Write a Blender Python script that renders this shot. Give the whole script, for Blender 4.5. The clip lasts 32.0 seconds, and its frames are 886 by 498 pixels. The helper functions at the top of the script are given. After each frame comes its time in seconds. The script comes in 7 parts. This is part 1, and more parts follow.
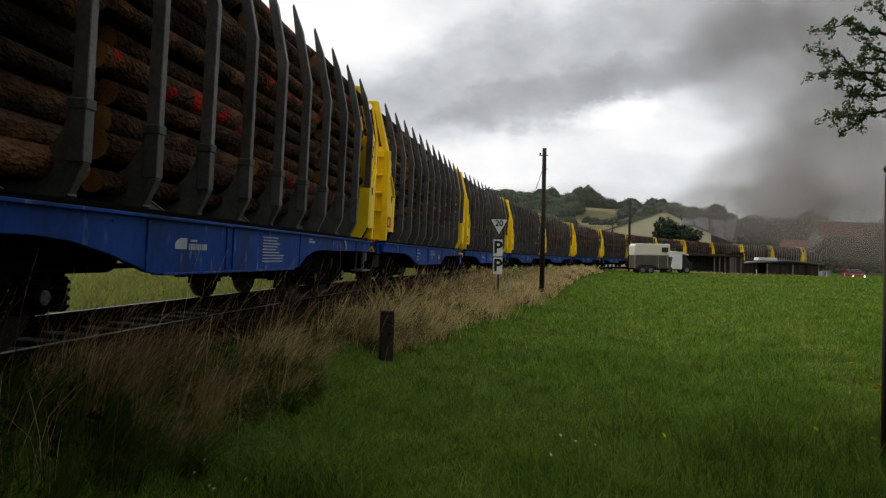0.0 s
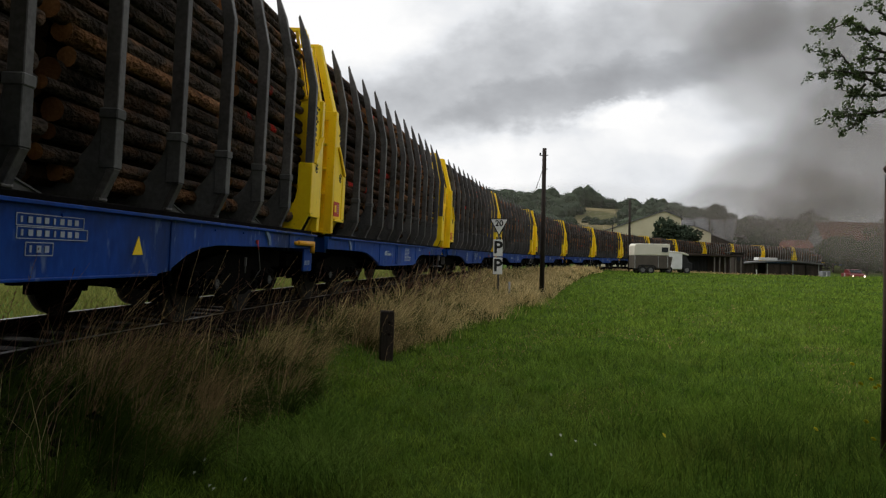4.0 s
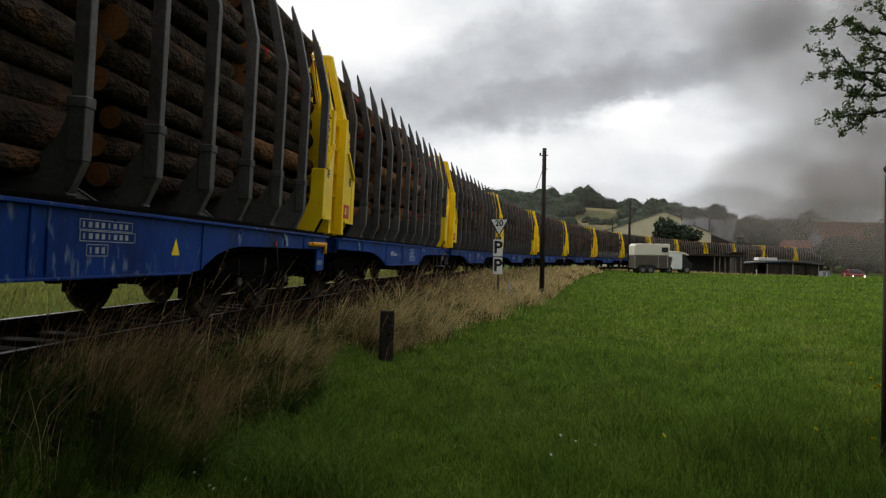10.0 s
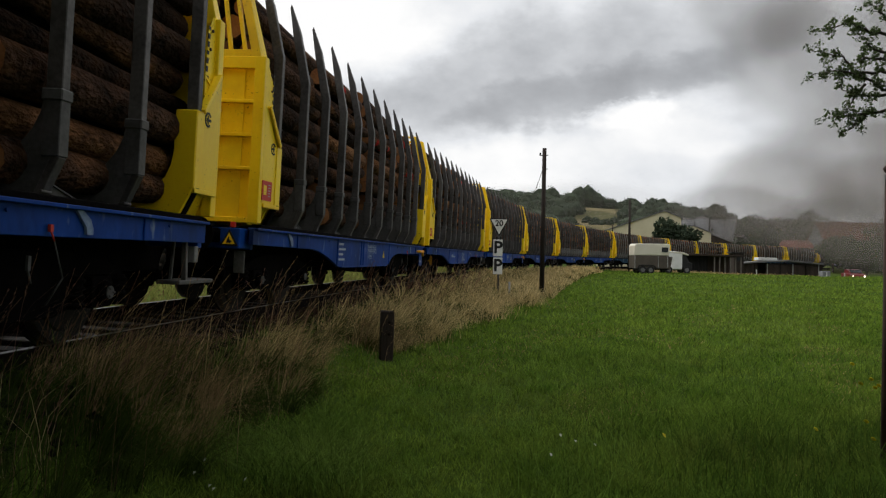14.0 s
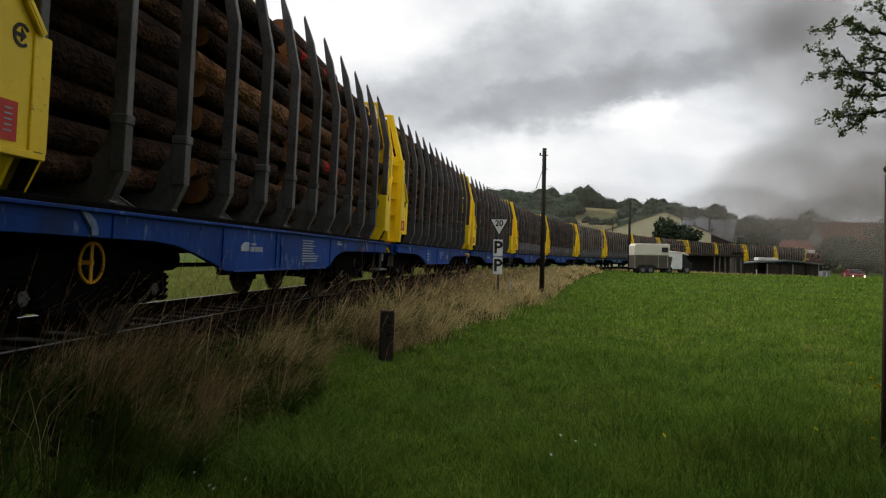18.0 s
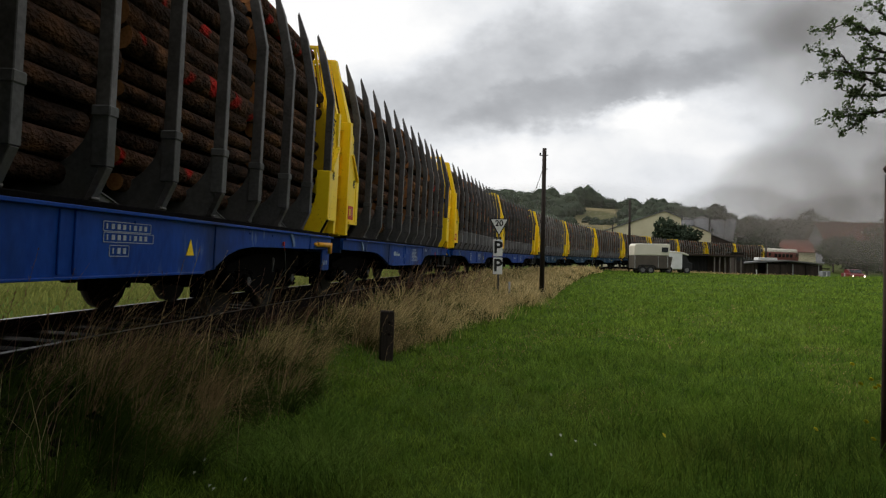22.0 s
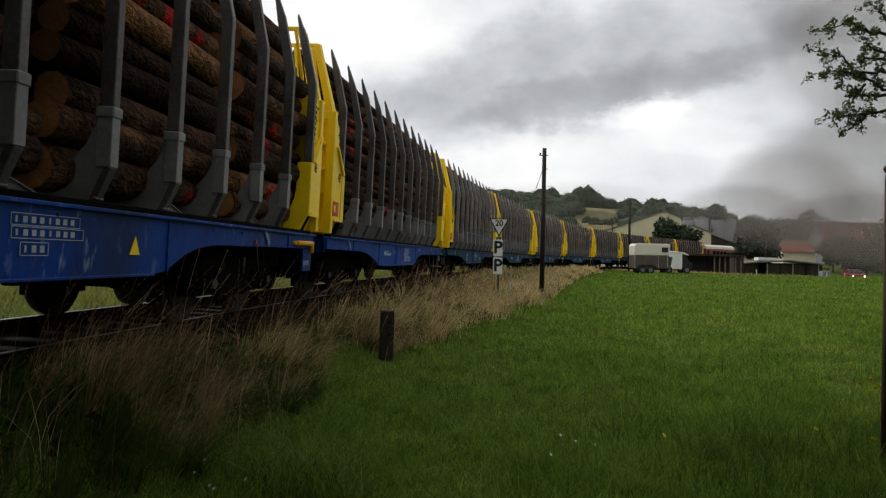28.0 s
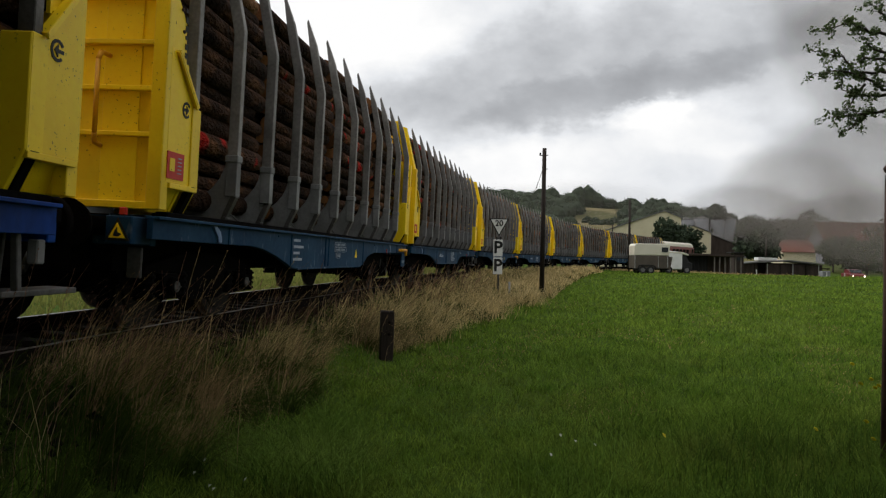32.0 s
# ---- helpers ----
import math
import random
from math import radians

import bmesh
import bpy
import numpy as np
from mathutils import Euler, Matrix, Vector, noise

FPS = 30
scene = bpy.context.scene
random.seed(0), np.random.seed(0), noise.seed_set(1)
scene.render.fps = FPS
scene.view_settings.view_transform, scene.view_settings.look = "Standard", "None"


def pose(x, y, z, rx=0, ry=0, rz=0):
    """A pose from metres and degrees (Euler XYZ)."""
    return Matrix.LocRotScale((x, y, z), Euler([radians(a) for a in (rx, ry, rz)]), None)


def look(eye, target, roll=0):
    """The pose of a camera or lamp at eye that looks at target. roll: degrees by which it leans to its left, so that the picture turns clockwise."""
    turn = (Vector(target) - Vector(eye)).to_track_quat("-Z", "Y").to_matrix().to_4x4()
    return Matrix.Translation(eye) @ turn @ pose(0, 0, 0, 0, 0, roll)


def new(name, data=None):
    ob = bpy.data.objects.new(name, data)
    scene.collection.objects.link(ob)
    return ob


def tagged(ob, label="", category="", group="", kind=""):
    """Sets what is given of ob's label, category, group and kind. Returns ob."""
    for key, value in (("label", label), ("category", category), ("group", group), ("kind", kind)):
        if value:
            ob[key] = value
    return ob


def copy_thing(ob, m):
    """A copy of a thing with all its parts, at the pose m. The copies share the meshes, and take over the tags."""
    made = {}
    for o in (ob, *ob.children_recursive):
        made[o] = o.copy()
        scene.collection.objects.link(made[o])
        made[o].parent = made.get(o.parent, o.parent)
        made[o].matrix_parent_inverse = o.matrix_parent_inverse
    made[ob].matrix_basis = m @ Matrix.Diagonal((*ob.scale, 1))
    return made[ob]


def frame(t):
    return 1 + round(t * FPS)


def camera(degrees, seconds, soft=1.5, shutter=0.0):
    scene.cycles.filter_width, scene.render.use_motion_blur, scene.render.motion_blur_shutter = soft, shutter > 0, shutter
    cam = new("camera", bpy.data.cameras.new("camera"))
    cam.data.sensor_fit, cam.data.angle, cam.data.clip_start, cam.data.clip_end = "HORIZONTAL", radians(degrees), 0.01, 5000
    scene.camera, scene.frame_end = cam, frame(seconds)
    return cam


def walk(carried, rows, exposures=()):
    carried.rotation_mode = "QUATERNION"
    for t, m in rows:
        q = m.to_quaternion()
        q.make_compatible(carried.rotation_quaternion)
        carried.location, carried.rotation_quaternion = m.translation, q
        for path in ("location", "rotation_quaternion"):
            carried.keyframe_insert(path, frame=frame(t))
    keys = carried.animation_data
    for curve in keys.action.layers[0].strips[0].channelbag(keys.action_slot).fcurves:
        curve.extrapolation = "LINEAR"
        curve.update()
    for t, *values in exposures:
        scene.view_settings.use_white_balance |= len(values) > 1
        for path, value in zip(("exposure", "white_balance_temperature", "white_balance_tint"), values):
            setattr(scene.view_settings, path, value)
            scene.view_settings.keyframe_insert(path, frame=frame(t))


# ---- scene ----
cam = camera(63.2, 32.0, soft=1.25)
still = look((0.0, 0.0, 1.5), (0.0, 100.0, 2.797), 0.946)
walk(cam, [(0.0, still), (32.0, still)], [(0.0, 0.0), (32.0, 0.0)])

# ---------------------------------------------------------------- light
SUN_EL, SUN_AZ = 40.0, -48.0
world = bpy.data.worlds.new("overcast_sky")
scene.world = world
world.use_nodes = True
wn, wl = world.node_tree.nodes, world.node_tree.links
wn.clear()
w_out = wn.new("ShaderNodeOutputWorld")
w_bg = wn.new("ShaderNodeBackground")
w_sky = wn.new("ShaderNodeTexSky")
w_sky.sky_type, w_sky.sun_disc = "NISHITA", False
w_sky.sun_elevation, w_sky.sun_rotation = radians(SUN_EL), radians(SUN_AZ)
w_sky.air_density, w_sky.dust_density = 1.0, 3.0
w_scale = wn.new("ShaderNodeMixRGB")
w_scale.blend_type = "MULTIPLY"
w_scale.inputs[0].default_value = 1.0
w_scale.inputs[2].default_value = (1.3, 1.3, 1.3, 1)
w_co = wn.new("ShaderNodeTexCoord")
w_noise = wn.new("ShaderNodeTexNoise")
w_noise.inputs["Scale"].default_value = 2.2
w_noise.inputs["Detail"].default_value = 6.0
w_ramp = wn.new("ShaderNodeValToRGB")
w_ramp.color_ramp.elements[0].position, w_ramp.color_ramp.elements[0].color = 0.35, (6.0, 6.0, 6.1, 1)
w_ramp.color_ramp.elements[1].position, w_ramp.color_ramp.elements[1].color = 0.65, (10.5, 10.4, 10.2, 1)
w_mix = wn.new("ShaderNodeMixRGB")
w_mix.inputs[0].default_value = 0.88
wl.new(w_co.outputs["Generated"], w_noise.inputs["Vector"])
wl.new(w_noise.outputs["Fac"], w_ramp.inputs["Fac"])
wl.new(w_sky.outputs[0], w_scale.inputs[1])
wl.new(w_scale.outputs[0], w_mix.inputs[1])
wl.new(w_ramp.outputs[0], w_mix.inputs[2])
# an overcast sky is about three times brighter overhead than at the horizon
w_sep = wn.new("ShaderNodeSeparateXYZ")
w_rise = wn.new("ShaderNodeMapRange")
w_rise.inputs["From Min"].default_value, w_rise.inputs["From Max"].default_value = 0.0, 1.0
w_rise.inputs["To Min"].default_value, w_rise.inputs["To Max"].default_value = 0.45, 1.35
w_zen = wn.new("ShaderNodeMixRGB")
w_zen.blend_type = "MULTIPLY"
w_zen.inputs[0].default_value = 1.0
wl.new(w_co.outputs["Generated"], w_sep.inputs[0])
wl.new(w_sep.outputs[2], w_rise.inputs["Value"])
wl.new(w_mix.outputs[0], w_zen.inputs[1])
wl.new(w_rise.outputs[0], w_zen.inputs[2])
wl.new(w_zen.outputs[0], w_bg.inputs["Color"])
w_bg.inputs["Strength"].default_value = 0.112
wl.new(w_bg.outputs[0], w_out.inputs[0])
sun_data = bpy.data.lights.new("sun", "SUN")
sun_data.energy, sun_data.angle, sun_data.color = 1.6, radians(30), (1.0, 0.97, 0.92)
sun = new("sun", sun_data)
sun.matrix_world = look((math.sin(radians(SUN_AZ)) * 50, math.cos(radians(SUN_AZ)) * 50, math.tan(radians(SUN_EL)) * 50), (0, 0, 0))


# ---------------------------------------------------------------- materials
def material(name, c1, c2, scale=4.0, rough=0.8, bump=0.2, metal=0.0, vary=0.0, fine=30.0, dirt=None, dirt_amount=0.5, island=False, stretch=(1, 1, 1), bumpdist=0.02, spec=0.3):
    m = bpy.data.materials.new(name)
    m.use_nodes = True
    n, l = m.node_tree.nodes, m.node_tree.links
    bsdf = n["Principled BSDF"]
    bsdf.inputs["Roughness"].default_value, bsdf.inputs["Metallic"].default_value = rough, metal
    bsdf.inputs["Specular IOR Level"].default_value = spec
    co = n.new("ShaderNodeTexCoord")
    mp = n.new("ShaderNodeMapping")
    mp.inputs["Scale"].default_value = stretch
    l.new(co.outputs["Object"], mp.inputs["Vector"])
    info = n.new("ShaderNodeObjectInfo")
    shift = n.new("ShaderNodeVectorMath")
    shift.operation = "MULTIPLY_ADD"
    shift.inputs[1].default_value = (0, 0, 0)
    l.new(info.outputs["Random"], shift.inputs[0])
    add = n.new("ShaderNodeVectorMath")
    add.operation = "MULTIPLY_ADD"
    add.inputs[1].default_value = (17.0, 31.0, 23.0) if vary > 0 else (0, 0, 0)
    l.new(info.outputs["Random"], add.inputs[0])
    l.new(mp.outputs[0], add.inputs[2])
    big = n.new("ShaderNodeTexNoise")
    big.inputs["Scale"].default_value, big.inputs["Detail"].default_value = scale, 5.0
    l.new(add.outputs[0], big.inputs["Vector"])
    small = n.new("ShaderNodeTexNoise")
    small.inputs["Scale"].default_value, small.inputs["Detail"].default_value = fine, 3.0
    l.new(add.outputs[0], small.inputs["Vector"])
    n.remove(shift)
    ramp = n.new("ShaderNodeValToRGB")
    ramp.color_ramp.elements[0].position, ramp.color_ramp.elements[0].color = 0.32, (*c1, 1)
    ramp.color_ramp.elements[1].position, ramp.color_ramp.elements[1].color = 0.68, (*c2, 1)
    mixf = n.new("ShaderNodeMath")
    mixf.operation = "MULTIPLY_ADD"
    mixf.inputs[1].default_value = 0.4
    l.new(small.outputs["Fac"], mixf.inputs[0])
    half = n.new("ShaderNodeMath")
    half.operation = "MULTIPLY"
    half.inputs[1].default_value = 0.6
    l.new(big.outputs["Fac"], half.inputs[0])
    l.new(half.outputs[0], mixf.inputs[2])
    l.new(mixf.outputs[0], ramp.inputs["Fac"])
    colour = ramp.outputs[0]
    if dirt:
        dn = n.new("ShaderNodeTexNoise")
        dn.inputs["Scale"].default_value, dn.inputs["Detail"].default_value = scale * 0.6, 8.0
        l.new(add.outputs[0], dn.inputs["Vector"])
        dr = n.new("ShaderNodeValToRGB")
        dr.color_ramp.elements[0].position, dr.color_ramp.elements[1].position = 0.52, 0.7
        dr.color_ramp.elements[1].color = (dirt_amount,) * 3 + (1,)
        l.new(dn.outputs["Fac"], dr.inputs["Fac"])
        dm = n.new("ShaderNodeMixRGB")
        dm.inputs[2].default_value = (*dirt, 1)
        l.new(dr.outputs[0], dm.inputs[0])
        l.new(colour, dm.inputs[1])
        colour = dm.outputs[0]
    if vary > 0:
        hv = n.new("ShaderNodeHueSaturation")
        mr = n.new("ShaderNodeMapRange")
        mr.inputs["To Min"].default_value, mr.inputs["To Max"].default_value = 1 - vary, 1 + vary
        if island:
            geo = n.new("ShaderNodeNewGeometry")
            l.new(geo.outputs["Random Per Island"], mr.inputs["Value"])
        else:
            l.new(info.outputs["Random"], mr.inputs["Value"])
        l.new(mr.outputs[0], hv.inputs["Value"])
        l.new(colour, hv.inputs["Color"])
        colour = hv.outputs[0]
    l.new(colour, bsdf.inputs["Base Color"])
    if bump > 0:
        b = n.new("ShaderNodeBump")
        b.inputs["Strength"].default_value, b.inputs["Distance"].default_value = bump, bumpdist
        l.new(small.outputs["Fac"], b.inputs["Height"])
        l.new(b.outputs[0], bsdf.inputs["Normal"])
    return m


M = {}
M["ground"] = material("meadow_soil", (0.032, 0.062, 0.008), (0.062, 0.102, 0.014), 0.30, 0.95, 0.6, fine=7.0, bumpdist=0.06, spec=0.02, dirt=(0.10, 0.12, 0.03), dirt_amount=0.4)
M["grass"] = material("meadow_grass", (0.058, 0.125, 0.011), (0.205, 0.285, 0.043), 1.3, 0.8, 0.0, vary=0.6, fine=5.0, island=True, spec=0.04, dirt=(0.16, 0.17, 0.04), dirt_amount=0.35)
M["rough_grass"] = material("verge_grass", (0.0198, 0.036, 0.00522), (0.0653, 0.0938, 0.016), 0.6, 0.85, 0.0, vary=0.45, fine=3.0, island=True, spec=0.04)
M["dry"] = material("dry_grass", (0.34, 0.25, 0.105), (0.70, 0.56, 0.29), 0.8, 0.85, 0.0, vary=0.45, fine=4.0, island=True, spec=0.05)
M["brown_grass"] = material("brown_grass", (0.22, 0.14, 0.07), (0.56, 0.41, 0.21), 0.8, 0.85, 0.0, vary=0.5, fine=4.0, island=True, spec=0.05)
# Brown-black blades: the dark beside the near rail is put into their colour.
M["weed"] = material("shade_weeds", (0.016, 0.010, 0.007), (0.085, 0.050, 0.034), 2.5, 0.9, 0.0, vary=0.5, fine=6.0, island=True, spec=0.03)
M["fresh"] = material("tall_green_grass", (0.080, 0.160, 0.018), (0.23, 0.33, 0.065), 0.7, 0.8, 0.0, vary=0.45, fine=5.0, island=True, spec=0.05)
# Darker green copy; stands in for shade towards the meadow's right edge.
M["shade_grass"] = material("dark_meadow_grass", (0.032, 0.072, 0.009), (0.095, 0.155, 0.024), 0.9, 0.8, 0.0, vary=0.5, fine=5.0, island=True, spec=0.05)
M["seed"] = material("seed_heads", (0.12, 0.055, 0.045), (0.25, 0.14, 0.09), 1.2, 0.9, 0.0, vary=0.4, island=True)
M["far_field"] = material("pale_field_grass", (0.125, 0.140, 0.034), (0.220, 0.232, 0.066), 0.5, 0.9, 0.0, vary=0.3, fine=3.0, island=True, spec=0.05)
# Far darker than stone, wood and steel: the train's shade is in the colour.
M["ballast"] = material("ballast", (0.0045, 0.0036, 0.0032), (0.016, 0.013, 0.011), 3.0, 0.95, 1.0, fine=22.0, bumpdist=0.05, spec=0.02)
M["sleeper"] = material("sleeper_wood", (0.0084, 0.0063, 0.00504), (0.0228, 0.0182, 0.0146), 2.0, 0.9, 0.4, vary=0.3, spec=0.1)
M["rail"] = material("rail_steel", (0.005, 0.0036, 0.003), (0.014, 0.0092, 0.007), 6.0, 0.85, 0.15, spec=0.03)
M["rail_top"] = material("polished_rail_head", (0.07, 0.064, 0.058), (0.14, 0.127, 0.117), 6.0, 0.42, 0.05, metal=1.0)
M["blue"] = material("blue_wagon_paint", (0.004, 0.030, 0.175), (0.009, 0.064, 0.33), 1.6, 0.45, 0.06, spec=0.07, vary=0.12, fine=14.0, dirt=(0.016, 0.022, 0.032), dirt_amount=0.65, stretch=(1, 1, 0.5))
M["faded"] = material("faded_blue_paint", (0.008, 0.034, 0.080), (0.020, 0.066, 0.125), 1.6, 0.55, 0.06, spec=0.06, vary=0.1, fine=14.0, dirt=(0.045, 0.045, 0.045), dirt_amount=0.5)
M["yellow"] = material("yellow_paint", (0.92, 0.60, 0.007), (0.98, 0.71, 0.012), 1.2, 0.42, 0.08, vary=0.05, fine=16.0, dirt=(0.50, 0.31, 0.02), dirt_amount=0.5)
M["orange"] = material("orange_paint", (0.65, 0.30, 0.01), (0.75, 0.36, 0.015), 2.0, 0.45, 0.05)
M["stake"] = material("grey_stake_steel", (0.036, 0.033, 0.032), (0.135, 0.125, 0.12), 2.5, 0.5, 0.12, metal=0.1, vary=0.22, fine=25.0, dirt=(0.06, 0.055, 0.05), dirt_amount=0.5)
M["pale_stake"] = material("galvanised_stake_steel", (0.13, 0.122, 0.115), (0.29, 0.27, 0.255), 2.5, 0.55, 0.12, metal=0.1, vary=0.2, fine=25.0, dirt=(0.08, 0.07, 0.06), dirt_amount=0.5)
M["casting"] = material("grey_cast_base", (0.045, 0.044, 0.043), (0.118, 0.116, 0.114), 2.5, 0.65, 0.12, metal=0.1, vary=0.2, fine=25.0, dirt=(0.08, 0.07, 0.06), dirt_amount=0.4)
M["pale_casting"] = material("pale_cast_base", (0.163, 0.163, 0.166), (0.27, 0.27, 0.27), 2.5, 0.6, 0.12, metal=0.1, vary=0.15, fine=25.0, dirt=(0.10, 0.09, 0.08), dirt_amount=0.4)
# Grime plus shade: the gloom under the wagons is mixed into this colour.
M["under"] = material("grimy_shaded_gear", (0.0015, 0.0013, 0.0012), (0.0060, 0.0050, 0.0043), 4.0, 0.85, 0.3, fine=20.0, spec=0.03)
M["wheel"] = material("wheel_steel", (0.0054, 0.0048, 0.0042), (0.0168, 0.0144, 0.012), 5.0, 0.6, 0.15, metal=0.2, spec=0.15)
M["tread"] = material("wheel_tread", (0.035, 0.03, 0.026), (0.08, 0.07, 0.06), 5.0, 0.5, 0.05, metal=0.5)
M["lightgrey"] = material("pale_grey_paint", (0.22, 0.22, 0.215), (0.36, 0.36, 0.35), 4.0, 0.6, 0.1)
M["white"] = material("white_paint", (0.60, 0.60, 0.58), (0.78, 0.78, 0.76), 2.0, 0.55, 0.05)
M["mark"] = material("white_lettering_paint", (0.24, 0.29, 0.36), (0.42, 0.46, 0.52), 8.0, 0.6, 0.0)
M["scuffed"] = material("worn_blue_paint", (0.03, 0.08, 0.22), (0.26, 0.34, 0.46), 7.0, 0.5, 0.1, vary=0.2, fine=18.0)
M["black"] = material("black_paint", (0.008, 0.008, 0.008), (0.018, 0.018, 0.018), 3.0, 0.6, 0.05)
M["red"] = material("red_paint", (0.50, 0.025, 0.015), (0.62, 0.05, 0.03), 3.0, 0.5, 0.05)
M["cut"] = material("sawn_log_end", (0.15, 0.062, 0.026), (0.34, 0.155, 0.062), 3.0, 0.9, 0.3, vary=0.55, fine=40.0, spec=0.1)
# Darker copy of the sawn end, with the stack's inner shade painted in.
M["shaded_cut"] = material("shaded_log_end", (0.050, 0.028, 0.017), (0.12, 0.062, 0.034), 3.0, 0.9, 0.3, vary=0.5, fine=40.0, island=True, spec=0.1)


def chips(m, scale, low, high, colour, patch=1.4, stretch=(1, 1, 1)):
    """Small chips or scuffs of another colour, gathered in patches."""
    n, l = m.node_tree.nodes, m.node_tree.links
    bsdf = n["Principled BSDF"]
    old = bsdf.inputs["Base Color"].links[0].from_socket
    co, mp, info, off = n.new("ShaderNodeTexCoord"), n.new("ShaderNodeMapping"), n.new("ShaderNodeObjectInfo"), n.new("ShaderNodeVectorMath")
    mp.inputs["Scale"].default_value = stretch
    l.new(co.outputs["Object"], mp.inputs["Vector"])
    l.new(mp.outputs[0], off.inputs[0])
    l.new(info.outputs["Random"], off.inputs[1])
    parts_ = []
    for sc, a, b in ((scale, low, high), (patch, 0.42, 0.62)):
        nz, mr = n.new("ShaderNodeTexNoise"), n.new("ShaderNodeMapRange")
        nz.inputs["Scale"].default_value, nz.inputs["Detail"].default_value = sc, 3.0
        mr.inputs["From Min"].default_value, mr.inputs["From Max"].default_value = a, b
        l.new(off.outputs[0], nz.inputs["Vector"])
        l.new(nz.outputs["Fac"], mr.inputs["Value"])
        parts_.append(mr)
    k, mx = n.new("ShaderNodeMath"), n.new("ShaderNodeMixRGB")
    k.operation = "MULTIPLY"
    l.new(parts_[0].outputs[0], k.inputs[0])
    l.new(parts_[1].outputs[0], k.inputs[1])
    mx.inputs[2].default_value = (*colour, 1)
    l.new(k.outputs[0], mx.inputs[0])
    l.new(old, mx.inputs[1])
    l.new(mx.outputs[0], bsdf.inputs["Base Color"])


chips(M["yellow"], 34.0, 0.665, 0.70, (0.10, 0.035, 0.012))
chips(M["blue"], 9.0, 0.60, 0.74, (0.20, 0.27, 0.40), 1.1, (1, 1, 0.4))
chips(M["faded"], 9.0, 0.60, 0.74, (0.24, 0.28, 0.33), 1.1, (1, 1, 0.4))


def bark_material(name, c1, c2, red):
    """Bark with bare patches, a few logs sprayed red."""
    m = material(name, c1, c2, 7.0, 0.9, 1.0, vary=0.6, fine=24.0, dirt=(0.20, 0.088, 0.036), dirt_amount=0.55, stretch=(1, 0.55, 1), bumpdist=0.09, spec=0.1)
    n, l = m.node_tree.nodes, m.node_tree.links
    bsdf = n["Principled BSDF"]
    old = bsdf.inputs["Base Color"].links[0].from_socket
    info = n.new("ShaderNodeObjectInfo")
    co = n.new("ShaderNodeTexCoord")
    nz = n.new("ShaderNodeTexNoise")
    nz.inputs["Scale"].default_value = 2.2
    l.new(co.outputs["Object"], nz.inputs["Vector"])
    a = n.new("ShaderNodeMath")
    a.operation = "GREATER_THAN"
    a.inputs[1].default_value = 1.0 - red
    l.new(info.outputs["Random"], a.inputs[0])
    r = n.new("ShaderNodeMapRange")
    r.inputs["From Min"].default_value, r.inputs["From Max"].default_value = 0.57, 0.64
    l.new(nz.outputs["Fac"], r.inputs["Value"])
    k = n.new("ShaderNodeMath")
    k.operation = "MULTIPLY"
    l.new(a.outputs[0], k.inputs[0])
    l.new(r.outputs[0], k.inputs[1])
    mx = n.new("ShaderNodeMixRGB")
    mx.inputs[2].default_value = (0.42, 0.018, 0.013, 1)
    l.new(k.outputs[0], mx.inputs[0])
    l.new(old, mx.inputs[1])
    l.new(mx.outputs[0], bsdf.inputs["Base Color"])
    return m


M["bark"] = bark_material("spruce_bark", (0.0042, 0.0024, 0.0017), (0.082, 0.042, 0.025), 0.12)
M["bark_grey"] = bark_material("grey_bark", (0.005, 0.0038, 0.003), (0.084, 0.060, 0.045), 0.10)
M["peeled"] = bark_material("half_peeled_bark", (0.040, 0.018, 0.009), (0.24, 0.115, 0.052), 0.05)
# Darker copy of the bark; shade between packed logs is in the colour.
M["shaded_bark"] = material("shaded_core_bark", (0.004, 0.0025, 0.0018), (0.020, 0.0115, 0.007), 4.0, 0.95, 0.6, spec=0.05, vary=0.5, fine=16.0, island=True)
M["timber"] = material("weathered_dark_timber", (0.012, 0.00825, 0.00675), (0.0338, 0.024, 0.0188), 3.0, 0.9, 0.5, stretch=(1, 1, 0.2))
M["timber_grey"] = material("grey_weathered_timber", (0.10, 0.09, 0.08), (0.19, 0.17, 0.15), 3.0, 0.9, 0.4, stretch=(1, 1, 0.2))
M["brown_post"] = material("rusty_brown_post", (0.028, 0.0144, 0.0104), (0.068, 0.036, 0.0256), 3.0, 0.85, 0.5)
M["cream"] = material("cream_render", (0.56, 0.50, 0.34), (0.66, 0.60, 0.43), 0.6, 0.9, 0.2)
M["cream_paint"] = material("cream_trailer_top", (0.578, 0.544, 0.442), (0.663, 0.629, 0.527), 1.0, 0.5, 0.05)
M["brown_paint"] = material("dark_brown_panel", (0.055, 0.045, 0.035), (0.10, 0.083, 0.066), 1.5, 0.6, 0.1)
M["glass"] = material("dark_glazing", (0.012, 0.014, 0.016), (0.03, 0.034, 0.038), 2.0, 0.12, 0.0)
M["grey_roof"] = material("grey_sheet_roof", (0.10, 0.10, 0.105), (0.19, 0.185, 0.18), 0.8, 0.8, 0.2)
M["grey_wall"] = material("grey_concrete", (0.176, 0.184, 0.2), (0.248, 0.256, 0.272), 0.5, 0.9, 0.2)
M["tile"] = material("red_roof_tiles", (0.13, 0.042, 0.031), (0.20, 0.068, 0.048), 1.2, 0.85, 0.4, vary=0.15, fine=8.0)
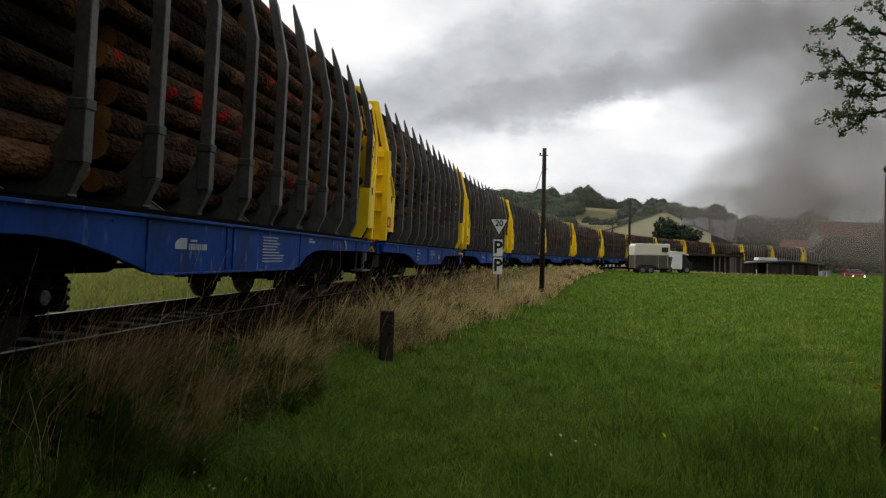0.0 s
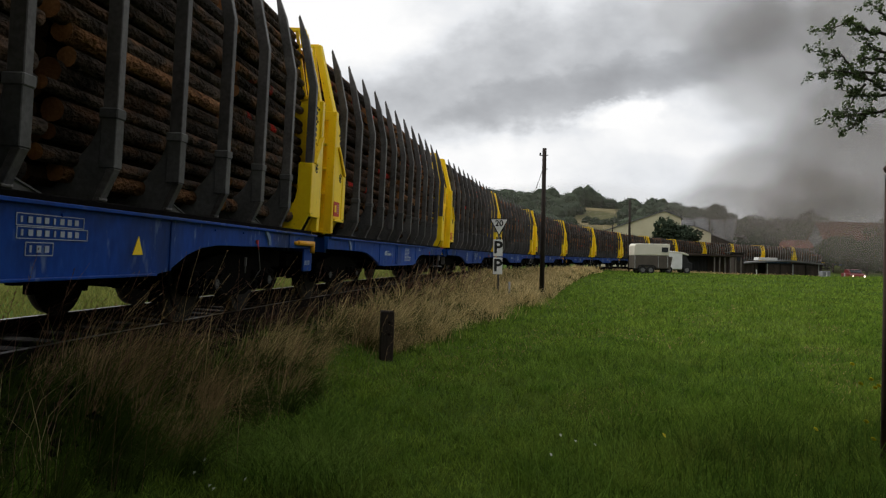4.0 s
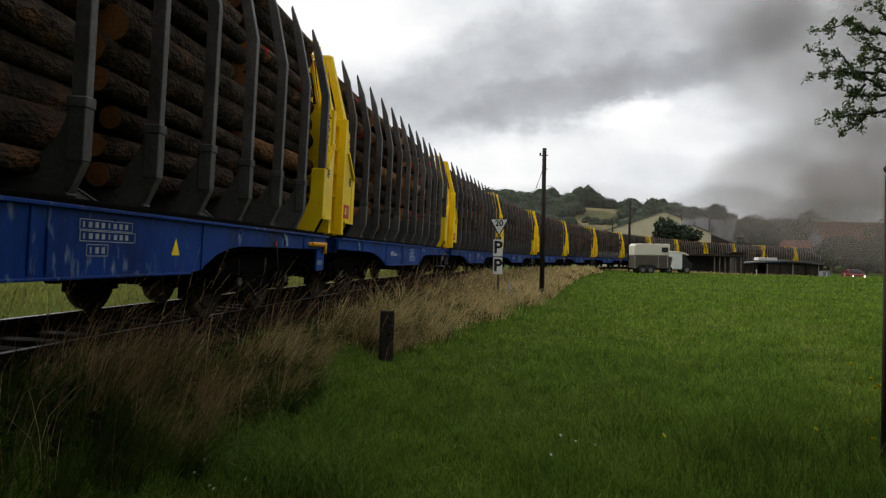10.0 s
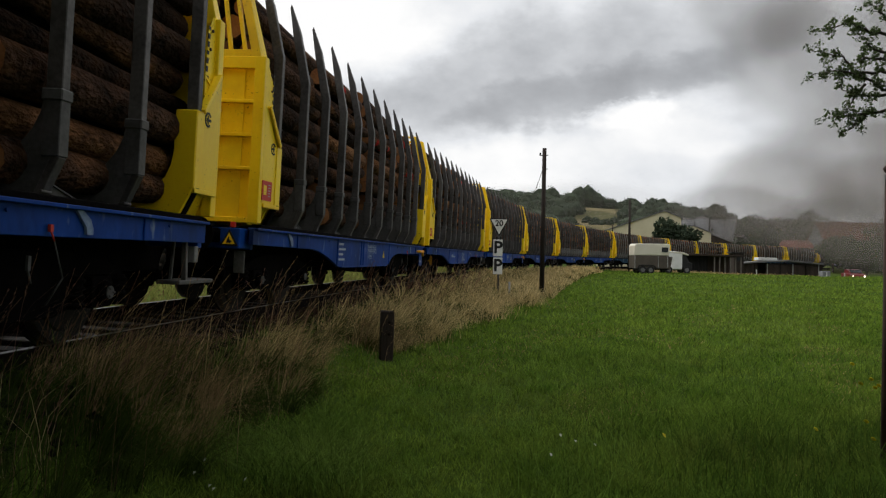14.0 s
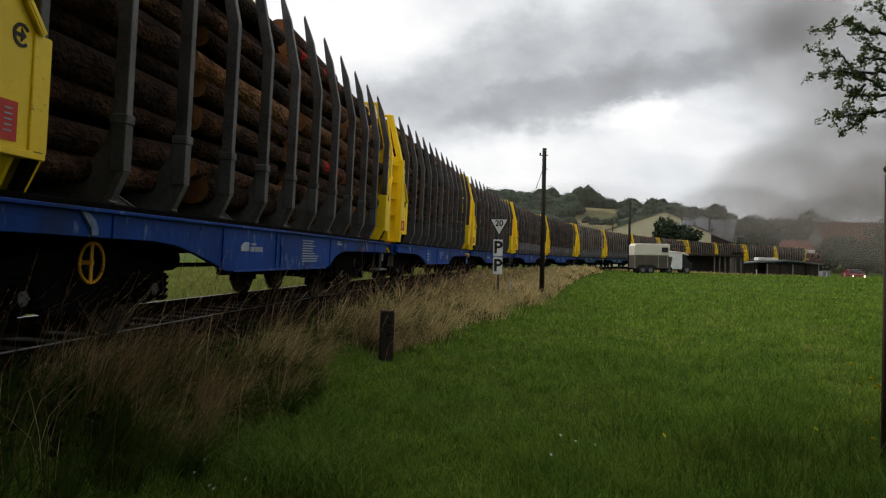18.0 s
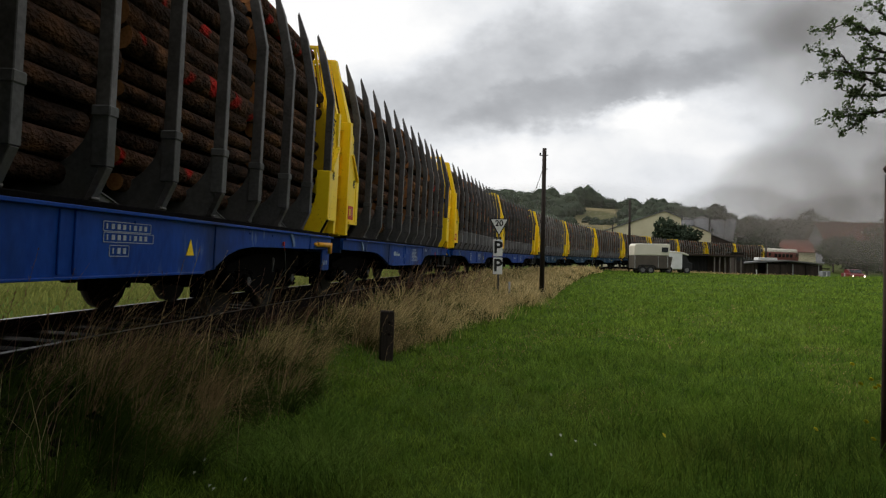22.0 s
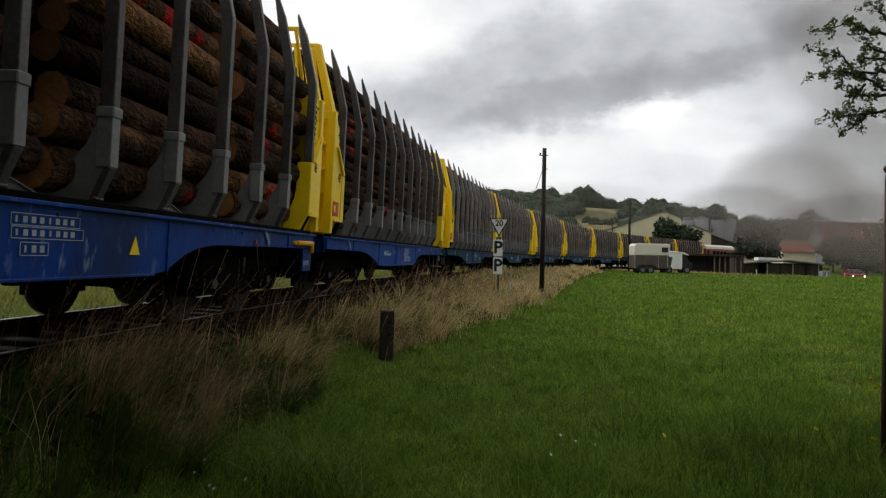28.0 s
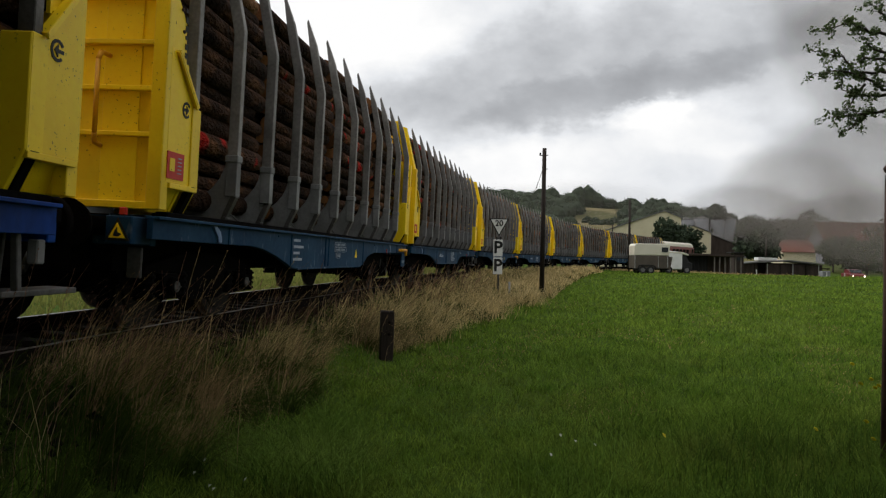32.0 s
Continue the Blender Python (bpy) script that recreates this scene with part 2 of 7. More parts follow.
M["shed_wood"] = material("tarred_shed_boards", (0.022, 0.016, 0.013), (0.065, 0.048, 0.038), 1.5, 0.9, 0.4, vary=0.3, stretch=(1, 1, 0.3))
M["asphalt"] = material("asphalt", (0.04, 0.04, 0.042), (0.065, 0.065, 0.066), 2.0, 0.9, 0.3)
M["leaf"] = material("tree_leaves", (0.024, 0.040, 0.018), (0.050, 0.072, 0.030), 0.6, 0.8, 0.0, spec=0.05, vary=0.35, island=True)
M["near_leaf"] = material("hedge_tree_leaves", (0.050, 0.082, 0.026), (0.105, 0.150, 0.050), 3.0, 0.6, 0.0, vary=0.3, island=True)
M["far_leaf"] = material("far_wood_leaves", (0.026, 0.040, 0.026), (0.062, 0.082, 0.050), 0.3, 0.9, 0.0, spec=0.05, vary=0.3, island=True)
M["tree_bark"] = material("tree_bark", (0.03, 0.024, 0.018), (0.07, 0.056, 0.042), 5.0, 0.95, 0.6)
M["petal_yellow"] = material("yellow_petals", (0.70, 0.55, 0.012), (0.80, 0.66, 0.02), 20.0, 0.7, 0.0)
M["petal_white"] = material("white_petals", (0.70, 0.70, 0.66), (0.80, 0.80, 0.77), 20.0, 0.7, 0.0)
M["car_red"] = material("red_car_paint", (0.13, 0.014, 0.013), (0.17, 0.02, 0.018), 2.0, 0.3, 0.02)
M["rubber"] = material("tyre_rubber", (0.012, 0.012, 0.012), (0.025, 0.025, 0.025), 6.0, 0.85, 0.2)
M["loco_red"] = material("oxide_red_paint", (0.14, 0.034, 0.025), (0.20, 0.05, 0.036), 1.5, 0.5, 0.08, dirt=(0.06, 0.04, 0.035))


def glow(name, colour, strength):
    m = bpy.data.materials.new(name)
    m.use_nodes = True
    m.node_tree.nodes["Principled BSDF"].inputs["Emission Color"].default_value = (*colour, 1)
    m.node_tree.nodes["Principled BSDF"].inputs["Emission Strength"].default_value = strength
    return m


M["headlight"] = glow("lit_headlight", (1.0, 0.9, 0.72), 5.0)




def pasture(m):
    """Beyond the village the sward turns to dry hill pasture."""
    n, l = m.node_tree.nodes, m.node_tree.links
    bsdf = n["Principled BSDF"]
    old = bsdf.inputs["Base Color"].links[0].from_socket
    co, sep, mr, nz = n.new("ShaderNodeTexCoord"), n.new("ShaderNodeSeparateXYZ"), n.new("ShaderNodeMapRange"), n.new("ShaderNodeTexNoise")
    l.new(co.outputs["Object"], sep.inputs[0])
    l.new(co.outputs["Object"], nz.inputs["Vector"])
    nz.inputs["Scale"].default_value = 0.03
    mr.inputs["From Min"].default_value, mr.inputs["From Max"].default_value = 130.0, 260.0
    l.new(sep.outputs[1], mr.inputs["Value"])
    hill, mx = n.new("ShaderNodeValToRGB"), n.new("ShaderNodeMixRGB")
    hill.color_ramp.elements[0].color, hill.color_ramp.elements[1].color = (0.085, 0.085, 0.038, 1), (0.21, 0.175, 0.095, 1)
    hill.color_ramp.elements[0].position, hill.color_ramp.elements[1].position = 0.40, 0.60
    l.new(nz.outputs["Fac"], hill.inputs["Fac"])
    l.new(mr.outputs[0], mx.inputs[0])
    l.new(old, mx.inputs[1])
    l.new(hill.outputs[0], mx.inputs[2])
    l.new(mx.outputs[0], bsdf.inputs["Base Color"])


def leafy(m, share):
    """Lets part of the light through, as thin blades and leaves do."""
    n, l = m.node_tree.nodes, m.node_tree.links
    bsdf, out = n["Principled BSDF"], n["Material Output"]
    colour = bsdf.inputs["Base Color"].links[0].from_socket
    tr_, mx = n.new("ShaderNodeBsdfTranslucent"), n.new("ShaderNodeMixShader")
    l.new(colour, tr_.inputs["Color"])
    mx.inputs[0].default_value = share
    l.new(bsdf.outputs[0], mx.inputs[1])
    l.new(tr_.outputs[0], mx.inputs[2])
    l.new(mx.outputs[0], out.inputs["Surface"])


for name_ in ("grass", "fresh", "shade_grass", "dry", "brown_grass", "near_leaf", "far_field"):
    leafy(M[name_], 0.45)
leafy(M["rough_grass"], 0.3)
pasture(M["ground"])


# ---------------------------------------------------------------- mesh helpers
def box(bm, cx, cy, cz, sx, sy, sz, turn=None, mi=0):
    vs = []
    for dx, dy, dz in ((-1, -1, -1), (1, -1, -1), (1, 1, -1), (-1, 1, -1), (-1, -1, 1), (1, -1, 1), (1, 1, 1), (-1, 1, 1)):
        v = Vector((dx * sx / 2, dy * sy / 2, dz * sz / 2))
        if turn is not None:
            v = turn @ v
        vs.append(bm.verts.new((cx + v.x, cy + v.y, cz + v.z)))
    for f in ((3, 2, 1, 0), (4, 5, 6, 7), (0, 1, 5, 4), (1, 2, 6, 5), (2, 3, 7, 6), (3, 0, 4, 7)):
        bm.faces.new([vs[i] for i in f]).material_index = mi
    return bm


def bar(bm, p0, p1, w, d=None, mi=0):
    """A square bar between two points."""
    p0, p1 = Vector(p0), Vector(p1)
    turn = (p1 - p0).to_track_quat("Z", "Y").to_matrix()
    c = (p0 + p1) / 2
    return box(bm, c.x, c.y, c.z, w, d or w, (p1 - p0).length, turn, mi)


def tube(bm, p0, p1, r0, r1=None, n=10, mi=0, capmi=None):
    p0, p1 = Vector(p0), Vector(p1)
    r1 = r0 if r1 is None else r1
    turn = (p1 - p0).to_track_quat("Z", "Y").to_matrix()
    a = [bm.verts.new(p0 + turn @ Vector((math.cos(2 * math.pi * i / n) * r0, math.sin(2 * math.pi * i / n) * r0, 0))) for i in range(n)]
    b = [bm.verts.new(p1 + turn @ Vector((math.cos(2 * math.pi * i / n) * r1, math.sin(2 * math.pi * i / n) * r1, 0))) for i in range(n)]
    for i in range(n):
        f = bm.faces.new((a[i], a[(i + 1) % n], b[(i + 1) % n], b[i]))
        f.material_index, f.smooth = mi, True
    bm.faces.new(a[::-1]).material_index = mi if capmi is None else capmi
    bm.faces.new(b).material_index = mi if capmi is None else capmi
    return bm


def prism(bm, pts, axis, lo, hi, mi=0):
    """A flat outline, given in the two axes other than `axis`, made solid from lo to hi."""
    def at(a, b, c):
        return {"x": (c, a, b), "y": (a, c, b), "z": (a, b, c)}[axis]
    p = [bm.verts.new(at(a, b, lo)) for a, b in pts]
    q = [bm.verts.new(at(a, b, hi)) for a, b in pts]
    n = len(pts)
    for i in range(n):
        bm.faces.new((p[i], p[(i + 1) % n], q[(i + 1) % n], q[i])).material_index = mi
    bm.faces.new(p[::-1]).material_index = mi
    bm.faces.new(q).material_index = mi
    return bm


def bevelled(bm, w, segments=1):
    bmesh.ops.recalc_face_normals(bm, faces=bm.faces)
    bmesh.ops.bevel(bm, geom=bm.edges[:], offset=w, segments=segments, affect="EDGES", profile=0.5, clamp_overlap=True)
    return bm


def mesh_of(name, bm, mats):
    bmesh.ops.recalc_face_normals(bm, faces=bm.faces)
    me = bpy.data.meshes.new(name)
    bm.to_mesh(me)
    bm.free()
    for m in (mats if isinstance(mats, (list, tuple)) else [mats]):
        me.materials.append(m)
    return me


def part(name, bm, mat, parent, label="", at=None):
    """One mesh object under a thing or under a part; bm may be a finished mesh."""
    me = bm if isinstance(bm, bpy.types.Mesh) else mesh_of(name, bm, mat)
    ob = new(name, me)
    ob.parent = parent
    if at is not None:
        ob.matrix_basis = at
    if label:
        ob["label"] = label
    return ob


def thing(name, bm, mat, label, category, group="", at=None, kind=""):
    ob = new(name, None if bm is None else mesh_of(name, bm, mat))
    if at is not None:
        ob.matrix_basis = at
    return tagged(ob, label, category, group, kind)


def sheet_mesh(name, verts, faces, mat, smooth=False):
    me = bpy.data.meshes.new(name)
    me.from_pydata(verts.tolist() if isinstance(verts, np.ndarray) else verts, [], faces.tolist() if isinstance(faces, np.ndarray) else faces)
    me.materials.append(mat)
    if smooth:
        me.polygons.foreach_set("use_smooth", [True] * len(me.polygons))
    me.update()
    return me


def bm_new():
    return bmesh.new()


# ---------------------------------------------------------------- the line of the track
RAIL_Z, CANT = 0.75, 0.0366
QS = np.arange(-60.0, 420.0, 0.25)
BEND0, BEND1, HEAD0 = 0.00394, 0.0000079, 0.07427
qc = np.clip(QS, 0, 260)
TH = HEAD0 + BEND0 * qc + BEND1 * qc ** 2 / 2
dxs, dys = np.sin(TH), np.cos(TH)
TX = np.concatenate([[0], np.cumsum((dxs[1:] + dxs[:-1]) / 2 * 0.25)])
TY = np.concatenate([[0], np.cumsum((dys[1:] + dys[:-1]) / 2 * 0.25)])
i_zero = int(np.argmin(abs(QS)))
TX = TX - TX[i_zero] - 4.557 * math.cos(HEAD0)
TY = TY - TY[i_zero] + 4.557 * math.sin(HEAD0)


def on_track(q, off=0.0):
    x, y, t = np.interp(q, QS, TX), np.interp(q, QS, TY), np.interp(q, QS, TH)
    return x + off * np.cos(t), y - off * np.sin(t), t


def from_track(x, y):
    """Signed distance (right positive) of points from the track, and how far along they lie."""
    x, y = np.atleast_1d(x).astype(float), np.atleast_1d(y).astype(float)
    best = np.full(x.shape, 1e9)
    along = np.zeros(x.shape)
    side = np.zeros(x.shape)
    for i in range(0, len(QS), 8):
        d2 = (x - TX[i]) ** 2 + (y - TY[i]) ** 2
        m = d2 < best
        best[m], along[m] = d2[m], QS[i]
        side[m] = ((x - TX[i]) * math.cos(TH[i]) - (y - TY[i]) * math.sin(TH[i]))[m]
    return np.sign(side) * np.sqrt(np.minimum(best, np.where(abs(side) < 12, side ** 2, best))), along


def smooth(a, b, v):
    t = np.clip((v - a) / (b - a), 0, 1)
    return t * t * (3 - 2 * t)


def ground_z(x, y):
    x, y = np.atleast_1d(x).astype(float), np.atleast_1d(y).astype(float)
    d, q = from_track(x, y)
    field = 0.45 * smooth(34, 60, y) * (1 - smooth(20, 46, x) * 1.9 * smooth(60, 80, y)) * (x > -200)
    field = field + 0.05 * np.sin(x * 0.7 + 1.3) * np.sin(y * 0.45) * smooth(5, 12, abs(d))
    far_side = np.where(d < 0, 0.25 * smooth(2, 6, -d), 0.0)
    base = field + far_side
    bank = 0.50 * (1 - smooth(1.35, 2.9, abs(d)))
    z = np.where(abs(d) < 6, np.maximum(base * smooth(1.0, 3.0, abs(d)), bank), base)
    # a slow rise behind the village, then the wooded ridge
    z = z + 5.0 * smooth(150, 260, y) * smooth(-400, 40, x) + 31.0 * smooth(250, 470, y + 0.1 * x) * (1 - 0.55 * smooth(118, 185, x)) * (0.75 + 0.25 * smooth(-300, 40, x))
    z = z + 2.2 * np.sin(x * 0.035 + 0.6) * smooth(300, 470, y)
    return z

# ---------------------------------------------------------------- ground
def spaced(lo, hi, near, far, centre=0.0):
    """Grid lines that lie close together about the centre and spread out from it."""
    out, v, step = [], 0.0, near
    while centre + v < hi:
        out.append(centre + v)
        step = near + v * far
        v += step
    out.append(hi)
    v = 0.0
    while centre - v > lo:
        step = near + v * far
        v += step
        out.append(max(lo, centre - v))
    return np.array(sorted(set(out)))


gx, gy = spaced(-2200, 2200, 0.35, 0.035), spaced(-300, 3000, 0.35, 0.030, 6.0)
GX, GY = np.meshgrid(gx, gy)
GZ = ground_z(GX.ravel(), GY.ravel()).reshape(GX.shape)
verts = np.stack([GX.ravel(), GY.ravel(), GZ.ravel()], 1)
nx, ny = len(gx), len(gy)
ii = (np.arange(ny - 1)[:, None] * nx + np.arange(nx - 1)[None, :]).ravel()
faces = np.stack([ii, ii + 1, ii + nx + 1, ii + nx], 1)
ground = new("ground", sheet_mesh("ground", verts, faces, M["ground"], True))
tagged(ground, "green meadow rising to a wooded hill behind a village", "ground", kind="structure")


# ---------------------------------------------------------------- railway track
def along_sweep(q0, q1, step, outline, close=True):
    """Sweeps an outline of (offset, height above rail) along the track."""
    qs = np.arange(q0, q1 + 0.01, step)
    x, y, t = on_track(qs)
    vs, fs = [], []
    n = len(outline)
    for k in range(len(qs)):
        for o, z in outline:
            oo, zz = o * math.cos(CANT) + z * math.sin(CANT), z * math.cos(CANT) - o * math.sin(CANT)
            vs.append((x[k] + oo * math.cos(t[k]), y[k] - oo * math.sin(t[k]), RAIL_Z + zz))
    for k in range(len(qs) - 1):
        for j in range(n if close else n - 1):
            a, b = k * n + j, k * n + (j + 1) % n
            fs.append((a, b, b + n, a + n))
    return vs, fs


track = tagged(new("railway_track"), "single curved railway track on ballast darkened for shade", "railway", kind="structure")
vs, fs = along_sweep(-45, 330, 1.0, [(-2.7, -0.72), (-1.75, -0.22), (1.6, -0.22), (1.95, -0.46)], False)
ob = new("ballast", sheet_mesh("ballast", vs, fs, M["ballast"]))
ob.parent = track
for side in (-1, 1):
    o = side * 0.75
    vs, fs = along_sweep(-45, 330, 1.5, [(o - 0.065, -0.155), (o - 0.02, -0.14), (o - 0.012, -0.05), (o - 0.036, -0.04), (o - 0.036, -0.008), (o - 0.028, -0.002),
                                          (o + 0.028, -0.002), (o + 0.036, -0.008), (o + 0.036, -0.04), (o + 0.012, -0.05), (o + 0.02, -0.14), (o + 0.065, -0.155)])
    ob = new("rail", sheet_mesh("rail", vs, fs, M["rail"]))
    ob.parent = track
    vs, fs = along_sweep(-45, 330, 1.5, [(o - 0.030, 0.0), (o + 0.030, 0.0)], False)
    ob2 = new("rail_head", sheet_mesh("rail_head", vs, fs, M["rail_top"]))
    ob2.parent = ob
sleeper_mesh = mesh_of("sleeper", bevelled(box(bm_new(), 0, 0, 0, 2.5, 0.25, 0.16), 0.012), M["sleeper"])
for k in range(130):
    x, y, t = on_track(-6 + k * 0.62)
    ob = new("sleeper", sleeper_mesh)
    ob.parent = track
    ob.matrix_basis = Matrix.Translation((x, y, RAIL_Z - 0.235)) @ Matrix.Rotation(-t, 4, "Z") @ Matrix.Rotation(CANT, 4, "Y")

# loose stones on the near shoulder
rng = np.random.default_rng(11)
stone_v, stone_f = [], []
for k in range(5200):
    q, o = rng.uniform(0, 55), rng.choice([rng.uniform(0.95, 2.1), rng.uniform(-2.2, -0.9)], p=[0.8, 0.2])
    x, y, t = on_track(q, o)
    z = RAIL_Z - 0.20 - max(0, abs(o) - 1.75) * 0.5
    r = rng.uniform(0.02, 0.045)
    b = len(stone_v)
    for dx, dy, dz in ((1, 0, 0), (-1, 0, 0), (0, 1, 0), (0, -1, 0), (0, 0, 1), (0, 0, -0.6)):
        s = r * rng.uniform(0.7, 1.3)
        stone_v.append((x + dx * s, y + dy * s, z + dz * s))
    for f in ((0, 2, 4), (2, 1, 4), (1, 3, 4), (3, 0, 4), (2, 0, 5), (1, 2, 5), (3, 1, 5), (0, 3, 5)):
        stone_f.append([b + i for i in f])
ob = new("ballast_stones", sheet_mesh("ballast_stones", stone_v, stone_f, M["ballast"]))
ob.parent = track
tagged(ob, kind="stuff")

# ---------------------------------------------------------------- timber wagons
PITCH, FIRST_GAP = 14.0, 16.25
rng = np.random.default_rng(5)


def make_bogie_meshes():
    b = {}
    bm = bm_new()
    for s in (-1, 1):
        tube(bm, (s * 0.685, 0, 0), (s * 0.72, 0, 0), 0.49, 0.465, 28, 0)
        tube(bm, (s * 0.72, 0, 0), (s * 0.81, 0, 0), 0.46, 0.455, 28, 1, 0)
        tube(bm, (s * 0.81, 0, 0), (s * 0.83, 0, 0), 0.36, 0.34, 24, 0)
        tube(bm, (s * 0.80, 0, 0), (s * 0.87, 0, 0), 0.13, 0.12, 16, 0)
    tube(bm, (-0.7, 0, 0), (0.7, 0, 0), 0.085, None, 14, 0)
    b["wheelset"] = mesh_of("wheelset", bm, [M["wheel"], M["tread"]])
    bm = bm_new()
    prism(bm, [(-1.32, 0.42), (-1.32, 0.66), (-0.55, 0.80), (0.55, 0.80), (1.32, 0.66), (1.32, 0.42), (1.15, 0.42), (1.08, 0.60), (0.72, 0.60), (0.62, 0.36),
               (0.35, 0.28), (-0.35, 0.28), (-0.62, 0.36), (-0.72, 0.60), (-1.08, 0.60), (-1.15, 0.42)], "x", -0.06, 0.06)
    for y in (-1.25, -0.6, 0.6, 1.25):
        tube(bm, (0.02, y, 0.33), (0.02, y, 0.60), 0.095, None, 10)
        for k in range(4):
            tube(bm, (0.02, y, 0.35 + k * 0.065), (0.02, y, 0.38 + k * 0.065), 0.115, None, 10)
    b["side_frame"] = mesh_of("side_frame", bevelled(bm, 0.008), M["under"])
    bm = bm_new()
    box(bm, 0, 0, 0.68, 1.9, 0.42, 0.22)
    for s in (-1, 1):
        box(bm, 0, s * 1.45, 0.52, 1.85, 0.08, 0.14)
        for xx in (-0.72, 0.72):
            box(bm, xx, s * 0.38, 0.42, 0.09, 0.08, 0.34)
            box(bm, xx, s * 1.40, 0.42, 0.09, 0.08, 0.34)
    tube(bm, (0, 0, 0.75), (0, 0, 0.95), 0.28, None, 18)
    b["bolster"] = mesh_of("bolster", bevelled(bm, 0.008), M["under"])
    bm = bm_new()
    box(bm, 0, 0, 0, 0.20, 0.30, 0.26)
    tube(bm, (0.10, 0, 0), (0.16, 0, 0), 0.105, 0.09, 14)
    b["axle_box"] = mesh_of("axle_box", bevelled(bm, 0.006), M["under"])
    bm = bm_new()
    tube(bm, (0, 0, 0), (0.012, 0, 0), 0.055, None, 14)
    for k in range(3):
        a = k * 2.094
        tube(bm, (0.0, math.cos(a) * 0.035, math.sin(a) * 0.035), (0.03, math.cos(a) * 0.035, math.sin(a) * 0.035), 0.010, None, 6)
    b["cap"] = mesh_of("axle_cap", bm, M["casting"])
    return b


BOGIE = make_bogie_meshes()
wheelsets = {-1: [], 1: []}


def add_bogie(wagon, y):
    bogie = part("bogie", BOGIE["bolster"], None, wagon, "grimy two-axle bogie, darkened for shade", pose(0, y, 0))
    for s in (-1, 1):
        part("side_frame", BOGIE["side_frame"], None, bogie, "", pose(s * 1.02, 0, 0))
        part("wheelset", BOGIE["wheelset"], None, bogie, "steel wheels on an axle", pose(0, s * 0.9, 0.46))
        for x in (-1, 1):
            part("axle_box", BOGIE["axle_box"], None, bogie, "", pose(x * 1.04, s * 0.9, 0.46, 0, 0, 0 if x > 0 else 180))
            part("axle_cap", BOGIE["cap"], None, bogie, "pale grey cap", pose(x * 1.205, s * 0.9, 0.46, 0, 0, 0 if x > 0 else 180))
    return bogie


def sill_profile():
    """Fish-bellied side sill in (along, height)."""
    top, thin, deep = 1.13, 0.90, 0.62
    low = [(-6.58, 0.93), (-4.3, 0.91), (-3.9, 0.88), (-3.45, 0.80), (-3.0, 0.69), (-2.82, 0.64), (-2.66, deep), (1.18, deep), (1.38, 0.64), (1.55, 0.70), (1.80, 0.80), (2.1, 0.865), (2.5, thin), (6.23, 0.92)]
    return [(-6.58, top)] + low + [(6.23, top)]


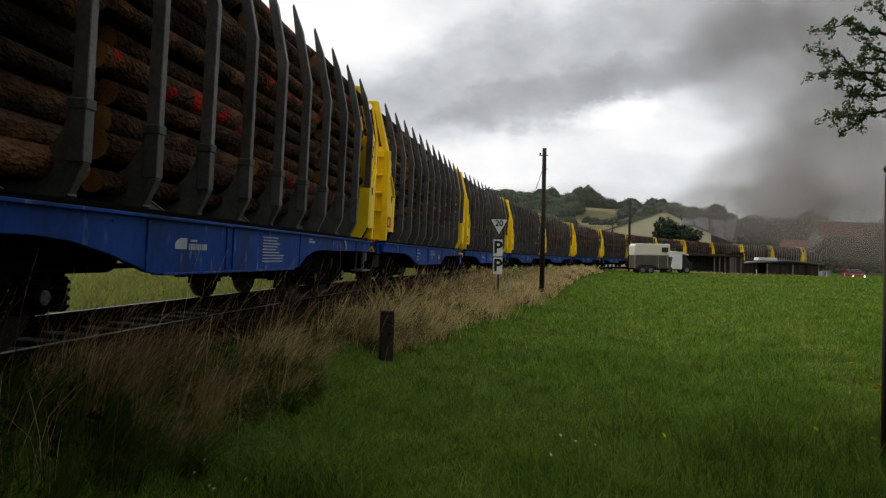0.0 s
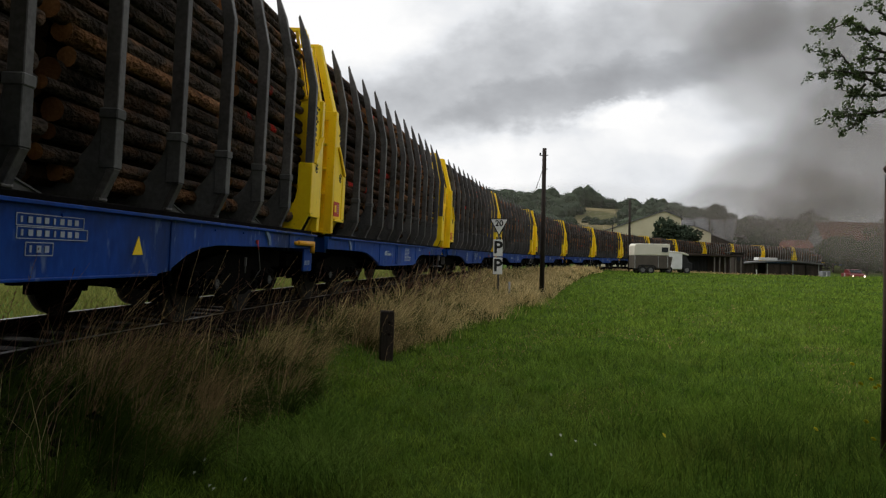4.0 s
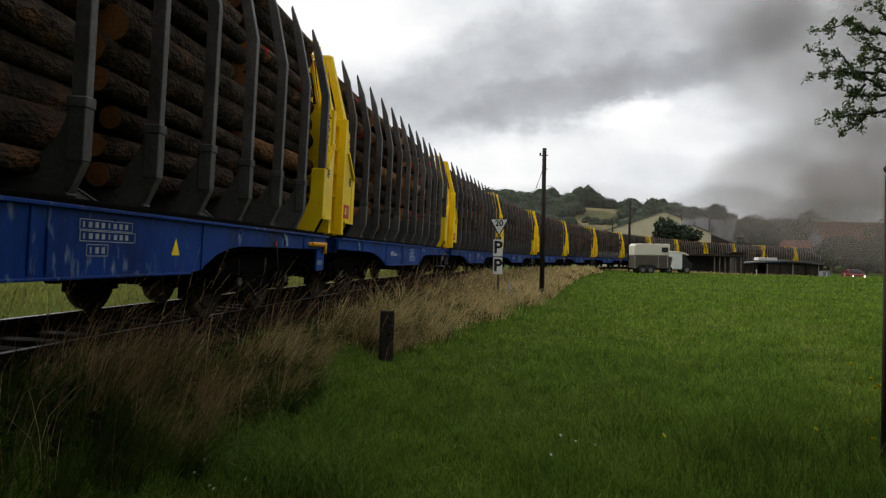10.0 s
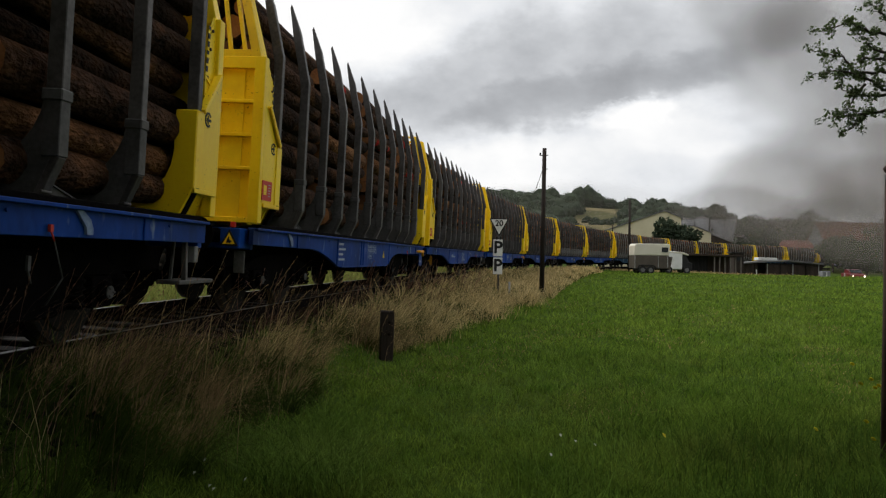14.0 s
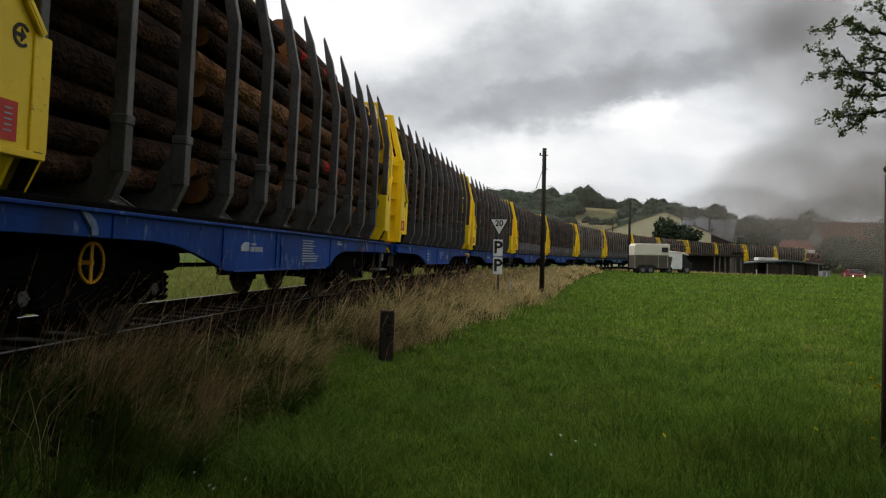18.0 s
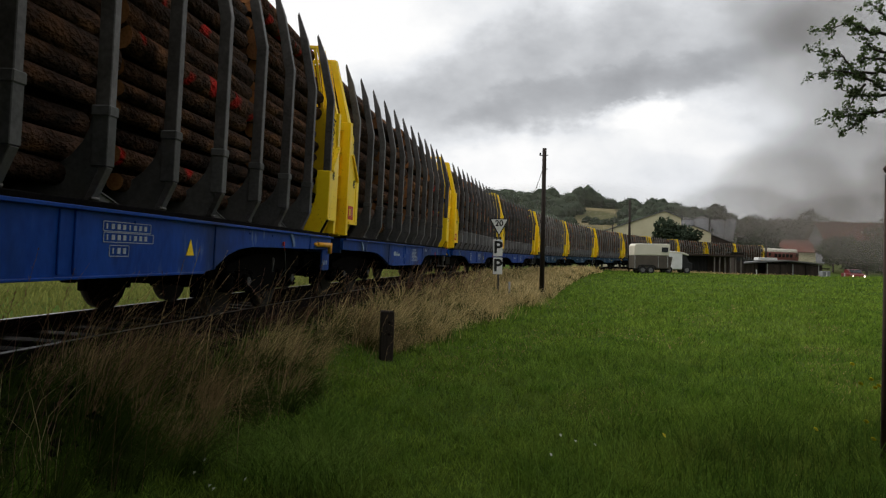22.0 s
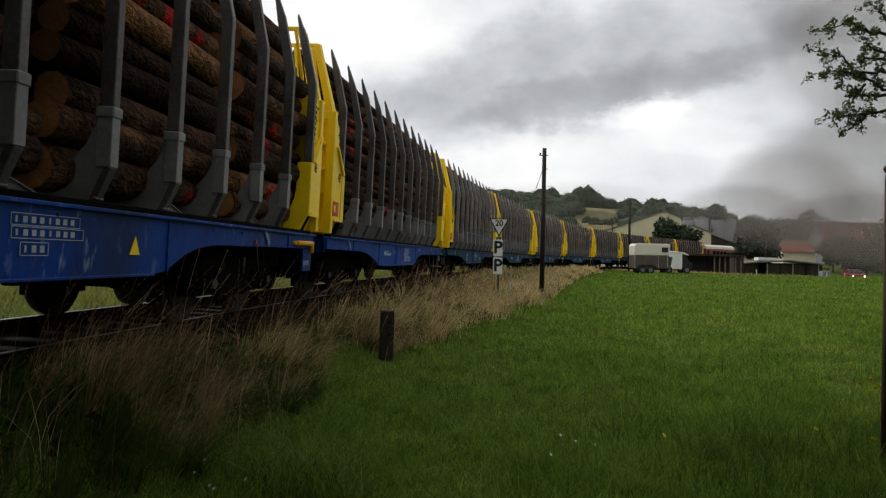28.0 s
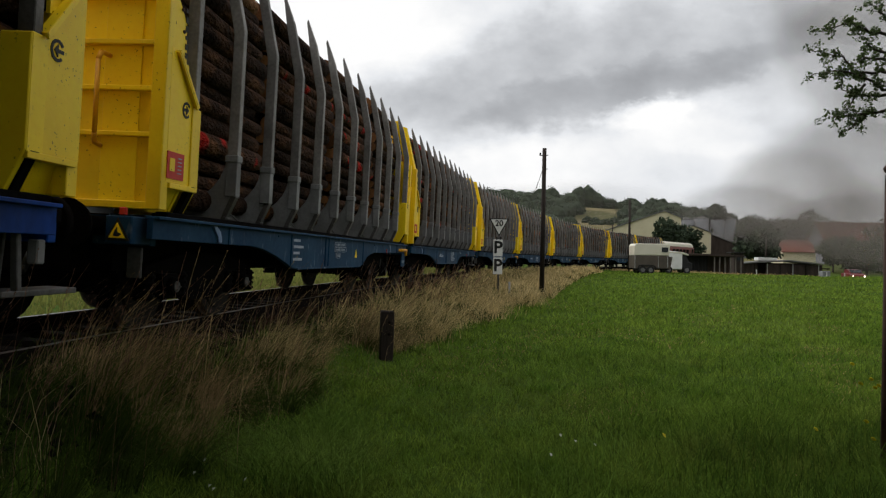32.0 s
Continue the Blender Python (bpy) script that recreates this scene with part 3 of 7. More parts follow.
def gate(wagon, end):
    """Headboard at one end of the wagon: full-width ribbed end wall, open lattice on top, side plates, corner boxes and braces. end: -1 or 1."""
    e = end
    y0 = e * (6.34 if e > 0 else 6.42)
    yel = M["yellow"]

    def span(a, b):
        return min(e * a, e * b), max(e * a, e * b)

    wall = part("end_wall", bevelled(box(bm_new(), 0, y0, 2.22, 2.70, 0.03, 2.02), 0.005), yel, wagon, "ribbed bright yellow end wall")
    for x in (-0.58, 0.20, 0.98):
        part("panel", bevelled(box(bm_new(), x, y0 + e * 0.022, 2.22, 0.36, 0.022, 1.96), 0.005), yel, wall)
    for z, h in ((1.235, 0.07), (1.88, 0.045), (2.30, 0.045), (2.72, 0.045), (3.205, 0.15)):
        part("rib", bevelled(box(bm_new(), 0, y0 + e * 0.045, z, 2.62, 0.09, h), 0.007), yel, wall)
    for s in (-1, 1):
        bm = box(bm_new(), s * 1.385, y0 + e * 0.025, 2.24, 0.11, 0.13, 2.08)
        box(bm, s * 1.37, y0 + e * 0.082, 2.24, 0.14, 0.018, 2.08)
        part("stile", bevelled(bm, 0.007), yel, wall)
    bm = bm_new()
    for s in (-1, 1):
        bar(bm, (s * 1.33, y0 + e * 0.03, 3.24), (s * 1.02, y0, 4.42), 0.10, 0.12)
    bar(bm, (-1.04, y0, 4.42), (1.04, y0, 4.42), 0.06, 0.06)
    bar(bm, (-1.36, y0 + e * 0.03, 3.30), (1.36, y0 + e * 0.03, 3.30), 0.05, 0.15)
    part("lattice_frame", bevelled(bm, 0.006), yel, wall, "open yellow frame above the wall")
    for k in range(-6, 7):
        part("lattice_bar", bar(bm_new(), (k * 0.19, y0, 3.30), (k * 0.155, y0, 4.40), 0.045, 0.045), yel, wall)
    for s in (-1, 1):
        # side plate between the corner box and the stile, with a shelf below and a sloping upper edge
        bm = prism(bm_new(), [(e * 6.43, 1.46), (e * 5.98, 1.46), (e * 5.98, 2.24), (e * 6.34, 2.66), (e * 6.43, 2.72)], "x", s * 1.43 - 0.012, s * 1.43 + 0.012)
        box(bm, s * 1.40, e * 6.11, 1.435, 0.12, 0.54, 0.05)
        part("side_plate", bevelled(bm, 0.005), yel, wall, "yellow side plate over a narrow shelf")
        # gusset under the shelf
        bm = prism(bm_new(), [(s * 1.06, 1.18), (s * 1.27, 1.18), (s * 1.38, 1.42), (s * 1.06, 1.42)], "y", *span(6.02, 6.06))
        prism(bm, [(s * 1.22, 1.18), (s * 1.26, 1.18), (s * 1.36, 1.42), (s * 1.32, 1.42)], "y", *span(6.0, 6.40))
        part("gusset", bevelled(bm, 0.005), yel, wall, "yellow gusset under the shelf")
        # corner box that holds the end stake, with a foot curving in under the load
        bm = box(bm_new(), s * 1.345, e * 5.915, 1.84, 0.222, 0.17, 0.78)
        foot_line = [(1.24, 1.17), (1.31, 1.18), (1.452, 1.47), (1.452, 2.225), (1.235, 2.225), (1.232, 1.82), (1.21, 1.68), (1.16, 1.56), (1.07, 1.46), (0.96, 1.39), (0.80, 1.32), (0.62, 1.26), (0.60, 1.17)]
        prism(bm, [(s * p, q) for p, q in foot_line], "y", *span(5.82, 5.87))
        part("wing", bevelled(bm, 0.006), yel, wall, "yellow corner box with a curved foot")
        bm = prism(bm_new(), [(s * 1.26, 1.16), (s * 1.32, 1.16), (s * 1.462, 1.46), (s * 1.40, 1.48)], "y", *span(5.865, 5.96))
        part("foot", bevelled(bm, 0.005), M["under"], wall, "dark steel foot")
        # bolted plate that leans in towards the top, and the brace below it
        lean = 0.30 / 1.12
        pts = ((6.06, 2.42), (6.11, 3.02), (6.31, 3.30), (6.36, 4.34), (6.46, 4.40), (6.46, 3.30), (6.44, 2.78), (6.36, 2.66))
        bm = bm_new()
        rings = []
        for dx in (0.0, 0.025):
            rings.append([bm.verts.new((s * (1.375 + dx - max(0.0, z - 3.22) * lean), e * y, z)) for y, z in pts])
        n = len(pts)
        for i in range(n):
            bm.faces.new((rings[0][i], rings[0][(i + 1) % n], rings[1][(i + 1) % n], rings[1][i]))
        for ring in rings:
            bm.faces.new((ring[0], ring[1], ring[2], ring[5], ring[6], ring[7]))
            bm.faces.new((ring[2], ring[3], ring[4], ring[5]))
        part("upper_plate", bm, yel, wall, "yellow plate leaning in towards the top")
        bm = bm_new()
        for y, z in ((6.12, 2.62), (6.16, 2.92), (6.20, 3.12), (6.34, 2.95)):
            tube(bm, (s * 1.398, e * y, z), (s * 1.412, e * y, z), 0.018, None, 8)
        tagged(part("bolts", bm, M["brown_post"], wall, "rusty bolt heads"), kind="stuff")
        bm = bm_new()
        for k in range(7):
            box(bm, s * 1.404, e * (6.095 + 0.004 * k), 2.62 + k * 0.085, 0.006, 0.045, 0.055 if k % 3 else 0.035)
        tagged(part("lettering", bm, M["black"], wall, "plain dark bars of lettering"), kind="stuff")
        bm = bm_new()
        bar(bm, (s * 1.452, e * 5.94, 2.24), (s * 1.442, e * 6.33, 2.69), 0.075, 0.03)
        bar(bm, (s * 1.475, e * 5.94, 2.23), (s * 1.465, e * 6.33, 2.68), 0.02, 0.05)
        for y0_, z0_, y1_, z1_ in ((6.06, 2.62, 6.06, 2.42), (6.06, 2.62, 6.20, 2.56), (6.06, 2.45, 6.14, 2.48)):
            bar(bm, (s * 1.40, e * y0_, z0_), (s * 1.40, e * y1_, z1_), 0.03, 0.025)
        part("brace", bm, yel, wall, "laddered yellow brace")
        if e < 0:
            plate = part("label_plate", box(bm_new(), s * 1.447, e * 6.27, 1.625, 0.008, 0.31, 0.25), M["red"], wall, "red notice plate with a yellow square")
            part("label_square", box(bm_new(), s * 1.4525, e * 6.34, 1.63, 0.005, 0.09, 0.12), yel, plate)
            bm = bm_new()
            for k in range(5):
                box(bm, s * 1.4525, e * 6.20, 1.56 + k * 0.035, 0.004, 0.07, 0.010)
            part("label_lines", bm, M["mark"], plate)
        bm = bm_new()
        n = 18
        ring = [[bm.verts.new((s * (1.4425 + dx), e * 6.11 + math.cos(2 * math.pi * i / n + 0.6) * rad, 2.18 + math.sin(2 * math.pi * i / n + 0.6) * rad)) for i in range(n - 3)] for rad, dx in ((0.055, 0), (0.055, 0.005), (0.078, 0.005), (0.078, 0))]
        for a in range(4):
            for i in range(n - 4):
                bm.faces.new((ring[a][i], ring[a][i + 1], ring[(a + 1) % 4][i + 1], ring[(a + 1) % 4][i]))
        box(bm, s * 1.445, e * 6.13, 2.18, 0.006, 0.10, 0.024)
        prism(bm, [(e * 6.07, 2.18), (e * 6.115, 2.225), (e * 6.115, 2.135)], "x", *sorted((s * 1.4425, s * 1.449)))
        part("emblem", bm, M["black"], wall, "black ring emblem")
    bm = bm_new()
    pts = [(0.85, 0.03, 2.60), (0.85, 0.17, 2.60), (0.85, 0.21, 2.52), (0.85, 0.21, 1.86), (0.83, 0.17, 1.78), (0.80, 0.03, 1.77)]
    for p, q in zip(pts, pts[1:]):
        tube(bm, (p[0], y0 + e * p[1], p[2]), (q[0], y0 + e * q[1], q[2]), 0.022, None, 8)
    part("grab_rail", bm, M["orange"], wall, "orange grab rail")
    return wall


def stake_meshes():
    """U-shaped stake pairs: a cast foot that curves in under the load, a collar and a bent upright with a pointed tip."""
    bm = bm_new()
    prism(bm, [(1.24, 1.15), (1.31, 1.17), (1.44, 1.47), (1.45, 1.86), (1.30, 1.86), (1.28, 1.76), (1.23, 1.65), (1.14, 1.54), (1.02, 1.45), (0.88, 1.37), (0.70, 1.29), (0.60, 1.22), (0.60, 1.15)], "y", -0.03, 0.03)
    box(bm, 1.385, 0, 1.66, 0.13, 0.115, 0.40)
    foot = mesh_of("stake_foot", bevelled(bm, 0.006), M["casting"])
    bm = bm_new()
    prism(bm, [(1.25, 1.15), (1.31, 1.15), (1.445, 1.455), (1.385, 1.47)], "y", -0.04, 0.05)
    tube(bm, (1.33, 0.06, 1.215), (1.33, -0.055, 1.215), 0.018, None, 8)
    toe = mesh_of("toe", bevelled(bm, 0.005), M["stake"])
    bm = bm_new()
    box(bm, 1.383, 0, 1.885, 0.155, 0.135, 0.085)
    collar = mesh_of("collar", bevelled(bm, 0.010), M["casting"])
    bm = bm_new()
    v = []
    for xi, xo, w, z in ((1.325, 1.445, 0.046, 1.90), (1.325, 1.445, 0.046, 3.30), (1.165, 1.270, 0.042, 4.05), (1.085, 1.105, 0.010, 4.47)):
        v += [bm.verts.new((a, b, z + (0.05 if a == xo and 3 < z < 4.5 else 0.0))) for a, b in ((xi, -w), (xo, -w), (xo, w), (xi, w))]
    for b in (0, 4, 8):
        for k in range(4):
            bm.faces.new((v[b + k], v[b + (k + 1) % 4], v[b + 4 + (k + 1) % 4], v[b + 4 + k]))
    bm.faces.new(v[12:16])
    bm.faces.new(v[3::-1])
    upright = mesh_of("upright", bevelled(bm, 0.007), M["stake"])
    bm = bm_new()
    prism(bm, [(-0.02, 0.0), (0.42, -0.13), (0.44, -0.15), (0.02, -0.15)], "x", 1.30, 1.32)
    bar(bm, (1.32, -0.02, 0.004), (1.32, 0.42, -0.126), 0.03, 0.012)
    for p in bm.verts:
        p.co.z += 1.30
    strut = mesh_of("tie_bar", bm, M["casting"])
    return foot, collar, upright, strut, toe


STAKE = stake_meshes()
PALE_FEET = tuple(m.copy() for m in STAKE[:2])
for m_ in PALE_FEET:
    m_.materials[0] = M["pale_casting"]
PALE_UPRIGHT = STAKE[2].copy()
PALE_UPRIGHT.materials[0] = M["pale_stake"]


def lettering(bm, x, y, z, w, h, rows, seed, ragged=True, s=1):
    """Unreadable writing as rows of plain bars on a side face."""
    r = random.Random(seed)
    for k in range(rows):
        zz = z + h / 2 - (k + 0.5) * h / rows
        ww = w * (r.uniform(0.55, 1.0) if ragged else 1.0)
        box(bm, x, y + s * (-w / 2 + ww / 2), zz, 0.004, ww, h / rows * 0.42)


def make_wagon(s, paint, at, feet, upright):
    """Half of a twin wagon. s = 1: the half with the long emblem; s = -1: the mirrored half with number panels."""
    label = ("blue" if paint is M["blue"] else "faded grey-blue") + " bogie timber wagon with grey stakes and yellow end walls"
    wagon = tagged(new("timber_wagon"), label, "freight wagon", "wagons of the timber train")
    prof = sill_profile()
    for side in (-1, 1):
        bm = prism(bm_new(), prof, "x", side * 1.40 - 0.03, side * 1.40 + 0.03)
        # flanges along the top and under the deep part, web stiffeners
        box(bm, side * 1.41, -0.17, 1.125, 0.14, 12.78, 0.030)
        box(bm, side * 1.395, -0.72, 0.618, 0.13, 3.75, 0.022)
        for y, wide in ((-2.86, 0.035), (-1.18, 0.05), (-1.00, 0.05), (1.42, 0.035), (4.95, 0.04), (-4.95, 0.04)):
            tall = 0.46 if abs(y) < 3 else 0.19
            box(bm, side * 1.434, y, 1.105 - tall / 2, 0.022, wide, tall)
        for y in (-5.3, -3.4, -0.2, 2.4, 3.2, 5.4):
            tube(bm, (side * 1.43, y, 1.06), (side * 1.445, y, 1.06), 0.016, None, 6)
        sill = part("side_sill", bevelled(bm, 0.005), paint, wagon, "fish-bellied " + ("blue" if paint is M["blue"] else "faded blue") + " side sill")
        if side > 0:
            bm = bm_new()
            if s > 0:
                lettering(bm, 1.434, 0.34, 0.88, 0.84, 0.34, 9, 4)
                part("inscription", bm, M["mark"], sill, "rows of white lettering")
                bm = bm_new()
                prism(bm, [(-2.36, 0.85), (-2.13, 0.85), (-2.13, 0.955), (-2.26, 0.955), (-2.33, 0.93), (-2.37, 0.90)], "x", 1.432, 1.437)
                for c in range(9):
                    box(bm, 1.434, -2.07 + c * 0.046, 0.875, 0.004, 0.036 if c % 3 else 0.02, 0.06)
                box(bm, 1.434, -1.98, 0.935, 0.004, 0.14, 0.02)
                tagged(part("emblem", bm, M["mark"], sill, "white emblem with a bar of lettering"), kind="stuff")
                part("chalk_marks", box(box(bm_new(), 1.434, 2.0, 1.02, 0.004, 0.30, 0.03), 1.434, 1.95, 1.06, 0.004, 0.16, 0.02), M["mark"], sill)
            else:
                for y, z, w, h in ((-0.30, 1.01, 0.72, 0.075), (-0.27, 0.925, 0.76, 0.075), (-0.42, 0.82, 0.28, 0.085)):
                    k = bm_new()
                    for c in range(int(w / 0.085)):
                        box(k, 1.434, y - w / 2 + 0.05 + c * 0.083, z, 0.004, 0.045 if c % 4 else 0.02, h * 0.55)
                    for dy, dz, sy, sz in ((0, h / 2, w, 0.006), (0, -h / 2, w, 0.006), (w / 2, 0, 0.006, h), (-w / 2, 0, 0.006, h)):
                        box(k, 1.434, y + dy, z + dz, 0.004, sy, sz)
                    part("number_panel", k, M["mark"], sill, "white-framed panel of lettering")
                k = bm_new()
                lettering(k, 1.434, -2.55, 0.89, 0.44, 0.36, 4, 8)
                part("inscription", k, M["mark"], sill)
                k = prism(bm_new(), [(0.76, 0.79), (0.92, 0.79), (0.84, 0.945)], "x", 1.432, 1.438)
                part("warning_triangle", k, M["yellow"], sill, "yellow warning triangle")
    bm = bm_new()
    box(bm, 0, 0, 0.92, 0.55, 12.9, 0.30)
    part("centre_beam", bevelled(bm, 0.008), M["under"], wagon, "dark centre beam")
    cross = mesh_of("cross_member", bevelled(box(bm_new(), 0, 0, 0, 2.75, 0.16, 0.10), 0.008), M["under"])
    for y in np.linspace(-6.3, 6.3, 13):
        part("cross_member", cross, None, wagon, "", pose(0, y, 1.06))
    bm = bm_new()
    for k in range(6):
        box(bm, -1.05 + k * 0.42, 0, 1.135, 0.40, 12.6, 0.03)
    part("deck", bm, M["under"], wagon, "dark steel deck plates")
    for e in (-1, 1):
        bm = bm_new()
        box(bm, 0, e * 6.36, 1.0, 2.64, 0.10, 0.27)
        part("end_beam", bevelled(bm, 0.008), paint, wagon)
        for x in (-0.875, 0.875):
            bm = bm_new()
            tube(bm, (x, e * 6.38, 1.03), (x, e * 6.92, 1.03), 0.09, None, 14)
            tube(bm, (x, e * 6.92, 1.03), (x, e * 6.985, 1.03), 0.20, 0.22, 20)
            part("buffer", bm, M["under"], wagon, "black buffer")
        bm = bm_new()
        bar(bm, (0, e * 6.55, 0.98), (0, e * 6.98, 0.98), 0.12)
        box(bm, 0, e * 6.9, 0.90, 0.10, 0.10, 0.28)
        part("coupling", bm, M["under"], wagon, "screw coupling")
        bm = bm_new()
        for k in range(6):
            a, b = k / 6 * math.pi, (k + 1) / 6 * math.pi
            tube(bm, (0.35, e * (6.62 + 0.18 * math.sin(a)), 0.92 - 0.32 * math.sin(a) * 0.9 - 0.1 * k / 6), (0.35, e * (6.62 + 0.18 * math.sin(b)), 0.92 - 0.32 * math.sin(b) * 0.9 - 0.1 * (k + 1) / 6), 0.028, None, 7)
        part("brake_hose", bm, M["rubber"], wagon, "hanging rubber brake hose")
        # step irons and shunter's handle at the corners
        if e == 1 and s > 0:
            bm = bm_new()
            bar(bm, (1.36, 5.91, 0.95), (1.36, 5.95, 0.50), 0.05)
            bar(bm, (1.20, 6.02, 0.95), (1.20, 5.97, 0.50), 0.03)
            box(bm, 1.28, 6.16, 0.52, 0.24, 0.82, 0.04)
            part("step_iron", bevelled(bm, 0.006), M["casting"], wagon, "grey steel step on two hangers")
            part("hanger_block", bevelled(box(bm_new(), 1.34, 6.16, 0.80, 0.08, 0.09, 0.17), 0.01), M["pale_casting"], wagon, "pale grey hanger block")
        if e == 1 and s < 0:
            bm = bm_new()
            tube(bm, (1.40, 5.20, 0.99), (1.47, 5.24, 0.99), 0.028, None, 8)
            tube(bm, (1.47, 5.24, 0.99), (1.47, 6.02, 0.995), 0.038, None, 8)
            tube(bm, (1.47, 6.02, 1.03), (1.47, 6.02, 0.85), 0.038, None, 8)
            part("corner_rail", bm, M["orange"], wagon, "yellow shunter's hand rail")
            flap = part("corner_plate", bevelled(box(bm_new(), 1.41, 5.95, 0.74, 0.03, 0.44, 0.34), 0.008), paint, wagon, "blue plate hanging under the sill")
            bm = bm_new()
            for k in range(3):
                box(bm, 1.428, 5.80 + 0.10 * k, 0.70, 0.004, 0.05, 0.07)
            part("inscription", bm, M["mark"], flap)
        if e == s and e < 0:
            part("bracket", bevelled(box(bm_new(), 1.19, e * 6.56, 1.00, 0.25, 0.33, 0.25), 0.01), paint, wagon)
            bm = prism(bm_new(), [(1.075, 0.905), (1.305, 0.905), (1.19, 1.105)], "y", e * 6.735 - 0.005, e * 6.735 + 0.005)
            tri_ = part("warning_triangle", bm, M["black"], wagon, "black-edged yellow warning triangle")
            part("face", prism(bm_new(), [(1.112, 0.926), (1.268, 0.926), (1.19, 1.062)], "y", e * 6.742 - 0.004, e * 6.742 + 0.004), M["yellow"], tri_)
            part("warning_mark", prism(bm_new(), [(1.158, 0.942), (1.205, 0.938), (1.236, 0.962), (1.196, 0.978), (1.193, 1.022), (1.172, 0.99)], "y", e * 6.748 - 0.003, e * 6.748 + 0.003), M["black"], tri_)
            part("lamp_bracket", bevelled(box(bm_new(), 1.215, e * 6.70, 1.165, 0.06, 0.05, 0.07), 0.008), M["red"], wagon, "small red lamp bracket")
            part("step_plate", bevelled(box(bm_new(), 1.23, e * 6.50, 0.71, 0.14, 0.03, 0.28), 0.008), M["casting"], wagon, "grey step plate")
        for x in (-1.38, 1.38):
            at_y = 4.02 if e > 0 else -5.30
            bm = prism(bm_new(), [(at_y - 0.10, 1.11), (at_y - 0.02, 1.11), (at_y + 0.08, 1.05), (at_y + 0.12, 0.98), (at_y + 0.12, 0.935), (at_y + 0.04, 0.935), (at_y + 0.03, 0.99)], "x", x + math.copysign(0.06, x) - 0.012, x + math.copysign(0.06, x) + 0.012)
            part("tie_down", bm, M["scuffed"], wagon, "curved lashing bracket with its paint worn pale")
        gate(wagon, e)
    for x in (-1.30, 1.30):
        part("stake_rail", bevelled(box(bm_new(), x, 0, 1.165, 0.16, 12.5, 0.06), 0.01), M["under"], wagon, "dark rail under the stakes")
    # brake gear below the belly
    bm = bm_new()
    tube(bm, (-0.45, s * -1.6, 0.66), (-0.45, s * -0.4, 0.66), 0.17, None, 16)
    bar(bm, (0.3, -3.0, 0.62), (0.3, 3.0, 0.62), 0.05)
    bar(bm, (-0.2, -3.2, 0.60), (-0.2, 3.0, 0.60), 0.04)
    part("brake_gear", bm, M["under"], wagon, "brake cylinder and rods")
    for y in (-4.75, 3.95):
        add_bogie(wagon, y)
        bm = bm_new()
        # solid box added to close off the daylight seen through the bogie
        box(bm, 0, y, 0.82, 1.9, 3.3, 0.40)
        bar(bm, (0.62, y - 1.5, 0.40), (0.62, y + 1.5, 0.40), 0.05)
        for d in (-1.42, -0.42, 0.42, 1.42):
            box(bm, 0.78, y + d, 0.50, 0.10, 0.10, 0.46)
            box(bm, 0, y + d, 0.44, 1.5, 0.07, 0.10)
        part("brake_rigging", bevelled(bm, 0.006), M["under"], wagon, "dark filler block with brake beams and brake blocks")
        if y < 0:
            continue
        # red release handle on a hanging wire
        bm = bm_new()
        box(bm, 1.45, y - 0.32, 0.965, 0.02, 0.035, 0.05)
        tube(bm, (1.45, y - 0.32, 0.95), (1.46, y - 0.29, 0.88), 0.007, None, 6)
        part("release_handle", bm, M["red"], wagon, "red release handle")
        bm = bm_new()
        tube(bm, (1.46, y - 0.29, 0.88), (1.44, y - 0.14, 0.62), 0.006, None, 6)
        tube(bm, (1.44, y - 0.14, 0.62), (1.30, y - 0.10, 0.42), 0.006, None, 6)
        box(bm, 1.33, y - 0.36, 0.72, 0.02, 0.03, 0.10)
        tube(bm, (1.33, y - 0.36, 0.67), (1.30, y - 0.28, 0.58), 0.008, None, 6)
        part("release_wire", bm, M["casting"], wagon, "thin hanging wire")
    # plain dark boxes added to fill the see-through wagon ends
    for y, l_ in ((-6.45, 0.5), (6.1, 1.1)):
        part("draw_gear", bevelled(box(bm_new(), 0, y, 0.80, 1.5, l_, 0.40), 0.01), M["under"], wagon)
    ys = [-5.90, -4.83, -3.80, -2.75, -1.70, -0.64, 0.44, 1.53, 2.62, 3.72, 4.81, 5.90]
    for k, y in enumerate(ys):
        for side in (1, -1):
            flip = Matrix.Rotation(0 if side > 0 else math.pi, 4, "Z")
            m = Matrix.Translation((0, y, 0)) @ flip
            if 0 < k < 11:
                st = part("stake", upright, None, wagon, "bent grey steel stake with a pointed tip", m)
                part("stake_foot", feet[0], None, st, "curved cast foot")
                part("collar", feet[1], None, st)
                part("toe", STAKE[4], None, st, "dark sloping toe")
                if k % 2:
                    part("tie_bar", STAKE[3], None, st)
            else:
                part("stake", upright, None, wagon, "bent grey steel stake with a pointed tip", Matrix.Translation((0, 0, 0.30)) @ m @ Matrix.Diagonal((1, 1, 0.934, 1)))
    for o in wagon.children_recursive:
        if o.name.startswith("inscription"):
            tagged(o, kind="stuff")
    wagon.matrix_basis = at
    return wagon


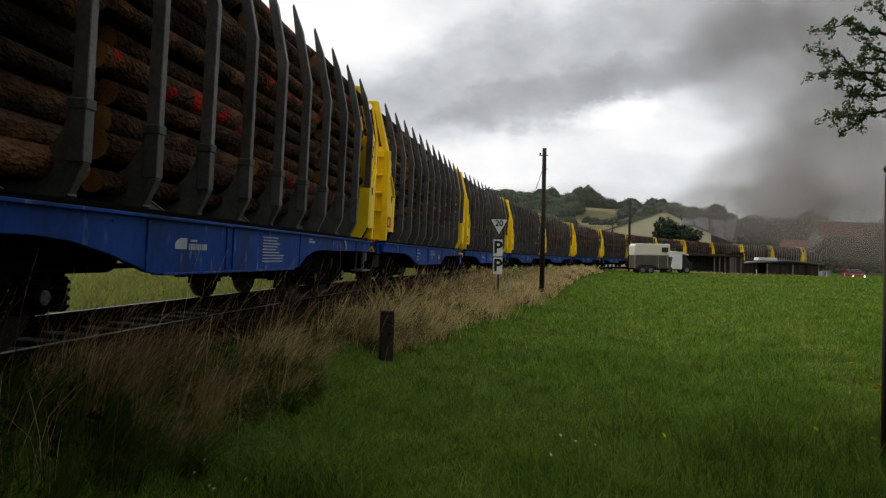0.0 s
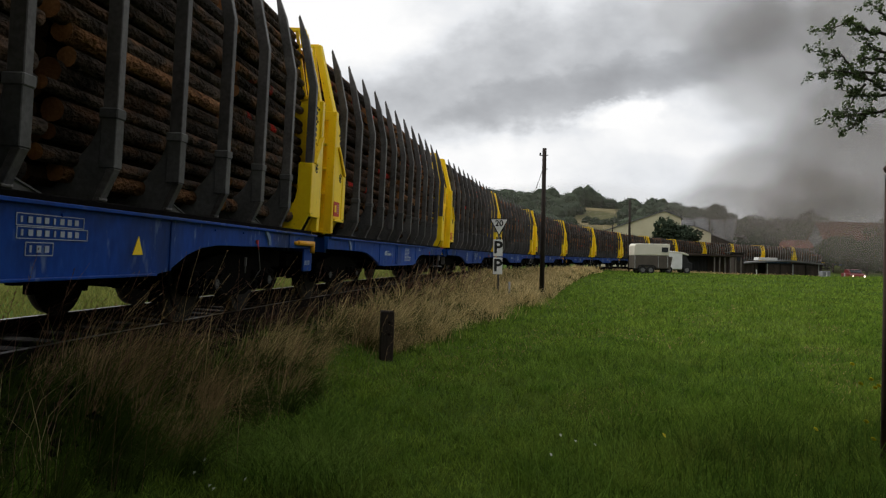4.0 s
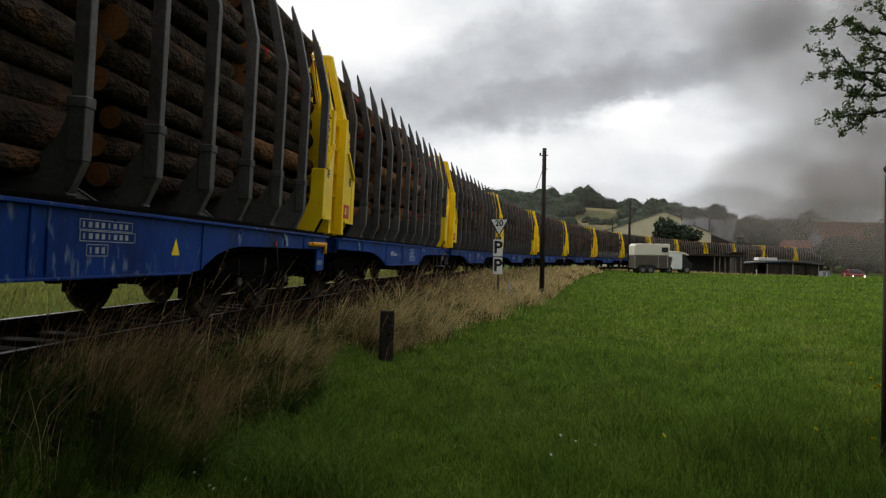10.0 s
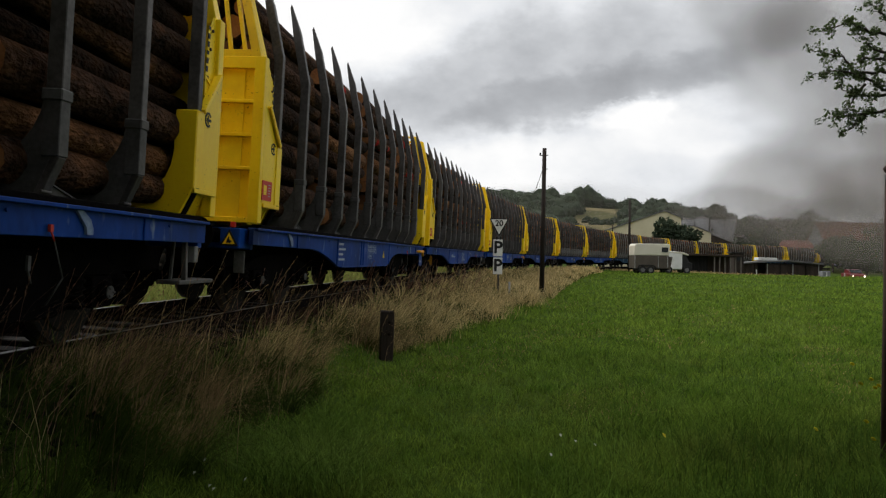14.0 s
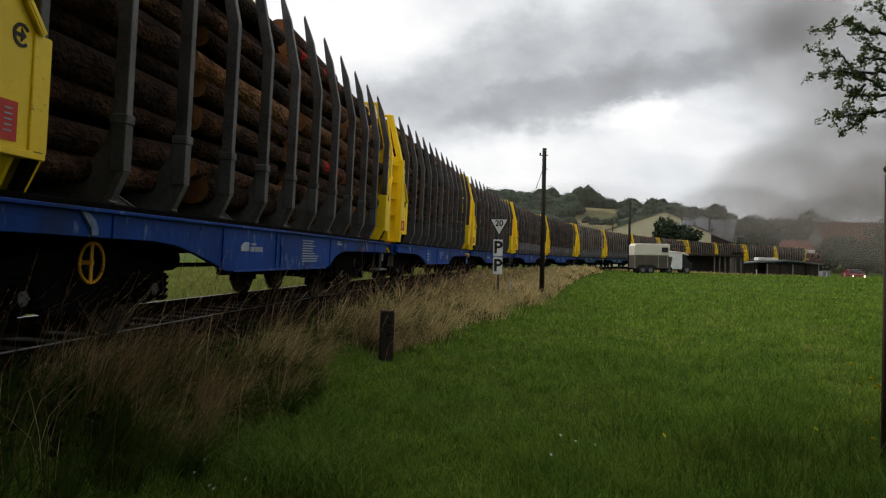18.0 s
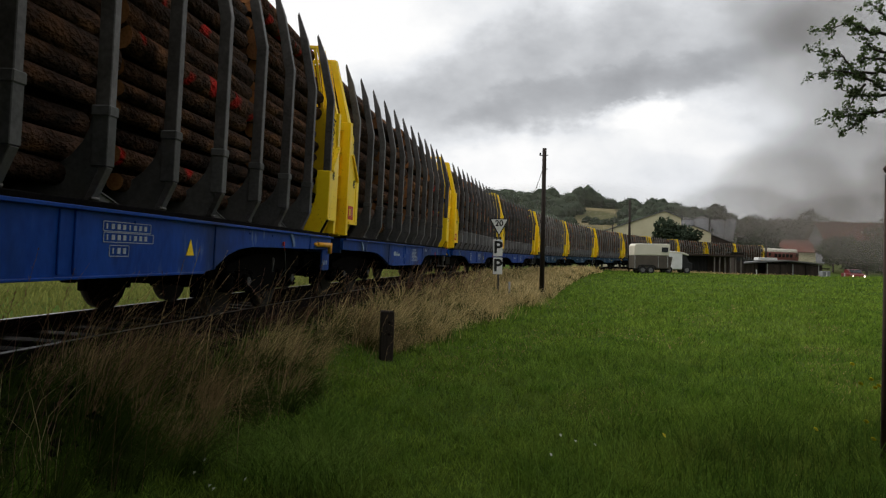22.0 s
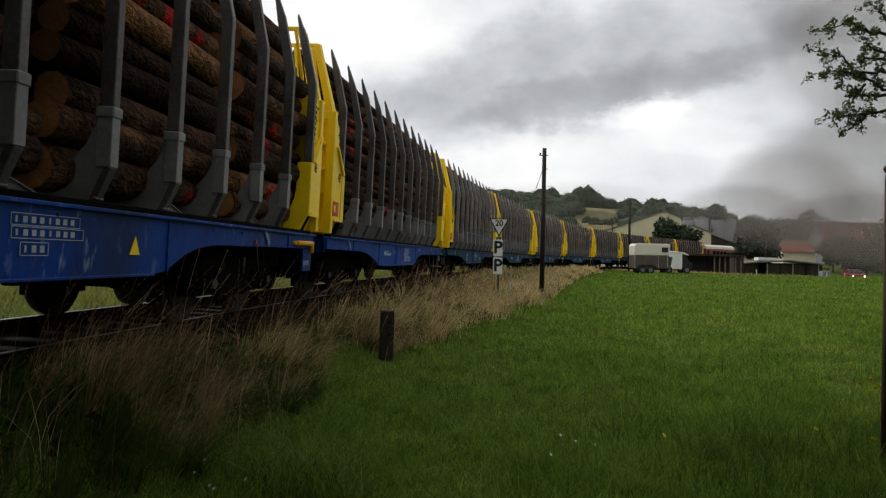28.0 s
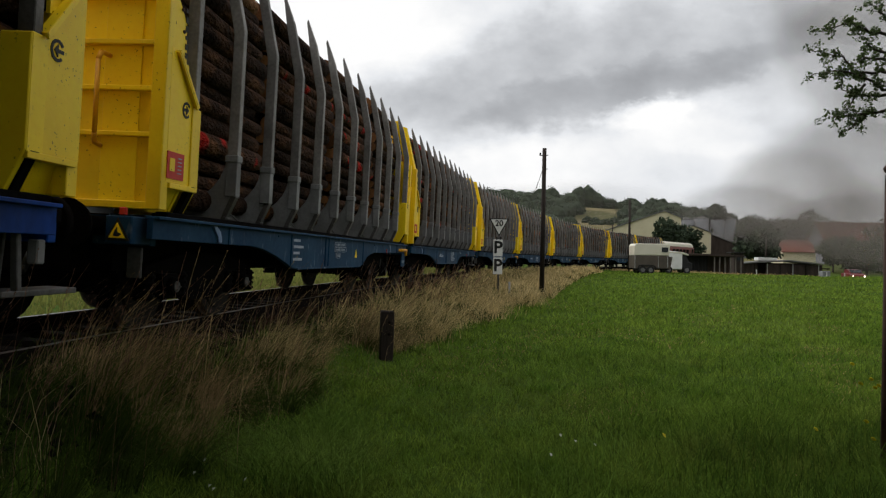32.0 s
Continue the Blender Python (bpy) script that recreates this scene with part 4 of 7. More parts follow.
# ---------------------------------------------------------------- log loads
def log_mesh(name, seed, r, length, bark):
    rr = random.Random(seed)
    bm = bm_new()
    n, rings = 12, 4
    loops = []
    for k in range(rings):
        f = k / (rings - 1)
        rad = r * (1.08 - 0.16 * f)
        ox, oz = rr.uniform(-0.1, 0.1) * r, rr.uniform(-0.1, 0.1) * r
        loops.append([bm.verts.new((ox + math.cos(2 * math.pi * i / n) * rad * rr.uniform(0.95, 1.05), (f - 0.5) * length, oz + math.sin(2 * math.pi * i / n) * rad * rr.uniform(0.95, 1.05))) for i in range(n)])
    for k in range(rings - 1):
        for i in range(n):
            f = bm.faces.new((loops[k][i], loops[k][(i + 1) % n], loops[k + 1][(i + 1) % n], loops[k + 1][i]))
            f.smooth = True
    bm.faces.new(loops[0][::-1]).material_index = 1
    bm.faces.new(loops[-1]).material_index = 1
    return mesh_of(name, bm, [bark, M["cut"]])


def make_load(seed, r, bark, stacks):
    """Logs lying along the wagon; the outer ones as pieces of their own, the packed middle joined."""
    rr = random.Random(seed)
    load = tagged(new("log_load"), ("stack of thin" if r < 0.12 else "stack of thick") + " brown spruce logs on the wagon", "timber load", "log loads on the train")
    kinds = [log_mesh("log", seed * 10 + k, r * (0.70 + 0.085 * k), stacks[0][1] * (0.99 - 0.024 * ((k * 5) % 6)), M["peeled"] if k == 3 else bark) for k in range(6)]
    inner_v, inner_f, inner_mi = [], [], []
    for yc, length in stacks:
        z, row = 1.30 + r, 0
        while z < 4.36:
            half = 1.22 if z < 3.45 else 1.22 - (z - 3.45) * 0.24
            step = r * 1.96
            n = int((2 * half - 2 * r) / step) + 1
            x0 = -half + r + (2 * half - 2 * r - (n - 1) * step) / 2
            for k in range(n):
                x = x0 + k * step + rr.uniform(-0.16, 0.16) * r
                top_row = z + 1.80 * r > 4.36
                zz = z + (-0.2 if top_row else rr.uniform(-0.25, 0.25)) * r
                yy = yc + rr.uniform(-0.12, 0.12) * (0.8 if r < 0.12 else 1.0)
                outer = k >= n - 1 or z + 1.80 * r > 4.36
                if outer and not (k < n / 3 and z < 4.0):
                    m = Matrix.Translation((x + (0.02 - rr.choice((0.0, 0.0, 0.35, 0.7)) * r if k == n - 1 else 0), yy, zz)) @ Euler((0, rr.uniform(0, 6.28), rr.choice((0, math.pi))), "ZYX").to_matrix().to_4x4()
                    m = m @ Euler((rr.uniform(-0.16, 0.16) * (0.2 if top_row else 1.0) * r, 0, rr.uniform(-0.12, 0.12) * r)).to_matrix().to_4x4()
                    part("log", rr.choice(kinds + kinds[:3] + kinds[4:]), None, load, "", m)
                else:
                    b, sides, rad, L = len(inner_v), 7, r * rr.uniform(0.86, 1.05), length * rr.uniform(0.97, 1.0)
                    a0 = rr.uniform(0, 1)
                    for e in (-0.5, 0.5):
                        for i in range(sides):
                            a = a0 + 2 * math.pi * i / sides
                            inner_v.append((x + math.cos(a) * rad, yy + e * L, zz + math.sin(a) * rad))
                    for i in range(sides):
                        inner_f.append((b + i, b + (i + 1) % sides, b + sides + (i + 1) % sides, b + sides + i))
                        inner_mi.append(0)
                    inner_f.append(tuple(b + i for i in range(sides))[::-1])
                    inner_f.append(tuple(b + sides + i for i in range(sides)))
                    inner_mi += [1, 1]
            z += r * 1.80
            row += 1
    # the core wears the shade-darkened bark and log ends
    me = sheet_mesh("log_core", inner_v, inner_f, M["shaded_bark"])
    me.materials.append(M["shaded_cut"])
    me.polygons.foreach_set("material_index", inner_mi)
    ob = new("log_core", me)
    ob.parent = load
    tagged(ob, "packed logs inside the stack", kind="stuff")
    return load


# ---------------------------------------------------------------- the train
def run_at(t):
    """How far the train has come by t: it gathers speed slowly."""
    return 0.3626 + 4.54764 * t - 0.0007866 * t ** 2 + 0.00008585 * t ** 3 + 0.0000026575 * t ** 4


def rail_pose(q_mid, half):
    """Pose of a vehicle whose bogies stand half ahead of and behind q_mid."""
    x0, y0, _ = on_track(q_mid - half)
    x1, y1, _ = on_track(q_mid + half)
    h = math.atan2(x1 - x0, y1 - y0)
    return Matrix.Translation(((x0 + x1) / 2, (y0 + y1) / 2, RAIL_Z)) @ Matrix.Rotation(-h, 4, "Z") @ Matrix.Rotation(CANT, 4, "Y")


def middle_of(j):
    # the two halves of a twin stand a little further apart than the couplings between twins
    return FIRST_GAP + PITCH * j - PITCH / 2 + (0.02 if j % 2 == 0 else 0.30)


STACKS = [(-4.80, 3.12), (-1.63, 3.02), (1.60, 3.06), (4.80, 3.12)]
THIN, MID, THICK = 0.085, 0.115, 0.155
load_plan = {"thin": (3, THIN, M["bark_grey"]), "thin_brown": (4, 0.095, M["bark"]), "mid": (6, MID, M["bark"]), "stout": (12, 0.135, M["bark"]), "thick": (7, THICK, M["bark"]), "thick_grey": (9, 0.145, M["bark_grey"])}
LOAD_OF = {-1: "mid", 0: "stout", 1: "thin", 2: "thin_brown", 3: "thick_grey", 4: "thick", 5: "thick", 6: "thick", 7: "mid", 8: "thick", 9: "thick", 10: "thin_brown", 11: "mid", 12: "thin_brown", 13: "mid",
           14: "thick", 15: "thin", 16: "mid", 17: "thick_grey", 18: "mid"}
FADED, PALE = set(range(11, 19)), set(range(9, 19))
wagons, loads, made_w, made_l = {}, {}, {}, {}
for j in range(-1, 19):
    m = rail_pose(middle_of(j), 4.35)
    key = (j % 2 == 0, j in FADED, j in PALE, j > 10)
    if key in made_w:
        wagons[j] = copy_thing(made_w[key], m)
    else:
        wagons[j] = made_w[key] = make_wagon(1 if key[0] else -1, M["faded"] if key[1] else M["blue"], m, PALE_FEET if key[2] else STAKE[:2], PALE_UPRIGHT if key[3] else STAKE[2])
    key = LOAD_OF[j]
    if key in made_l:
        loads[j] = copy_thing(made_l[key], m)
    else:
        loads[j] = made_l[key] = make_load(*load_plan[key], STACKS)
        loads[j].matrix_basis = m

# one wagon alone carries a yellow brake wheel on its bogie
bm = bm_new()
for k in range(24):
    a, b = k * math.pi / 12, (k + 1) * math.pi / 12
    tube(bm, (1.17, -4.80 + 0.165 * math.cos(a), 0.71 + 0.165 * math.sin(a)), (1.17, -4.80 + 0.165 * math.cos(b), 0.71 + 0.165 * math.sin(b)), 0.013, None, 6)
bar(bm, (1.165, -4.80, 0.55), (1.165, -4.80, 0.87), 0.012, 0.035)
tube(bm, (1.00, -4.80, 0.71), (1.18, -4.80, 0.71), 0.02, None, 8)
part("brake_wheel", bm, M["orange"], wagons[6], "yellow brake hand wheel")


def make_loco(at):
    loco = tagged(new("diesel_locomotive"), "dark red diesel locomotive with a pale roof pushing the train", "locomotive")
    bm = bm_new()
    prism(bm, [(-1.42, 1.2), (1.42, 1.2), (1.45, 2.9), (1.36, 3.3), (-1.36, 3.3), (-1.45, 2.9)], "y", -7.0, 7.0)
    part("body", bevelled(bm, 0.06, 2), M["loco_red"], loco)
    bm = bm_new()
    prism(bm, [(-1.38, 3.28), (1.38, 3.28), (1.25, 3.75), (0.8, 4.0), (-0.8, 4.0), (-1.25, 3.75)], "y", -7.05, 6.6)
    part("roof", bevelled(bm, 0.05), M["cream_paint"], loco, "pale cream roof")
    bm = bm_new()
    box(bm, 0, 0, 1.1, 2.7, 14.2, 0.25)
    box(bm, 0, 0, 0.75, 2.3, 4.5, 0.6)
    part("frame", bevelled(bm, 0.03), M["under"], loco)
    for e in (-1, 1):
        for x in (-0.55, 0.55):
            part("window", box(bm_new(), x, e * 7.01, 2.75, 0.8, 0.04, 0.6), M["glass"], loco, "dark cab window")
        for x in (-1.455, 1.455):
            part("window", box(bm_new(), x, e * 6.1, 2.72, 0.04, 0.8, 0.6), M["glass"], loco, "dark cab window")
        part("stripe", box(bm_new(), 0, e * 7.02, 1.9, 2.5, 0.03, 0.22), M["cream_paint"], loco)
        for x in (-0.875, 0.875):
            part("buffer", tube(tube(bm_new(), (x, e * 7.0, 1.03), (x, e * 7.5, 1.03), 0.1), (x, e * 7.5, 1.03), (x, e * 7.56, 1.03), 0.22, None, 16), M["under"], loco)
        add_bogie(loco, e * 4.35)
    for x in (-1.47, 1.47):
        for k in range(5):
            part("grille", box(bm_new(), x, -3.4 + k * 1.7, 2.55, 0.03, 1.2, 0.7), M["under"], loco, "dark louvred grille")
    part("exhaust", tube(bm_new(), (0, 1.0, 3.95), (0, 1.0, 4.25), 0.2, None, 14), M["under"], loco)
    loco.matrix_basis = at
    return loco


LOCO_Q = FIRST_GAP + PITCH * 18 + 8.05
loco = make_loco(rail_pose(LOCO_Q, 4.35))


# ---------------------------------------------------------------- lineside things
def gz(x, y):
    return float(ground_z(x, y)[0])


def place(x, y, rz=0.0, sink=0.0):
    return pose(x, y, gz(x, y) - sink, 0, 0, rz)


def text_mesh(name, body, size, mat):
    c = bpy.data.curves.new(name, "FONT")
    c.body, c.size, c.extrude, c.align_x, c.align_y = body, size, 0.002, "CENTER", "CENTER"
    c.offset = size * 0.03
    o = bpy.data.objects.new(name, c)
    me = bpy.data.meshes.new_from_object(o)
    bpy.data.objects.remove(o)
    bpy.data.curves.remove(c)
    me.materials.clear()
    me.materials.append(mat)
    return me


sx, sy = 1.86, 24.0
sg = gz(sx, sy)
sign = tagged(new("speed_and_whistle_sign"), "railway signpost, triangular speed board above two whistle boards", "sign", "")
sign.matrix_basis = pose(sx, sy, sg)
up = 2.86 - sg
part("post", tube(bm_new(), (0, 0.04, 0), (0, 0.04, up), 0.032, None, 12), M["stake"], sign, "grey steel post")
tri = part("speed_board", bevelled(prism(bm_new(), [(-0.33, up), (0.33, up), (0.0, up - 0.60)], "y", -0.012, 0.012), 0.003), M["black"], sign, "white triangle with black rim")
part("face", prism(bm_new(), [(-0.275, up - 0.032), (0.275, up - 0.032), (0.0, up - 0.53)], "y", -0.018, -0.0125), M["white"], tri)
part("number", text_mesh("number", "20", 0.27, M["black"]), None, tri, "black figures 20", Matrix.Translation((0, -0.021, up - 0.17)) @ Matrix.Rotation(radians(90), 4, "X"))
for k in range(2):
    zc = up - 0.98 - k * 0.60
    b = part("whistle_board", bevelled(box(bm_new(), -0.03, 0, zc, 0.31, 0.02, 0.56), 0.004), M["white"], sign, "white board with a black letter P")
    part("letter", text_mesh("letter", "P", 0.56, M["black"]), None, b, "", Matrix.Translation((-0.03, -0.013, zc)) @ Matrix.Rotation(radians(90), 4, "X"))
part("bracket", box(box(bm_new(), -0.07, 0, up - 0.66, 0.05, 0.02, 0.10), 0.05, 0, up - 0.66, 0.05, 0.02, 0.10), M["black"], sign)

bm = bm_new()
box(bm, 0, 0, 0.33, 0.19, 0.16, 0.90)
post = thing("timber_post", bevelled(bm, 0.012), M["timber"], "short dark weathered timber post in the grass", "post", at=pose(-0.80, 10.4, gz(-0.8, 10.4) - 0.06, 0, 1, 12))
for z in (0.45, 0.62):
    part("bolt", tube(bm_new(), (0.02, -0.085, z), (0.02, -0.10, z), 0.02, None, 8), M["rail"], post)

pole = tagged(new("telegraph_pole"), "bare dark wooden telegraph pole beside the railway", "pole")
pole.matrix_basis = pose(3.86, 28, gz(3.86, 28) - 0.1, 0, 0.3, 0)
H = 5.95 - gz(3.86, 28)
part("shaft", tube(bm_new(), (0, 0, 0), (0, 0, H), 0.10, 0.078, 12), M["timber"], pole)
part("step_bolt", bar(bm_new(), (-0.17, 0, H - 0.28), (0.15, 0, H - 0.26), 0.03), M["rail"], pole)
part("insulator", tube(bm_new(), (-0.16, 0, H - 0.28), (-0.16, 0, H - 0.18), 0.04, 0.03, 8), M["black"], pole)
part("cable", tube(bm_new(), (-0.08, 0, H - 0.9), (-0.30, 0.05, H - 1.6), 0.012, None, 6), M["black"], pole, "loose black cable end")
part("peg", bar(bm_new(), (0, 0, H - 0.82), (0.13, 0, H - 0.80), 0.03), M["rail"], pole)

pole2 = tagged(new("telegraph_pole"), "distant dark wooden pole beyond the horse trailer", "pole")
pole2.matrix_basis = place(19.4, 75, 0, 0.1)
part("shaft", tube(bm_new(), (0, 0, 0), (0, 0, 8.0 - gz(19.4, 75)), 0.15, 0.11, 10), M["timber"], pole2)
pole3 = tagged(new("telegraph_pole"), "short dark wooden pole behind the sheds", "pole")
pole3.matrix_basis = place(53.4, 119, 0, 0.1)
part("shaft", tube(bm_new(), (0, 0, 0), (0, 0, 6.3), 0.16, 0.12, 10), M["timber"], pole3)
pole4 = tagged(new("telegraph_pole"), "small wooden pole before the cream barn", "pole")
pole4.matrix_basis = place(28.2, 120, 0, 0.1)
part("shaft", tube(bm_new(), (0, 0, 0), (0, 0, 7.2), 0.13, 0.10, 10), M["timber"], pole4)

# brown post close to the camera, with a round cap
bm = bm_new()
rp = tagged(new("gate_post"), "tall rusty brown post with a dark rounded cap", "post")
rp.matrix_basis = pose(3.088, 5.0, gz(3.06, 5.0) - 0.05, 0, 0.3, 0)
bm = bm_new()
tube(bm, (0, 0, 0), (0, 0, 2.16), 0.036, 0.030, 12)
part("shaft", bm, M["brown_post"], rp)
bm = bm_new()
bmesh.ops.create_uvsphere(bm, u_segments=16, v_segments=10, radius=0.052, matrix=Matrix.Translation((0.012, 0, 2.225)) @ Matrix.Diagonal((1, 1, 0.75, 1)))
part("cap", bm, M["brown_post"], rp, "rusty rounded cap")
part("collar", tube(bm_new(), (0.01, 0, 2.10), (0.01, 0, 2.185), 0.040, None, 14), M["black"], rp, "black collar below the cap")
part("spike", tube(bm_new(), (0.04, 0, 2.24), (0.045, 0, 2.42), 0.022, 0.018, 8), M["timber_grey"], rp)


# ---------------------------------------------------------------- horse trailer and vehicles
def wheel_part(name, parent, x, y, r, w, axis="y"):
    bm = bm_new()
    a, b = ((x, y - w / 2, r), (x, y + w / 2, r)) if axis == "y" else ((x - w / 2, y, r), (x + w / 2, y, r))
    tube(bm, a, b, r, None, 18)
    o = part(name, bevelled(bm, 0.015), M["rubber"], parent)
    bm = bm_new()
    d = Vector((0, w * 0.04, 0)) if axis == "y" else Vector((w * 0.04, 0, 0))
    tube(bm, Vector(a) - d, Vector(b) + d, r * 0.55, None, 14)
    part("rim", bm, M["grey_roof"], o)
    return o


tr = tagged(new("horse_trailer"), "horse trailer with cream top and dark brown body", "trailer")
tr.matrix_basis = place(18.0, 62.0, 2)
part("lower_body", bevelled(box(bm_new(), 0, 0.85, 1.02, 3.0, 1.7, 1.15), 0.04), M["brown_paint"], tr, "dark brown lower body")
part("upper_body", bevelled(prism(bm_new(), [(-1.52, 1.58), (1.50, 1.58), (1.58, 2.50), (1.50, 2.60), (-1.35, 2.60), (-1.52, 2.42)], "y", -0.02, 1.72), 0.08, 2), M["cream_paint"], tr, "cream rounded top")
part("window", box(bm_new(), 1.12, -0.03, 2.08, 0.55, 0.04, 0.42), M["glass"], tr, "dark side window")
part("door", bevelled(box(bm_new(), 0.95, -0.015, 1.05, 0.75, 0.04, 1.05), 0.01), M["brown_paint"], tr, "side door")
for x in (0.55, 1.35):
    part("door_trim", box(bm_new(), x, -0.04, 1.05, 0.04, 0.03, 1.05), M["lightgrey"], tr)
part("corner_trim", box(bm_new(), -1.48, -0.02, 1.0, 0.05, 0.05, 1.1), M["lightgrey"], tr)
part("chassis", box(bm_new(), 0, 0.85, 0.42, 3.0, 1.5, 0.12), M["under"], tr)
part("mudguard", bevelled(prism(bm_new(), [(-1.30, 0.40), (-1.20, 0.68), (-0.95, 0.78), (0.05, 0.78), (0.28, 0.68), (0.38, 0.40), (0.28, 0.40), (0.18, 0.70), (-1.10, 0.70), (-1.20, 0.40)], "y", -0.12, 0.10), 0.01), M["black"], tr)
for x in (-0.80, -0.12):
    wheel_part("wheel", tr, x, 0.0, 0.33, 0.2)
    wheel_part("wheel", tr, x, 1.7, 0.33, 0.2)
part("ramp", bevelled(prism(bm_new(), [(1.50, 0.35), (1.62, 0.35), (1.85, 1.5), (1.62, 1.5)], "y", 0.1, 1.6), 0.01), M["brown_paint"], tr)
part("drawbar", bar(bm_new(), (-1.5, 0.85, 0.42), (-2.4, 0.85, 0.45), 0.09), M["under"], tr)

van = tagged(new("white_van"), "white van with a dark cab parked behind the trailer", "van")
van.matrix_basis = place(21.45, 66.0, 0)
part("body", bevelled(prism(bm_new(), [(-1.35, 0.35), (0.45, 0.35), (0.45, 1.95), (-0.75, 2.05), (-1.15, 1.9), (-1.3, 1.3)], "y", -0.2, 1.6), 0.08, 2), M["white"], van)
part("roof_lip", bevelled(prism(bm_new(), [(-0.9, 2.02), (0.5, 1.95), (1.05, 1.72), (1.0, 1.64), (0.4, 1.80), (-0.9, 1.9)], "y", -0.22, 1.62), 0.02), M["cream_paint"], van, "pale raised roof lip")
part("cab", bevelled(prism(bm_new(), [(0.42, 0.35), (1.35, 0.35), (1.35, 0.95), (1.05, 1.05), (0.80, 1.65), (0.42, 1.75)], "y", -0.15, 1.55), 0.05), M["black"], van, "dark cab")
for x in (-0.8, 0.85):
    wheel_part("wheel", van, x, -0.15, 0.33, 0.2)
    wheel_part("wheel", van, x, 1.5, 0.33, 0.2)

car = tagged(new("red_car"), "red car with lit headlights on the far lane", "car")
car.matrix_basis = place(49.7, 86.0, -14)
part("body", bevelled(prism(bm_new(), [(0.0, 0.25), (4.0, 0.25), (4.1, 0.7), (3.95, 0.95), (2.9, 0.98), (0.95, 0.95), (0.05, 0.78), (-0.08, 0.5)], "x", -0.85, 0.85), 0.06, 2), M["car_red"], car)
part("cabin", bevelled(prism(bm_new(), [(0.9, 0.93), (3.6, 0.93), (3.1, 1.42), (1.7, 1.42)], "x", -0.72, 0.72), 0.06, 2), M["car_red"], car)
part("windscreen", prism(bm_new(), [(0.93, 1.0), (1.62, 1.38), (1.60, 1.40), (0.90, 1.0)], "x", -0.62, 0.62), M["glass"], car)
for x in (-0.6, 0.6):
    part("headlight", tube(bm_new(), (x, -0.06, 0.62), (x, 0.02, 0.62), 0.075, None, 14), M["headlight"], car, "lit headlight")
for y in (0.75, 3.2):
    for x in (-0.8, 0.8):
        wheel_part("wheel", car, x, y, 0.3, 0.2, "x")

lane = new("road")
vs, fs = [], []
for k in range(60):
    x = 38 + k * 2.0
    y = 88 + 4 * math.sin((x - 40) / 40)
    for w in (-2.2, 2.2):
        vs.append((x, y + w, gz(x, y + w) + 0.03))
    if k:
        b = len(vs) - 4
        fs.append((b, b + 2, b + 3, b + 1))
lane.data = None
bpy.data.objects.remove(lane)
lane = new("road", sheet_mesh("road", vs, fs, M["asphalt"]))
tagged(lane, "narrow asphalt lane beyond the meadow", "road", kind="structure")

# two pale marker posts at the edge of the lane
for x, y in ((46.4, 87.0), (48.0, 86.0), (36.6, 84.0)):
    mp = thing("marker_post", bevelled(box(bm_new(), 0, 0, 0.45, 0.10, 0.08, 0.95), 0.01), M["white"], "small white marker post by the lane", "post", "marker posts", place(x, y))
m_white = thing("marker_post", tube(bm_new(), (0, 0, 0), (0, 0, 0.75), 0.035), M["lightgrey"], "short pale marker post in dry grass", "post", at=place(2.25, 24.2))


# ---------------------------------------------------------------- sheds and buildings
def planked(name, parent, x0, x1, y, z0, z1, mat, w=0.32, seed=1):
    r = random.Random(seed)
    x = x0
    me = {}
    while x < x1 - 0.05:
        ww = min(w, x1 - x)
        key = (round(ww, 2), r.randrange(3))
        if key not in me:
            me[key] = mesh_of("plank", box(bm_new(), 0, 0, 0, ww - 0.02, 0.04 + 0.01 * key[1], z1 - z0), mat)
        part("plank", me[key], None, parent, "", Matrix.Translation((x + ww / 2, y, (z0 + z1) / 2)))
        x += w


shed = tagged(new("open_shed"), "low dark open-fronted timber shed with a flat roof", "shed")
shed.matrix_basis = place(31.9, 86.0, -3)
part("back_wall", box(bm_new(), 0, 3.5, 1.25, 7.0, 0.12, 2.5), M["shed_wood"], shed)
part("side_wall", box(bm_new(), -3.45, 1.75, 1.2, 0.12, 3.5, 2.4), M["shed_wood"], shed)
part("roof", bevelled(prism(bm_new(), [(-4.6, 2.35), (3.9, 2.2), (3.9, 2.40), (-4.6, 2.62)], "y", -0.4, 3.9), 0.02), M["shed_wood"], shed, "flat dark roof")
# black boards set back under the roof: the interior's darkness as colour
planked("boards", shed, -4.3, 0.4, 2.2, 0.0, 2.3, M["black"], 0.45, 2)
for k in range(6):
    part("post", box(bm_new(), 0.5 + k * 0.62, -0.1, 1.1, 0.13, 0.12, 2.2), M["timber_grey"], shed, "grey upright post")
annex = tagged(new("small_hut"), "tall narrow dark hut with an overhanging roof", "hut")
annex.matrix_basis = place(37.9, 92, -2)
part("wall", bevelled(box(bm_new(), 0, 0.9, 1.5, 1.2, 1.4, 3.0), 0.02), M["shed_wood"], annex)
part("roof", bevelled(box(bm_new(), -0.15, 0.9, 3.05, 1.75, 1.9, 0.14), 0.02), M["black"], annex)
part("opening", box(bm_new(), 0.1, 0.19, 2.3, 0.7, 0.04, 0.6), M["glass"], annex, "dark window opening")
shed2 = tagged(new("long_shed"), "long low timber shed with a sagging dark roof", "shed")
shed2.matrix_basis = place(46.9, 100.0, -6)
part("back_wall", box(bm_new(), 0, 4.0, 1.0, 12.6, 0.12, 2.0), M["shed_wood"], shed2)
